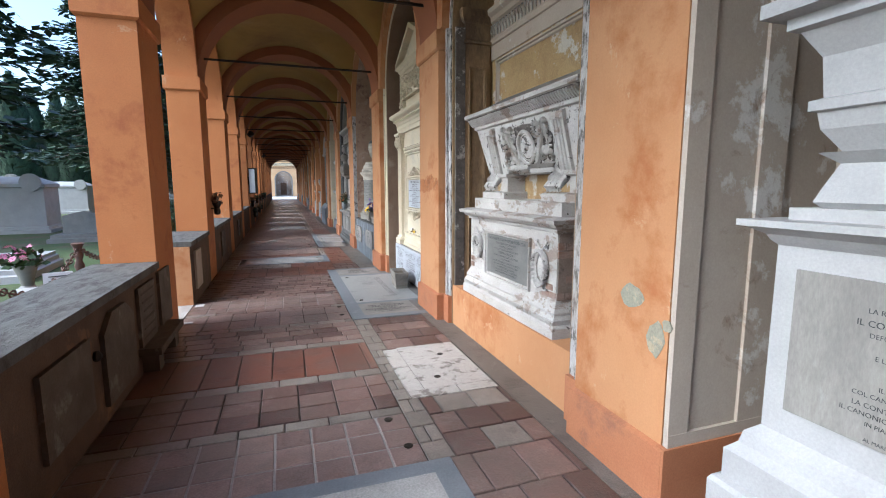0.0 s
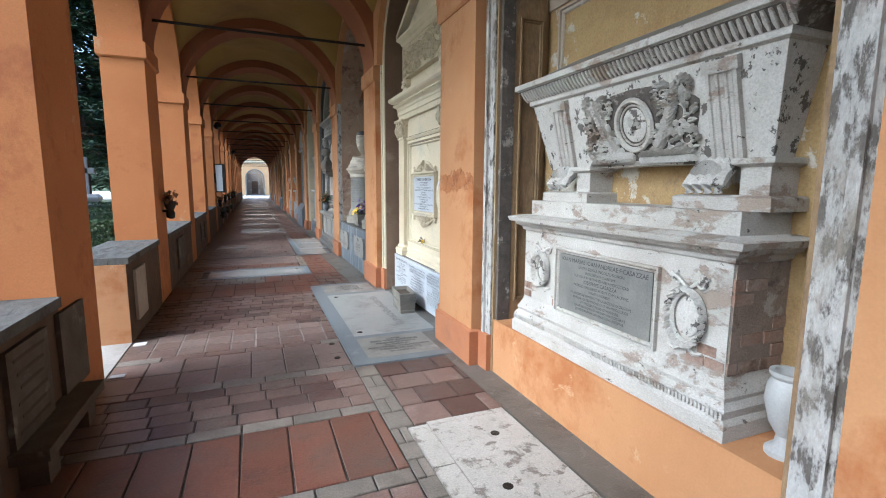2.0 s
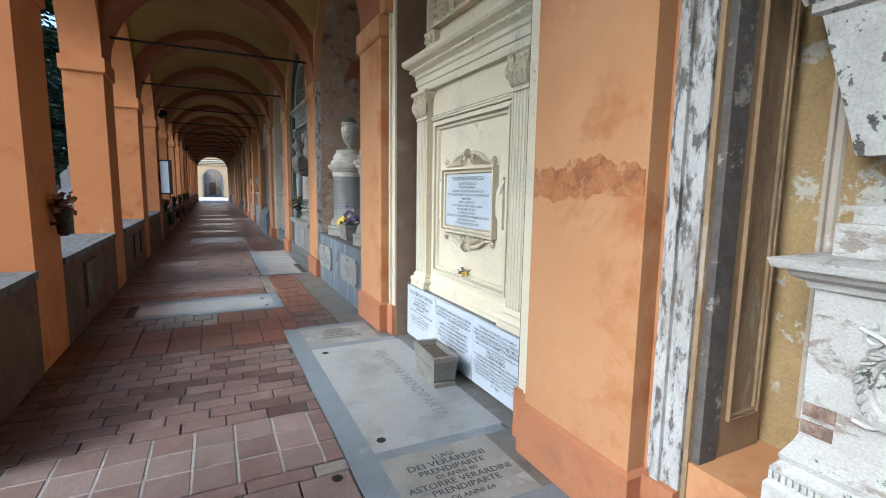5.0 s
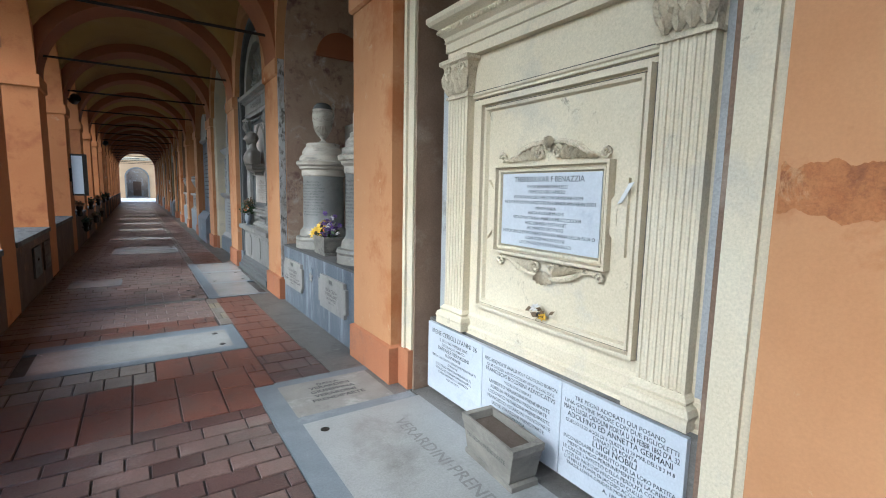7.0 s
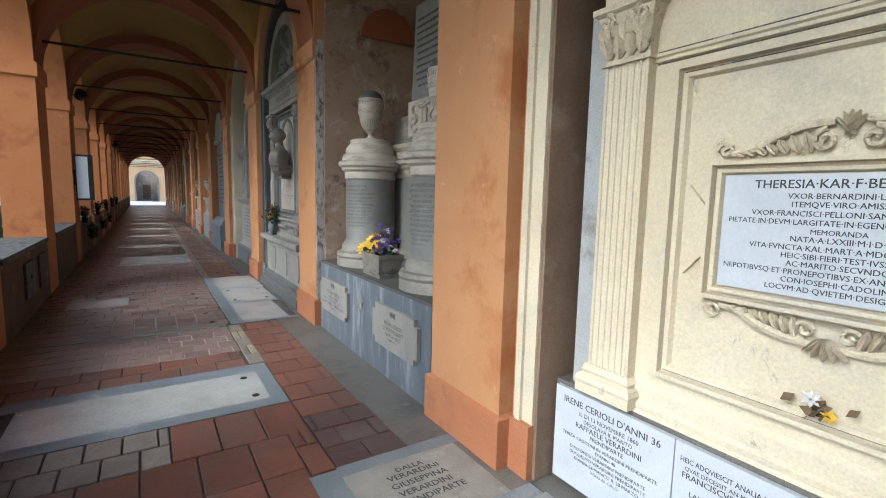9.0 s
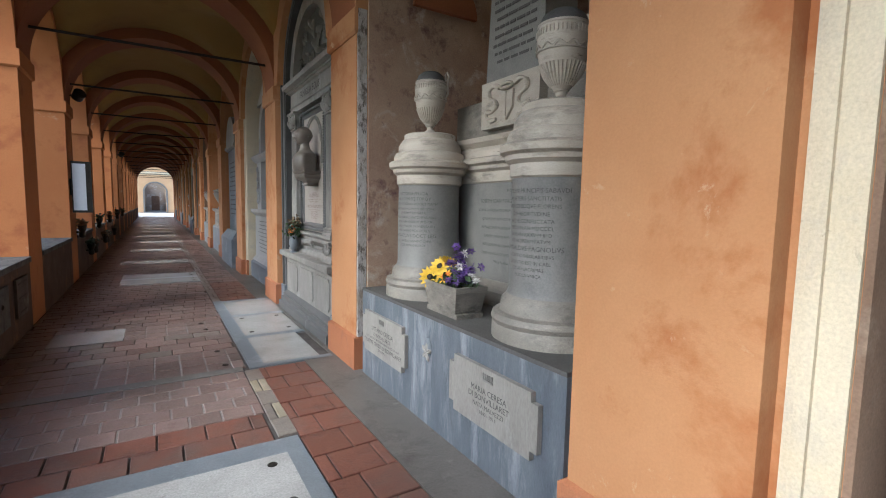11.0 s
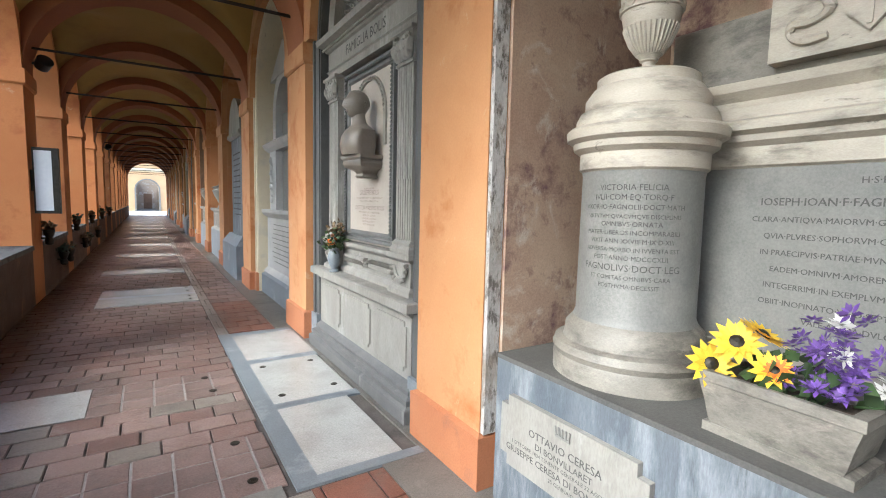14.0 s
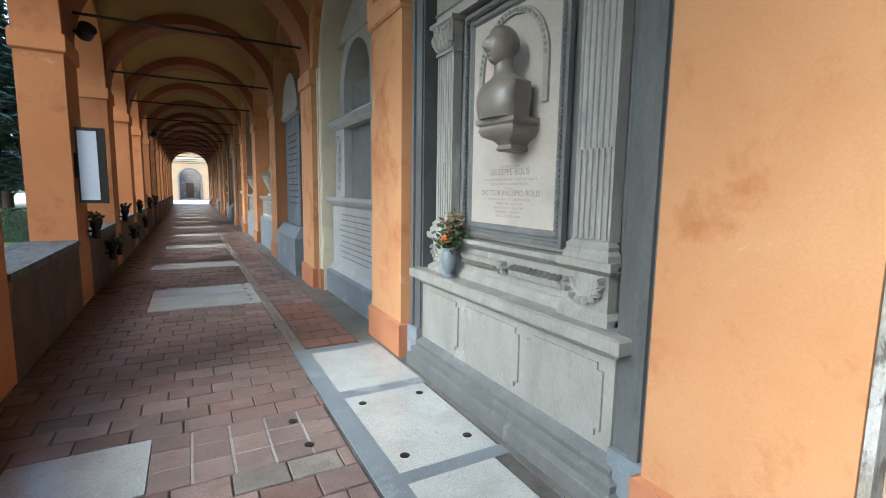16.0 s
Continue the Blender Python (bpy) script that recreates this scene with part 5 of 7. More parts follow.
# ---- third niche: ledge, twin column altars, urns ----
def ledge():
    t = thing("stone_ledge_block", pose(1.645, 10.04, 0, 0, 0, -90), "blue streaked stone ledge carrying the twin column monument", "ledge")
    part("face", boxed(-1.19, 1.19, 0, 1.33, 0.0, 0.735), STREAKED, t, bevel=0.006)
    part("top", boxed(-1.19, 1.19, -0.002, 1.33, 0.735, 0.757), LEDGETOP, t, bevel=0.004)
    bm = bmesh.new()
    disc(bm, -0.04, 0.0, 0.535, 0.05, 0.075, 0.012, 12)
    part("keyhole_boss", bm, BARDIGLIO, t)
    bm = bmesh.new()
    for a in (0.4, 1.5, 2.6, 3.9, 5.1):
        leaf(bm, -0.04, -0.004, 0.505, 0.062, 0.042, a, 0.012)
    part("carved_flower", bm, GREYLIGHT, t, "chipped pale carving", smooth=True)


ledge()


def notched_plaque(yc, zc, w, h, rows, seed):
    t = thing("notched_plaque", pose(1.643, yc, zc, 0, 0, -90), "grey marble plaque with stepped corners on the ledge face", "plaque", "ledge plaques")
    n = 0.05
    out = [(-w + n, -h), (w - n, -h), (w - n, -h + n), (w, -h + n), (w, h - n), (w - n, h - n), (w - n, h), (-w + n, h), (-w + n, h - n), (-w, h - n), (-w, -h + n), (-w + n, -h + n)]
    slab = part("slab", loft(bmesh.new(), [[(u, d, v) for u, v in out] for d in (0.0, -0.03)]), GREYLIGHT, t, bevel=0.004)
    lettering([(a, b - zc, c, e) for a, b, c, e in rows], slab, INK_SOFT, -0.0315)
    bm = bmesh.new()
    for k in range(5):
        tube(bm, [(-0.035 + 0.0175 * k, -0.034, h * 0.66), (-0.04 + 0.02 * k, -0.036, h * 0.66 + 0.035)], 0.004, 5)
    box(bm, -0.04, 0.04, -0.036, -0.029, h * 0.60, h * 0.66)
    part("carved_crown", bm, GREYSTONE, slab)


notched_plaque(10.755, 0.425, 0.395, 0.17, [("OTTAVIO CERESA", 0.455, 0.036, 0.6), ("DI BONVILLARET", 0.41, 0.03, 0.5), ("1 OTTOBRE 1834 TENENTE GENERALE 22 AGOSTO 1903", 0.38, 0.018, 0.68), ("GIUSEPPE CERESA DI BONVILLARET", 0.335, 0.032, 0.7), ("25 GENNAIO", 0.305, 0.018, 0.4)], 1)
notched_plaque(9.375, 0.435, 0.385, 0.17, [("MARIA CERESA", 0.46, 0.034, 0.5), ("DI BONVILLARET", 0.415, 0.034, 0.56), ("NATA MALVEZZI", 0.375, 0.026, 0.4), ("1840 - 1911", 0.34, 0.022, 0.3)], 2)


def column_altar(y, lines, seed):
    t = thing("column_altar", pose(2.02, y, 0.757, 0, 0, -62 if y > 10 else -80), "squat round grey stone column with inscription and stepped top", "column monument", "twin column altars")
    part("base", lathe(bmesh.new(), [(0.34, 0.0), (0.34, 0.075), (0.335, 0.085), (0.345, 0.11), (0.335, 0.14), (0.30, 0.15), (0.295, 0.165), (0.29, 0.21), (0.26, 0.245)], seg=48), TRAVERTINE, t, smooth=True)
    sh = part("shaft", lathe(bmesh.new(), [(0.26, 0.245), (0.25, 0.27), (0.246, 0.86), (0.25, 0.88)], seg=48), GREYSTONE, t, "darker grey inscribed shaft", smooth=True)
    part("cornice", lathe(bmesh.new(), [(0.25, 0.88), (0.262, 0.89), (0.262, 0.955), (0.29, 0.975), (0.295, 1.0), (0.32, 1.015), (0.325, 1.05), (0.31, 1.065), (0.285, 1.07), (0.285, 1.10), (0.27, 1.13), (0.25, 1.14), (0.25, 1.185), (0.22, 1.23), (0.205, 1.24), (0.205, 1.275), (0.19, 1.285)], seg=48), PALETOP, t, smooth=True)
    rnd = random.Random(seed)
    bm = bmesh.new()
    for text, z, size, wide in lines:
        cu = bpy.data.curves.new("text", "FONT")
        cu.body, cu.size, cu.align_x, cu.resolution_u, cu.offset = text, size * 1.38, "CENTER", 2, 0.0
        ob = bpy.data.objects.new("text", cu)
        scene.collection.objects.link(ob)
        me = bpy.data.meshes.new_from_object(ob.evaluated_get(bpy.context.evaluated_depsgraph_get()))
        bpy.data.objects.remove(ob)
        span = max(abs(v.co.x) for v in me.vertices)
        k = min(1.0, wide / 2 / span)
        for v in me.vertices:
            a = v.co.x * k / 0.25
            v.co = (0.2515 * math.sin(a), -0.2515 * math.cos(a), z + v.co.y)
        bm.from_mesh(me)
        bpy.data.meshes.remove(me)
        bpy.data.curves.remove(cu)
    part("lettering", bm, INK_SOFT, sh)


column_altar(10.75, [("VICTORIA·FELICIA", 0.80, 0.024, 0.5), ("IVLII·COM·EQ·TORQ·F", 0.762, 0.023, 0.5), ("VXOR·IO·FAGNOLII·DOCT·MATH", 0.724, 0.02, 0.56), ("VIRTVTVM·QVACVMQVE·DISCIPLINIS", 0.688, 0.017, 0.56), ("OMNIBVS·ORNATA", 0.656, 0.02, 0.34), ("MATER·LIBEROS·INCOMPARABILI", 0.622, 0.019, 0.56), ("VIXIT·ANN·XXVIII·M·IX·D·XIII", 0.588, 0.019, 0.54), ("ADVERSA·MORBO·IN·IVVENTA·EST", 0.554, 0.018, 0.56), ("POST·ANNO·MDCCCXLII", 0.52, 0.019, 0.44), ("FAGNOLIVS·DOCT·LEG", 0.476, 0.028, 0.56), ("ET·COMITAS·OMNIBVS·CARA", 0.44, 0.018, 0.54), ("POSTHVMA·DECESSIT", 0.406, 0.018, 0.46)], 1)
column_altar(9.33, [("CAROLI·PII·PRINCIPIS·SABAVDI", 0.80, 0.024, 0.6), ("VIRI·VETERIS·SANCTITATIS", 0.760, 0.022, 0.56), ("AB·INGENIOQVE·FLORENS", 0.720, 0.022, 0.56), ("DIV·AEGRITVDINE", 0.68, 0.022, 0.5), ("AEQVE·CONFLICTATA", 0.642, 0.021, 0.5), ("PRID·IVN·AN·MDCCCL", 0.606, 0.021, 0.5), ("SVAE·AN·XXXV·M·III·D", 0.572, 0.02, 0.52), ("OB·ACERBVM·FATVM", 0.538, 0.02, 0.5), ("RAYNALDVS·FAGNOLIVS", 0.496, 0.026, 0.56), ("EXCEPTVS·INSOLABILIBVS", 0.46, 0.019, 0.54), ("SEQVVTVS·EST·IN·CAEL", 0.424, 0.019, 0.54), ("ET·AD·LACRIMAS", 0.39, 0.019, 0.46), ("FILIOLA·VNICA", 0.356, 0.019, 0.44)], 2)
urn("stone_urn", pose(2.02, 10.75, 2.04, 0, 0, -30), 0.50, 0.125, PALETOP, "slim grey stone urn with gadroons and dark lid on the column", True)
urn("stone_urn", pose(2.02, 9.33, 2.04, 0, 0, -30), 0.50, 0.14, PALETOP, "slim grey stone urn with gadroons and dark lid on the column", True)


def altar_back():
    t = thing("altar_back", pose(2.30, 10.04, 0, 0, 0, -90), "grey stone altar back with long inscription, cornice and coat of arms", "monument")
    part("plinth", stepped(bmesh.new(), -0.62, 0.62, -0.04, 0.6, [(0.06, 0.757), (0.06, 0.86), (0.03, 0.90), (0.0, 0.93)]), TRAVERTINE, t)
    body = part("panel", boxed(-0.66, 0.66, -0.02, 0.6, 0.93, 1.66), GREYSTONE, t, "dark grey inscribed panel")
    rows = [("H·S·E", 1.59, 0.024, 0.2), ("IOSEPH·IOAN·F·FAGNOLIVS·MATHEM", 1.51, 0.03, 0.9), ("CLARA·ANTIQVA·MAIORVM·GENTIS·SVAE·NOBILITATE", 1.445, 0.022, 0.92), ("QVIA·PLVRES·SOPHORVM·COETVS·COOPTATVS", 1.38, 0.022, 0.9), ("IN·PRAECIPVIS·PATRIAE·MVNERIBVS·PERFVNCTVS", 1.315, 0.022, 0.92), ("EADEM·OMNIVM·AMOREMQVE·PROMERVIT", 1.25, 0.022, 0.9), ("INTEGERRIMI·IN·EXEMPLVM·VIXIT·ANN·LXXIIII", 1.185, 0.022, 0.92), ("OBIIT·INOPINATO·VII·ID·SEPT·A·MDCCCLXXXIII", 1.12, 0.022, 0.92), ("VALE·ANIMA·DVLCISSIMA", 1.06, 0.022, 0.6)]
    lettering(rows, body, INK_SOFT, -0.0215)
    part("cornice", stepped(bmesh.new(), -0.66, 0.66, -0.02, 0.6, [(0.0, 1.66), (0.015, 1.67), (0.015, 1.745), (0.045, 1.765), (0.05, 1.79), (0.085, 1.805), (0.09, 1.84), (0.05, 1.855), (0.045, 1.90), (0.02, 1.93), (0.06, 1.965), (0.07, 2.0)]), PALETOP, t)
    part("attic", boxed(-0.80, 0.80, 0.04, 0.6, 2.0, 2.30), TRAVERTINE, t, bevel=0.004)
    arms = part("arms_block", boxed(-0.36, 0.27, -0.03, 0.1, 2.06, 2.40), PALETOP, t, bevel=0.004)
    bm = bmesh.new()
    cx = -0.05
    loft(bm, [[(cx - 0.075, d, 2.30), (cx, d, 2.29), (cx + 0.075, d, 2.30), (cx + 0.07, d, 2.18), (cx, d, 2.10), (cx - 0.07, d, 2.18)] for d in (-0.03, -0.05)])
    box(bm, cx - 0.008, cx + 0.008, -0.058, -0.045, 2.12, 2.29)
    ring(bm, cx, -0.05, 2.335, 0.065, 0.018, 0.014, 16, 5)
    part("shield", bm, PALETOP, arms, smooth=True)
    for s in (-1, 1):
        knots = [Vector((cx + s * q, -0.04, z)) for q, z in ((0.085, 2.335), (0.14, 2.36), (0.205, 2.335), (0.20, 2.285), (0.14, 2.255), (0.12, 2.21), (0.17, 2.18), (0.225, 2.185), (0.235, 2.145), (0.18, 2.115), (0.11, 2.12))]
        knots = [knots[0]] + knots + [knots[-1]]
        path = []
        for a, b, c, d in zip(knots, knots[1:], knots[2:], knots[3:]):
            for k in range(6):
                q = k / 6
                path.append(0.5 * (2 * b + (c - a) * q + (2 * a - 5 * b + 4 * c - d) * q * q + (3 * b - a - 3 * c + d) * q ** 3))
        part("ribbon", tube(bmesh.new(), path, [0.017 + 0.004 * math.sin(k * 0.5) for k in range(len(path))], 6), PALETOP, arms, smooth=True)
    top = part("upper_slab", loft(bmesh.new(), [[(-0.31 * k - 0.04, d, z) , (0.31 * k - 0.04, d, z), (0.31 * k - 0.04, 0.3, z), (-0.31 * k - 0.04, 0.3, z)] for k, d, z in ((1.0, 0.0, 2.40), (0.9, 0.02, 3.3))]), GREYSTONE, t, "tapering inscribed slab")
    bars(-0.28, 0.20, 2.48, 3.15, 12, 0.004, top, INK_SOFT, 0.02, 5)


altar_back()
# raised red-brown half-round plate high on the side wall, darkened like a shaded recess
half = [(2.43 + u, z) for u, z in arch_points(0.33, 20, 0, 3.22)]
tagged(part("blind_lunette", loft(bmesh.new(), [[(u, d, z) for u, z in half] for d in (11.225, 11.18)]), RIB), "dark red blind half-round recess on the niche wall", "lunette", kind="structure")

box_ = planter(pose(1.835, 10.065, 0.757, 0, 0, -92), 0.44, 0.24, 0.205, TRAVERTINE, "stone flower box with yellow and purple artificial flowers on the ledge")
flowers(box_, "sunflower", YELLOWP, [(-0.15, -0.03, 0.30, 0.9, 0.5), (-0.20, -0.08, 0.22, 1.2, 0.9), (-0.10, 0.02, 0.33, 0.5, 2.0)], 0.085, 13, BRONZE)
flowers(box_, "orange_flower", ORANGEP, [(-0.02, -0.06, 0.25, 0.8, 0.2)], 0.05, 11, BRONZE)
flowers(box_, "golden_flower", YELLOWP, [(-0.03, -0.062, 0.248, 0.85, 0.5)], 0.065, 11)
rnd = random.Random(11)
for _ in range(64):
    flowers(box_, "purple_flower", PURPLEP if rnd.random() < 0.88 else WHITEP, [(0.12 + rnd.gauss(0, 0.055), rnd.gauss(-0.01, 0.05), 0.30 + rnd.gauss(0, 0.06), rnd.uniform(0, 1.4), rnd.uniform(0, 6.28))], 0.036, 6)
bm = bmesh.new()
foliage(bm, rnd, (0.02, 0.0, 0.21), (0.10, 0.045, 0.03), 60, 0.06)
part("leaves", bm, STEM, box_)
bm = bmesh.new()
for k in range(9):
    a = rnd.uniform(-0.15, 0.18)
    tube(bm, [(a * 0.5, 0, 0.17), (a, rnd.uniform(-0.05, 0.05), 0.29)], 0.004, 4)
tube(bm, [(0.16, -0.02, 0.2), (0.26, -0.06, 0.24), (0.33, -0.08, 0.22)], 0.003, 4)
part("stems", bm, STEM, box_)


# ---- fourth niche: grey monument with bust ----
def bust_monument():
    t = thing("grey_bust_monument", pose(1.80, 13.22, 0, 0, 0, -90), "grey stone wall monument with altar, fluted pilasters and framed panel", "monument")
    yb = 0.36
    part("foot", stepped(bmesh.new(), -0.99, 0.99, -0.10, yb, [(0.10, 0.0), (0.10, 0.085), (0.095, 0.095), (0.07, 0.11), (0.075, 0.15), (0.04, 0.17), (0.045, 0.20), (0.01, 0.235), (0.0, 0.25)]), GREYDARKM, t, bevel=0.003)
    body = part("altar_body", boxed(-0.99, 0.99, -0.10, yb, 0.25, 0.72), GREYLIGHT, t, bevel=0.004)
    for a, b in ((-0.93, -0.40), (-0.33, 0.30), (0.37, 0.93)):
        bm = bmesh.new()
        n = 0.035
        for off, d in ((0.0, 0.0),):
            out = [(a + n, 0.30), (b - n, 0.30), (b - n, 0.335), (b, 0.335), (b, 0.625), (b - n, 0.625), (b - n, 0.66), (a + n, 0.66), (a + n, 0.625), (a, 0.625), (a, 0.335), (a + n, 0.335)]
            loft(bm, [[(u, -0.10, v) for u, v in out], [(u, -0.112, v) for u, v in out]])
        part("altar_panel", bm, GREYLIGHT, body, bevel=0.004)
    part("altar_ledge", stepped(bmesh.new(), -0.99, 0.99, -0.10, yb, [(0.0, 0.70), (0.02, 0.715), (0.02, 0.735), (0.07, 0.75), (0.085, 0.755), (0.085, 0.815), (0.07, 0.825)]), GREYLIGHT, t, bevel=0.003)
    part("rope_moulding", beads(-1.01, 1.01, -0.125, 0.74, 90, 0.013), GREYDARKM, t)
    pre = part("predella", stepped(bmesh.new(), -0.88, 0.88, 0.0, yb, [(0.04, 0.815), (0.04, 0.85), (0.02, 0.88), (0.0, 0.89), (0.0, 1.05), (0.02, 1.06), (0.05, 1.085), (0.05, 1.115)]), GREYLIGHT, t)
    bm = bmesh.new()
    for s in (-1, 1):
        for k in range(9):
            leaf(bm, s * (0.06 + 0.05 * k), -0.004, 0.97, 0.075, 0.035, (0.55 if s > 0 else math.pi - 0.55), 0.02)
            leaf(bm, s * (0.06 + 0.05 * k), -0.004, 0.97, 0.075, 0.035, (-0.55 if s > 0 else math.pi + 0.55), 0.02)
    for k in range(6):
        leaf(bm, 0, -0.008, 0.97, 0.05, 0.03, k * math.pi / 3, 0.03)
    part("palm_relief", bm, GREYLIGHT, pre, smooth=True)
    for u in (-0.75, 0.75):
        bm = bmesh.new()
        stepped(bm, u - 0.14, u + 0.14, -0.06, 0.0, [(0.03, 0.815), (0.03, 0.86), (0.0, 0.885), (0.0, 1.06), (0.04, 1.09), (0.04, 1.13)])
        ped = part("pilaster_pedestal", bm, GREYLIGHT, t)
        bm = bmesh.new()
        tube(bm, [(u + 0.10 * math.cos(a), -0.07, 1.03 + 0.09 * math.sin(a)) for a in (math.pi + math.pi * k / 12 for k in range(13))], 0.013, 5)
        for k in range(9):
            a = math.pi + math.pi * k / 8
            leaf(bm, u + 0.10 * math.cos(a), -0.075, 1.03 + 0.09 * math.sin(a), 0.045, 0.035, a + 0.8, 0.02)
        part("garland", bm, GREYLIGHT, ped, smooth=True)
        part("pilaster_base", stepped(bmesh.new(), u - 0.12, u + 0.12, -0.055, 0.0, [(0.03, 1.13), (0.03, 1.16), (0.015, 1.18), (0.02, 1.20), (0.0, 1.22)]), GREYLIGHT, t)
        part("pilaster", fluted(u - 0.12, u + 0.12, -0.05, 0.02, 1.22, 2.46, 6, 0.012), GREYLIGHT, t)
        bm = bmesh.new()
        w = 0.24 / 6.5
        for k in range(6):
            x = u - 0.12 + w * (0.75 + k)
            tube(bm, [(x, -0.05, 1.23), (x, -0.05, 1.66)], 0.011, 6)
        part("cabling", bm, GREYLIGHT, t, smooth=True)
        capital(u - 0.12, u + 0.12, -0.05, 0.02, 2.45, 2.68, GREYLIGHT, t)
    part("back_panel", boxed(-0.98, 0.98, 0.03, yb, 1.11, 2.70), GREYDARKM, t)
    pan = part("panel", boxed(-0.50, 0.50, 0.005, 0.06, 1.13, 2.66), PANELSTONE, t)
    part("panel_frame", moulding(-0.52, 0.52, 1.15, 2.64, 0.005, 0.09, 0.03), GREYDARKM, pan)
    bm = bmesh.new()
    for k in range(46):
        z = 1.20 + 1.40 * (k + 0.5) / 46
        for u in (-0.485, 0.485):
            leaf(bm, u, -0.022, z - 0.012, 0.026, 0.03, math.pi / 2, 0.012)
    for k in range(30):
        u = -0.46 + 0.92 * (k + 0.5) / 30
        leaf(bm, u - 0.012, -0.022, 2.605, 0.026, 0.03, 0.0, 0.012)
    part("leaf_moulding", bm, GREYDARKM, pan, smooth=True)
    bm = bmesh.new()
    ins = [(0.30, 1.95)] + arch_points(0.30, 20, 0, 2.20) + [(-0.30, 1.95)]
    ous = [(0.345, 1.95)] + arch_points(0.345, 20, 0, 2.20) + [(-0.345, 1.95)]
    strip(bm, ins, ous, -0.012, 0.01, lambda u, z, d: (u, d, z))
    part("niche_moulding", bm, GREYLIGHT, pan, smooth=True)
    bm = bmesh.new()
    for k in range(26):
        a = math.pi * (k + 0.5) / 26
        lathe(bm, [(0.004, -0.012), (0.014, 0.0), (0.004, 0.012)], (0.322 * math.cos(a), -0.014, 2.20 + 0.322 * math.sin(a)), 6)
    part("niche_beads", bm, GREYLIGHT, pan)
    rows = [("AL NOTAIO INSIGNE", 1.60, 0.016, 0.3), ("GIUSEPPE BOLIS", 1.555, 0.042, 0.5), ("FRA GLORIA DI PREPARARE CAMPI A SCIENZE ED IDEALITA", 1.520, 0.015, 0.74), ("QUI DAL PRIMO DI FEBBRAIO RIPOSTO", 1.492, 0.016, 0.56), ("IL NIPOTE", 1.466, 0.014, 0.2), ("DOTTOR MASSIMO BOLIS", 1.425, 0.038, 0.66), ("MANCATO AI VIVI IL 9 OTTOBRE MCMXXXV", 1.395, 0.016, 0.66), ("GENERO TUTTI AIUTANTE", 1.368, 0.016, 0.4), ("CHE NOBIL RETTO IN ORDINE", 1.342, 0.016, 0.5), ("CON SERENO COSTRUTTO", 1.316, 0.016, 0.4), ("VOLTO LE AMATE DI IDEA", 1.29, 0.016, 0.4)]
    lettering(rows, pan, INK_RED, 0.0035)
    part("entablature", stepped(bmesh.new(), -0.90, 0.90, -0.05, yb, [(0.0, 2.68), (0.0, 2.74), (0.015, 2.75), (0.0, 2.77), (0.0, 2.93), (0.02, 2.94), (0.04, 2.98), (0.09, 3.0), (0.10, 3.05), (0.03, 3.08)]), GREYLIGHT, t)
    part("dentils", beads(-0.95, 0.95, -0.09, 2.965, 60, 0.014), GREYLIGHT, t)
    lettering([("FAMIGLIA BOLIS", 2.81, 0.085, 1.4)], t, INK_SOFT, -0.0515)
    bm = bmesh.new()
    strip(bm, arch_points(0.72, 28, 0, 3.08), arch_points(0.88, 28, 0, 3.08), -0.06, yb, lambda u, z, d: (u, d, z))
    part("lunette_arch", bm, GREYLIGHT, t, smooth=True)
    part("lunette_back", loft(bmesh.new(), [[(u, d, z) for u, z in arch_points(0.74, 24, 0, 3.08)] for d in (0.04, yb)]), GREYDARKM, t)
    bm = bmesh.new()
    rnd2 = random.Random(5)
    for k in range(60):
        a, q = rnd2.uniform(0.2, 2.94), rnd2.uniform(0.1, 0.62)
        leaf(bm, q * math.cos(a), 0.035, 3.1 + q * math.sin(a), 0.09, 0.05, a, 0.03)
    part("lunette_relief", bm, GREYLIGHT, t, smooth=True)


bust_monument()


def sculpted(bm, rings, seg=28):
    """Skin over ellipses: rows of (z, cx, cy, rx, ry)."""
    loft(bm, [[(cx + rx * math.cos(a), cy + ry * math.sin(a), z) for a in (2 * math.pi * i / seg for i in range(seg))] for z, cx, cy, rx, ry in rings])


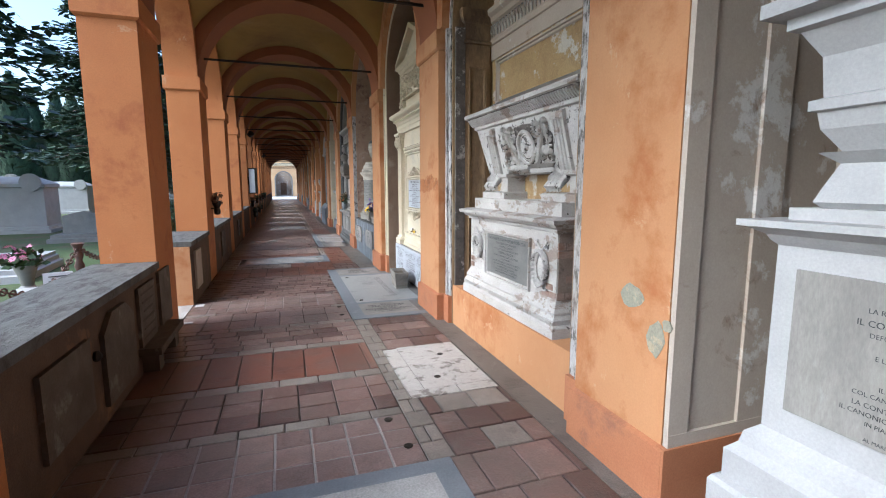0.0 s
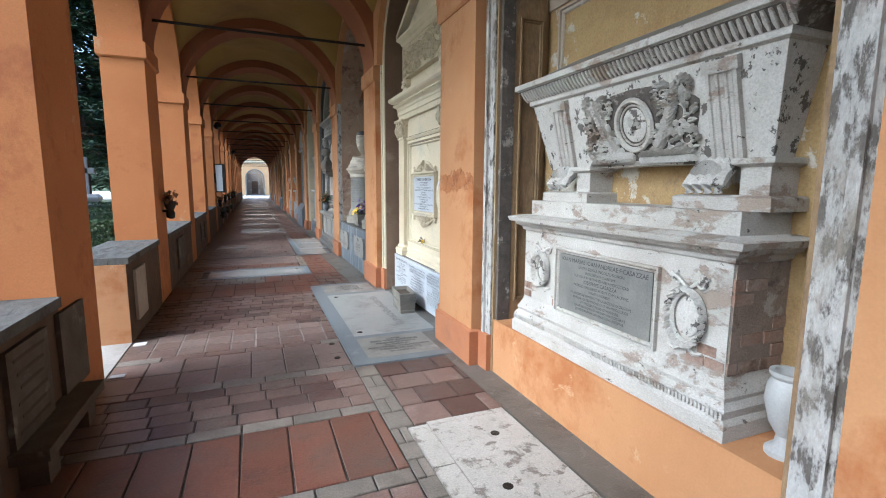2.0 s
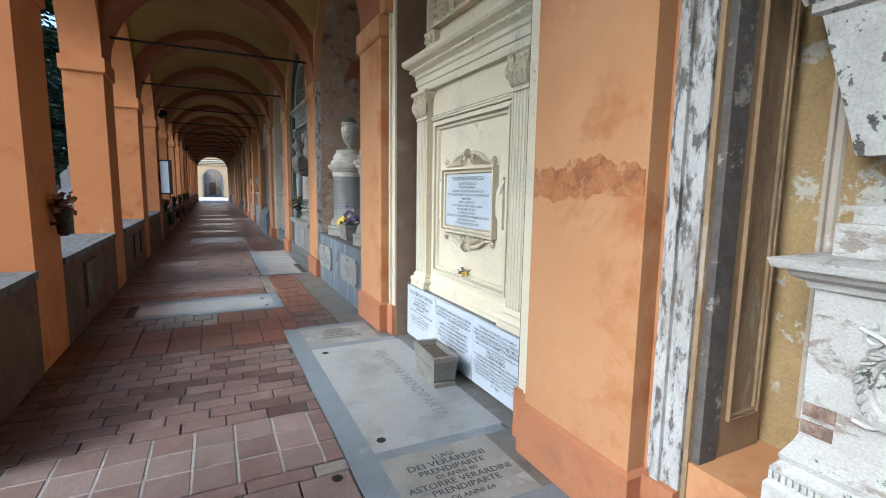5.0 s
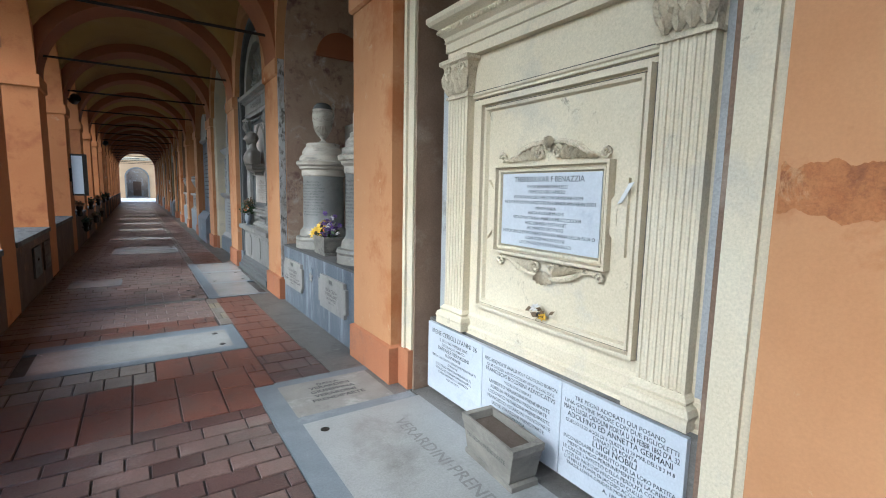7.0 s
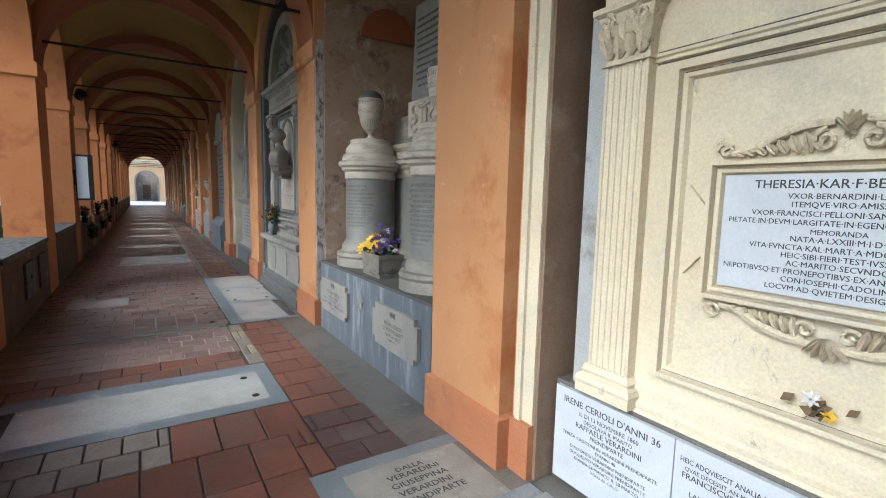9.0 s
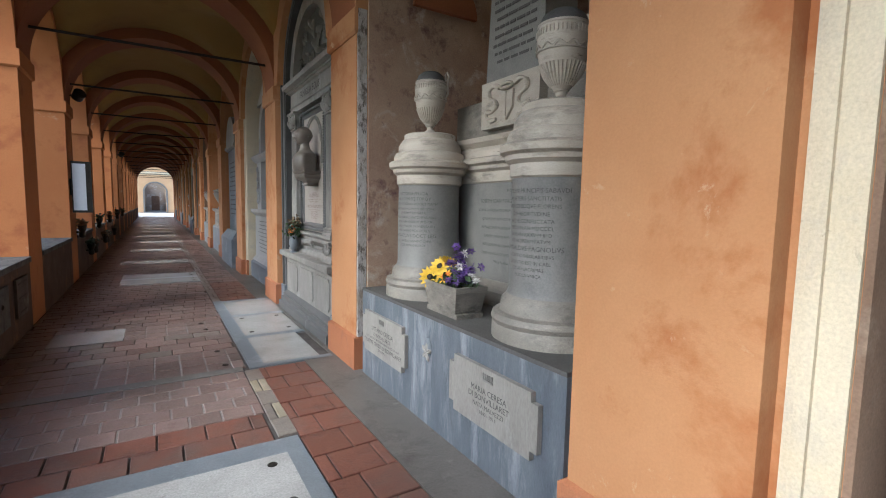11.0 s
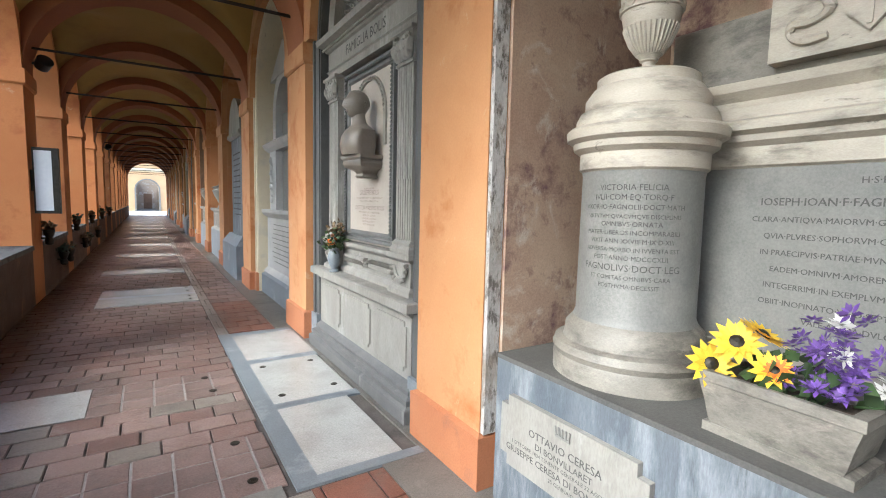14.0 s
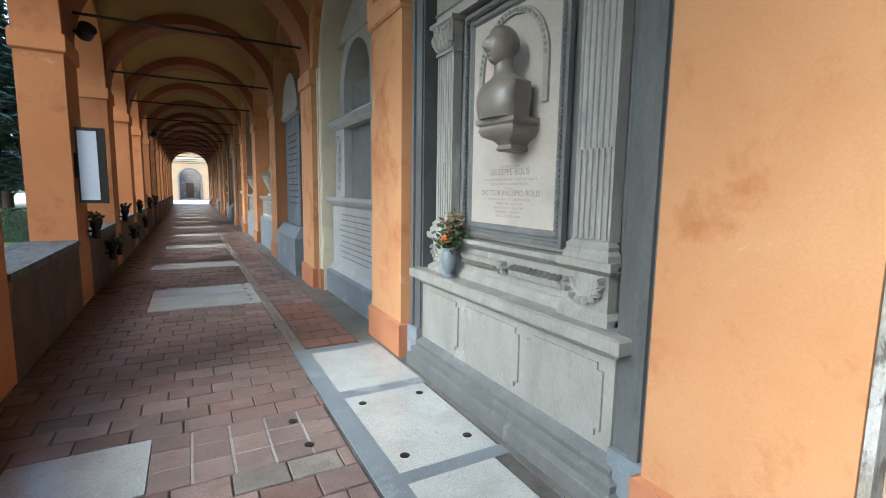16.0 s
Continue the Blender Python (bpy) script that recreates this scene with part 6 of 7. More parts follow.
def bust():
    """A portrait bust as one plain shape, the head turned to the side, on a moulded console."""
    bm = bmesh.new()
    loft(bm, [[(0.035 + k * 0.13 * sx, 0.12 if sy > 0 else -d, z) for sx, sy in ((-1, -1), (-0.4, -1.25), (0.4, -1.25), (1, -1), (1, 1), (-1, 1))] for k, d, z in ((0.42, 0.0, 0.0), (0.50, 0.02, 0.012), (0.40, 0.01, 0.035), (0.55, 0.03, 0.06), (1.0, 0.075, 0.085), (1.12, 0.09, 0.115), (1.05, 0.085, 0.14), (1.22, 0.10, 0.155), (1.22, 0.10, 0.18))])
    loft(bm, [[(max(-0.115, min(0.175, cx + rx * math.cos(a))), cy - 0.03 + ry * math.sin(a) * (1.1 if math.sin(a) < 0 else 0.8), z) for a in (2 * math.pi * i / 32 for i in range(32))] for z, cx, cy, rx, ry in ((0.18, 0.03, 0.02, 0.165, 0.12), (0.22, 0.03, 0.015, 0.18, 0.128), (0.28, 0.03, 0.015, 0.195, 0.13), (0.335, 0.035, 0.02, 0.195, 0.122), (0.375, 0.035, 0.025, 0.17, 0.105), (0.40, 0.03, 0.03, 0.12, 0.085), (0.42, 0.022, 0.032, 0.078, 0.072), (0.45, 0.012, 0.03, 0.06, 0.06), (0.49, 0.004, 0.028, 0.056, 0.057), (0.53, 0.0, 0.028, 0.06, 0.06))])
    n, m = 40, 26
    rows = []
    for j in range(m + 1):
        lat = math.pi * (j / m - 0.5)
        row_ = []
        for i in range(n):
            lon = 2 * math.pi * i / n
            dx, dy, dz = math.cos(lat) * math.cos(lon), math.cos(lat) * math.sin(lon), math.sin(lat)
            f = max(0.0, -dx)
            push = f * (0.028 * math.exp(-((dz + 0.12) / 0.14) ** 2 - (dy / 0.17) ** 2) + 0.016 * math.exp(-((dz - 0.12) / 0.13) ** 2 - (dy / 0.14) ** 2) + 0.010 * math.exp(-((dz - 0.30) / 0.10) ** 2) - 0.013 * math.exp(-((dz - 0.10) / 0.10) ** 2 - ((abs(dy) - 0.36) / 0.17) ** 2) - 0.008 * math.exp(-((dz + 0.36) / 0.05) ** 2) + 0.008 * math.exp(-((dz + 0.47) / 0.06) ** 2 - (dy / 0.3) ** 2) - 0.006 * math.exp(-((dz + 0.58) / 0.05) ** 2) + 0.026 * math.exp(-((dz + 0.80) / 0.16) ** 2))
            hair = 0.008 * (1.0 if dz > 0.42 - 0.5 * dx else 0.0) * (1 + 0.35 * math.sin(17 * lon) * math.sin(11 * lat))
            jaw = 1 - 0.30 * max(0.0, -dz - 0.15) * max(0.0, 0.6 + dx)
            k = 1 + (push + hair) / 0.10
            hx, hy = 0.100 * dx * k * jaw, 0.076 * dy * (1 + hair / 0.08) * (1 - 0.22 * max(0.0, -dz - 0.2))
            ca, sa = math.cos(radians(74)), math.sin(radians(74))
            row_.append(bm.verts.new((0.004 + hx * ca - hy * sa, -0.022 + hx * sa + hy * ca, 0.583 + 0.112 * dz * (1 + 0.5 * hair / 0.1))))
        rows.append(row_)
    for a, b in zip(rows, rows[1:]):
        for i in range(n):
            bm.faces.new((a[i], a[(i + 1) % n], b[(i + 1) % n], b[i]))
    tube(bm, [(0.072, 0.0, 0.605), (0.082, 0.008, 0.60), (0.080, 0.006, 0.575), (0.072, -0.002, 0.555)], [0.010, 0.013, 0.011, 0.006], 7)
    bmesh.ops.remove_doubles(bm, verts=bm.verts, dist=1e-5)
    ob = part("portrait_bust", bm, BUSTSTONE, smooth=True)
    ob.matrix_world = pose(1.67, 13.12, 1.685, 0, 0, -90) @ Matrix.Rotation(radians(8), 4, "Z")
    tagged(ob, "grey brown stone portrait bust on a console before the niche", "bust")


bust()
v4 = thing("flower_vase", pose(1.68, 13.75, 0.822), "grey metal vase with orange flowers and dry blooms on the ledge", "vase")
part("body", lathe(bmesh.new(), [(0.045, 0), (0.045, 0.015), (0.025, 0.03), (0.04, 0.06), (0.062, 0.12), (0.055, 0.17), (0.04, 0.20), (0.05, 0.22), (0.045, 0.22), (0.035, 0.19)], seg=20), BARDIGLIO, v4, smooth=True)
rnd = random.Random(21)
for _ in range(12):
    flowers(v4, "orange_bloom", ORANGEP, [(rnd.gauss(-0.03, 0.03), rnd.gauss(0.0, 0.04), 0.29 + rnd.gauss(0, 0.03), rnd.uniform(0.3, 1.3), rnd.uniform(0, 6.28))], 0.028, 8)
bm = bmesh.new()
foliage(bm, rnd, (0.01, 0, 0.30), (0.05, 0.06, 0.05), 130, 0.045)
part("leaves", bm, STEM, v4)
bm = bmesh.new()
foliage(bm, rnd, (0.02, -0.01, 0.40), (0.035, 0.045, 0.03), 110, 0.04)
part("dry_blooms", bm, DRYP, v4, "dry brown blooms")


# ---- garden beyond the parapet ----
tagged(part("ground", boxed(-400, 400, -300, 500, -0.5, -0.12), GRASS), "grass and bare earth of the cemetery garden", "ground", kind="structure")
tagged(part("garden_path", boxed(-3.4, XL - 0.47, FAR[0], END + 0.2, -0.2, -0.09), STONEPATH), "worn stone path along the portico", "path", kind="structure")


def conifer(m, height, radius, low, mat, label, n, seed, droop=0.5, leafsize=0.28):
    """A dark evergreen: tapered trunk, limbs, and a crown of many small sprays set along them."""
    rnd = random.Random(seed)
    t = thing("conifer_tree", m, label, "tree", "garden trees")
    part("trunk", tube(bmesh.new(), [(0, 0, -0.2), (0.05, 0.03, height * 0.3), (-0.04, 0.05, height * 0.65), (0, 0, height * 0.95)], [height * 0.028, height * 0.022, height * 0.013, 0.02], 10), BARK, t, smooth=True)
    limbs, crown = bmesh.new(), []
    k = 0
    levels = int(height * 2.6)
    for i in range(levels):
        z = low + (height - low) * i / levels
        q = (z - low) / (height - low)
        reach = radius * (1 - q) ** 0.75 * rnd.uniform(0.7, 1.1) + 0.25
        for _ in range(3):
            a = rnd.uniform(0, 2 * math.pi)
            tip = Vector((reach * math.cos(a), reach * math.sin(a), z - droop * reach * 0.35 + rnd.uniform(-0.2, 0.2)))
            tube(limbs, [(0, 0, z), tip * 0.5 + Vector((0, 0, z * 0.5 + 0.12)), tip], [0.06, 0.035, 0.012], 5)
            for _ in range(n):
                f = rnd.uniform(0.18, 1.05)
                p = Vector((0, 0, z)).lerp(tip, f) + Vector((rnd.gauss(0, 0.22), rnd.gauss(0, 0.22), rnd.gauss(-0.08, 0.13)))
                crown.append((p, a))
    part("branch_work", limbs, BARK, t)
    verts, faces = [], []
    for p, a in crown:
        d = Vector((math.cos(a + rnd.gauss(0, 0.8)), math.sin(a + rnd.gauss(0, 0.8)), rnd.uniform(-0.5, 0.25))).normalized()
        e = d.cross(Vector((rnd.gauss(0, 0.4), rnd.gauss(0, 0.4), 1))).normalized() * leafsize * rnd.uniform(0.22, 0.42)
        ln = leafsize * rnd.uniform(0.7, 1.5)
        b = len(verts)
        verts += [p, p + d * ln * 0.45 + e, p + d * ln, p + d * ln * 0.45 - e]
        faces.append((b, b + 1, b + 2, b + 3))
    me = bpy.data.meshes.new("crown")
    me.from_pydata([tuple(v) for v in verts], [], faces)
    me.materials.append(mat)
    ob = new("crown", me)
    ob.parent = t
    return t


def cypress(m, height, radius, n, seed):
    rnd = random.Random(seed)
    t = thing("cypress_tree", m, "tall slender dark green cypress tree", "tree", "cypresses")
    part("trunk", tube(bmesh.new(), [(0, 0, -0.2), (0, 0, height * 0.9)], [0.22, 0.04], 8), BARK, t)
    verts, faces = [], []
    for _ in range(n):
        q = rnd.random() ** 1.2
        z = 0.4 + (height - 0.4) * q
        r = radius * min(1.0, (q + 0.10) * 4.5) * (1 - q ** 2.2) * (0.78 + 0.3 * rnd.random() ** 0.5) * (1 + 0.12 * math.sin(z * 2.1))
        a = rnd.uniform(0, 2 * math.pi)
        p = Vector((r * math.cos(a), r * math.sin(a), z))
        d = Vector((0.35 * math.cos(a), 0.35 * math.sin(a), 1)).normalized()
        e = Vector((-math.sin(a), math.cos(a), rnd.uniform(-0.3, 0.3))) * rnd.uniform(0.07, 0.13)
        ln = rnd.uniform(0.3, 0.6)
        b = len(verts)
        verts += [p, p + d * ln * 0.5 + e, p + d * ln, p + d * ln * 0.5 - e]
        faces.append((b, b + 1, b + 2, b + 3))
    me = bpy.data.meshes.new("crown")
    me.from_pydata([tuple(v) for v in verts], [], faces)
    me.materials.append(CYPRESS)
    new("crown", me).parent = t
    return t


tree = conifer(pose(-8.2, 31.0, -0.12), 14, 4.8, 3.3, LEAF, "large dark cedar with drooping sprays beside the portico", 190, 1, 0.5, 0.34)
copy_thing(tree, pose(-10.3, 16.8, -0.12, 0, 0, 200))
copy_thing(tree, pose(-11.0, 52.0, -0.12, 0, 0, 30))
low_tree = conifer(pose(-8.8, 40.0, -0.12), 10, 3.4, 2.0, CYPRESS, "dense green conifer behind the graves", 130, 2, 0.5, 0.32)
copy_thing(low_tree, pose(-9.0, 46, -0.12, 0, 0, 70))
cyp = cypress(pose(-22.5, 46, -0.12), 9.2, 1.2, 5200, 3)
for x, y, a in ((-17.6, 48.5, 300), (-19.5, 49, 50), (-17.8, 42, 120), (-16.0, 47, 200), (-25.5, 44, 260), (-28.5, 47, 10), (-31.5, 44, 80), (-21.0, 58, 160), (-13, 60, 30), (-35, 50, 250)):
    copy_thing(cyp, pose(x, y, -0.12, 0, 0, a))

rnd = random.Random(31)


def hedge(x0, x1, y0, y1, h, n, label):
    t = thing("hedge", pose((x0 + x1) / 2, (y0 + y1) / 2, -0.12), label, "hedge", "garden hedges")
    w, d = (x1 - x0) / 2, (y1 - y0) / 2
    part("hedge_core", boxed(-w * 0.9, w * 0.9, -d * 0.9, d * 0.9, 0, h * 0.93), LEAF, t)
    verts, faces = [], []
    for _ in range(n):
        s = rnd.random()
        if s < 0.45:
            p, nrm = Vector((rnd.uniform(-w, w), rnd.uniform(-d, d), h + rnd.gauss(0, 0.012))), Vector((0, 0, 1))
        elif s < 0.8:
            p, nrm = Vector((rnd.uniform(-w, w), -d + rnd.gauss(0, 0.015), rnd.uniform(0, h))), Vector((0, -1, 0))
        else:
            p, nrm = Vector((w + rnd.gauss(0, 0.015), rnd.uniform(-d, d), rnd.uniform(0, h))), Vector((1, 0, 0))
        u = (nrm + Vector((rnd.gauss(0, 0.6), rnd.gauss(0, 0.6), rnd.gauss(0, 0.6)))).normalized()
        e = u.orthogonal().normalized() * 0.018
        f = u.cross(e).normalized() * 0.03
        b = len(verts)
        verts += [p - f, p + e, p + f, p - e]
        faces.append((b, b + 1, b + 2, b + 3))
    me = bpy.data.meshes.new("leaves")
    me.from_pydata([tuple(v) for v in verts], [], faces)
    me.materials.append(HEDGE)
    new("leaves", me).parent = t


hedge(-3.7, -2.55, 12.2, 12.9, 0.85, 5000, "low clipped box hedge around the graves")
hedge(-4.4, -2.7, 15.2, 16.0, 0.95, 4500, "low clipped box hedge around the graves")
hedge(-5.2, -2.9, 19.0, 19.8, 1.0, 3500, "low clipped box hedge around the graves")
hedge(-6.0, -3.2, 27.5, 28.2, 0.9, 2500, "low clipped box hedge around the graves")


def grave(m, w, d, h, mat, label, kind_):
    t = thing("grave", m, label, "grave", "garden graves")
    part("plinth", stepped(bmesh.new(), -w / 2, w / 2, -d / 2, d / 2, [(0.12, 0), (0.12, 0.12), (0.05, 0.14), (0.05, 0.22), (0.0, 0.24)]), mat, t)
    if kind_ == "chest":
        part("chest", stepped(bmesh.new(), -w / 2, w / 2, -d / 2, d / 2, [(0.0, 0.24), (0.0, h * 0.8), (0.06, h * 0.82), (0.06, h * 0.87), (-0.02, h * 0.9), (-w * 0.2, h)]), mat, t, bevel=0.01)
        part("rounded_end", lathe(bmesh.new(), [(0.3, 0), (0.3, 0.12)], (0, 0, 0), 18), mat, t).matrix_local = pose(w * 0.38, -d / 2, h * 0.9, 90, 0, 0)
    elif kind_ == "cross":
        part("block", stepped(bmesh.new(), -w * 0.36, w * 0.36, -d * 0.3, d * 0.3, [(0.0, 0.24), (0.0, h * 0.4), (0.05, h * 0.43), (0.05, h * 0.46), (-0.05, h * 0.5)]), mat, t, bevel=0.008)
        bm = bmesh.new()
        box(bm, -0.06, 0.06, -0.05, 0.05, h * 0.5, h)
        box(bm, -0.24, 0.24, -0.05, 0.05, h * 0.78, h * 0.86)
        part("cross", bm, mat, t, bevel=0.01)
    elif kind_ == "stele":
        part("stele", loft(bmesh.new(), [[(-w * 0.4, y, 0.24), (w * 0.4, y, 0.24), (w * 0.38, y, h * 0.85), (0, y, h), (-w * 0.38, y, h * 0.85)] for y in (-0.08, 0.08)]), mat, t, bevel=0.01)
    elif kind_ == "figure":
        bm = bmesh.new()
        sculpted(bm, [(h * 0.34, 0, 0, 0.22, 0.2), (h * 0.5, 0, 0, 0.2, 0.17), (h * 0.66, 0.02, 0, 0.17, 0.14), (h * 0.8, 0.02, 0, 0.2, 0.13), (h * 0.86, 0.02, 0, 0.09, 0.08), (h * 0.9, 0.03, -0.02, 0.085, 0.09), (h * 0.97, 0.03, -0.02, 0.08, 0.085), (h, 0.03, -0.02, 0.03, 0.03)], 16)
        part("statue", bm, mat, t, smooth=True)
        part("block", stepped(bmesh.new(), -w * 0.3, w * 0.3, -w * 0.3, w * 0.3, [(0.0, 0.24), (0.0, h * 0.3), (0.05, h * 0.32), (0.05, h * 0.35)]), mat, t)
    else:
        part("slab", boxed(-w / 2, w / 2, -d / 2, d / 2, 0.24, 0.30), mat, t, bevel=0.01)
    return t


grave(pose(-9.2, 20.5, -0.12, 0, 0, 6), 2.6, 1.6, 1.95, MARBLE, "large white marble chest tomb in the garden", "chest")
grave(pose(-12.2, 34.0, -0.12, 0, 0, 0), 2.3, 1.2, 1.9, MARBLE, "white marble block tomb in the garden", "chest")
grave(pose(-5.0, 10.6, -0.12, 0, 0, 6), 1.2, 2.0, 0.3, MARBLE, "flat white marble grave slab in the grass", "slab")
grave(pose(-5.6, 16.6, -0.12, 0, 0, 3), 1.4, 0.8, 0.9, GREYSTONE, "grey stone grave block with low headstone", "stele")
grave(pose(-5.3, 21.0, -0.12, 0, 0, 0), 0.9, 0.7, 2.5, MARBLE, "white marble grave cross on a block", "cross")
grave(pose(-6.4, 22.5, -0.12, 0, 0, 0), 1.0, 0.8, 2.9, GREYLIGHT, "pale stone grave statue on a tall pedestal", "figure")
grave(pose(-4.4, 25.0, -0.12, 0, 0, 0), 1.0, 0.7, 2.3, GREYLIGHT, "pale stone grave stele among hedges", "stele")
grave(pose(-5.6, 30.0, -0.12, 0, 0, 0), 1.0, 0.8, 2.4, MARBLE, "white marble grave cross on a block", "cross")
grave(pose(-4.0, 22.5, -0.12, 0, 0, 0), 0.8, 0.6, 1.6, MARBLE, "small white marble stele in the garden", "stele")
grave(pose(-12.6, 27.5, -0.12, 0, 0, 0), 2.4, 1.4, 2.1, GREYLIGHT, "pale stone family tomb at the back", "chest")

# chain between turned iron posts
POSTS = [(-2.6, 2.2), (-2.95, 5.9), (-3.25, 9.2), (-3.6, 12.6)]
for x, y in POSTS:
    tagged(part("chain_post", lathe(bmesh.new(), [(0.10, 0), (0.10, 0.10), (0.075, 0.16), (0.05, 0.22), (0.075, 0.30), (0.045, 0.40), (0.07, 0.48), (0.04, 0.56), (0.085, 0.66), (0.10, 0.68), (0.06, 0.70)], (0, 0, 0), 16), RUST, smooth=True), "turned rusty iron chain post in the garden", "post", "chain posts").matrix_world = pose(x, y, -0.12)
for (xa, ya), (xb, yb) in zip(POSTS, POSTS[1:]):
    t = thing("chain", pose(xa, ya, 0.5), "heavy rusty iron chain hanging between posts", "chain", "garden chains")
    n = 30
    pts = [Vector(((xb - xa) * k / n, (yb - ya) * k / n, -0.38 * math.sin(math.pi * k / n))) for k in range(n + 1)]
    link = bmesh.new()
    ring(link, 0, 0, 0, 0.075, 0.04, 0.012, 12, 5)
    lm = bpy.data.meshes.new("link")
    link.to_mesh(lm)
    link.free()
    lm.materials.append(RUST)
    for k in range(n):
        o = new("link", lm)
        o.parent = t
        d = pts[k + 1] - pts[k]
        o.matrix_local = Matrix.Translation((pts[k] + pts[k + 1]) / 2) @ d.to_track_quat("X", "Z").to_matrix().to_4x4() @ Matrix.Rotation(radians(90 * (k % 2) + 20), 4, "X")

# flower pots in the garden
for x, y, mat, pot, label in ((-3.85, 8.9, PINKP, GREYSTONE, "stone pot with pink flowers beside a grave"), (-2.62, 9.9, PINKP, GREYLIGHT, "pale stone pot with pink and cream flowers by the hedge"), (-2.7, 20.4, YELLOWP, MARBLE, "white pot with yellow flowers and green leaves")):
    t = thing("flower_pot", pose(x, y, -0.12), label, "flower pot", "garden pots")
    part("pot", lathe(bmesh.new(), [(0.12, 0), (0.12, 0.04), (0.08, 0.08), (0.10, 0.2), (0.15, 0.36), (0.16, 0.40), (0.13, 0.40), (0.12, 0.36)], seg=20), pot, t, smooth=True)
    for _ in range(22):
        flowers(t, "bloom", mat if rnd.random() < 0.7 else WHITEP, [(rnd.gauss(0, 0.12), rnd.gauss(0, 0.12), 0.56 + rnd.gauss(0, 0.07), rnd.uniform(0, 1.2), rnd.uniform(0, 6.28))], 0.065, 8)
    bm = bmesh.new()
    foliage(bm, rnd, (0, 0, 0.47), (0.1, 0.1, 0.06), 120, 0.12)
    part("leaves", bm, STEM, t)
sg = thing("grave_sign", pose(-3.1, 8.0, 0.0, 0, 0, 20), "small white marble name sign on a grave", "sign")
part("plate", loft(bmesh.new(), [[(-0.17, y, z), (0.17, y, z), (0.17, y + 0.03, z), (-0.17, y + 0.03, z)] for y, z in ((0.0, 0.0), (0.12, 0.26))]), MARBLE, sg)
part("base", boxed(-0.5, 0.5, -0.3, 0.6, -0.12, 0.0), MARBLE, sg, bevel=0.01)
for k in range(3):
    part("worn_letter_line", boxed(-0.11, 0.11, 0.028 + 0.03 * k, 0.034 + 0.03 * k, 0.07 + 0.065 * k, 0.085 + 0.065 * k), INK, sg)


# ---- fittings on the piers and along the parapet ----
def flower_holder(y, z, dry, x=XL):
    t = thing("flower_holder", pose(x, y, z), "dark bronze wall flower holder with dry flowers on the pier", "flower holder", "bronze flower holders")
    part("cup", lathe(bmesh.new(), [(0.02, -0.14), (0.05, -0.12), (0.055, -0.06), (0.04, -0.03), (0.065, 0.03), (0.075, 0.09), (0.06, 0.09), (0.05, 0.05)], (0.09, 0, 0), 14), BRONZE, t, smooth=True)
    part("bracket", boxed(0.0, 0.09, -0.015, 0.015, -0.05, -0.02), BRONZE, t)
    bm = bmesh.new()
    foliage(bm, rnd, (0.09, 0, 0.12), (0.035, 0.035, 0.035), 60, 0.06)
    part("dry_bouquet", bm, dry, t)


flower_holder(8.55, 1.17, ORANGEDRY)
for y, z in ((18.32, 0.90), (19.6, 0.45), (20.4, 0.42), (21.5, 0.92), (22.9, 0.45), (23.6, 0.42), (24.7, 0.92), (26.2, 0.45), (27.9, 0.92), (31.1, 0.92)):
    flower_holder(y, z, LEAF if int(y) % 2 else DRYP)


def notice_box(y, z0, z1):
    t = thing("notice_case", pose(XL, y, 0), "white fronted notice case with dark rounded frame on the pier", "notice case")
    part("case", boxed(0.03, 0.31, -0.05, 0.05, z0, z1), BRONZE, t, bevel=0.03)
    part("bracket", boxed(-0.0, 0.05, -0.03, 0.03, z0 + 0.3, z1 - 0.3), BRONZE, t)
    part("front_sheet", boxed(0.05, 0.235, -0.056, -0.048, z0 + 0.04, z1 - 0.04), PAPER, t, "white front sheet")


def floodlight(y, z):
    t = thing("floodlight", pose(XL + 0.03, y, z), "small black floodlight on the pier impost", "floodlight", "floodlights")
    part("housing", lathe(bmesh.new(), [(0.05, -0.09), (0.09, -0.06), (0.10, 0.08), (0.085, 0.09)], (0, 0, 0), 16), BLACKMETAL, t, smooth=True).matrix_local = pose(0.11, 0, 0, 60, 0, 30)
    part("bracket", boxed(-0.02, 0.10, -0.012, 0.012, -0.02, 0.01), BLACKMETAL, t)


# ---- far end: sunlit court and the building opposite ----
tagged(part("court_paving", boxed(-30, 40, END + 0.3, END + 60, -0.3, -0.02), GRAVEL), "pale sunlit paving of the far court", "pavement", kind="structure")
fb = thing("far_building", pose(0.25, END + 17, 0), "pale orange building with an arched gateway across the court", "building")
def gate_wall(r, hgt, half, top, y0, y1):
    """Wall with an arched opening: two flanks and the piece over the arch."""
    bm = boxed(-half, -r, y0, y1, 0, top)
    for q in (boxed(r, half, y0, y1, 0, top),):
        me = bpy.data.meshes.new("flank")
        q.to_mesh(me)
        bm.from_mesh(me)
        bpy.data.meshes.remove(me)
    inn = arch_points(r, 20, 0, hgt)
    strip(bm, inn, [(u, top) for u, z in inn], y0, y1, lambda u, z, d: (u, d, z))
    return bm


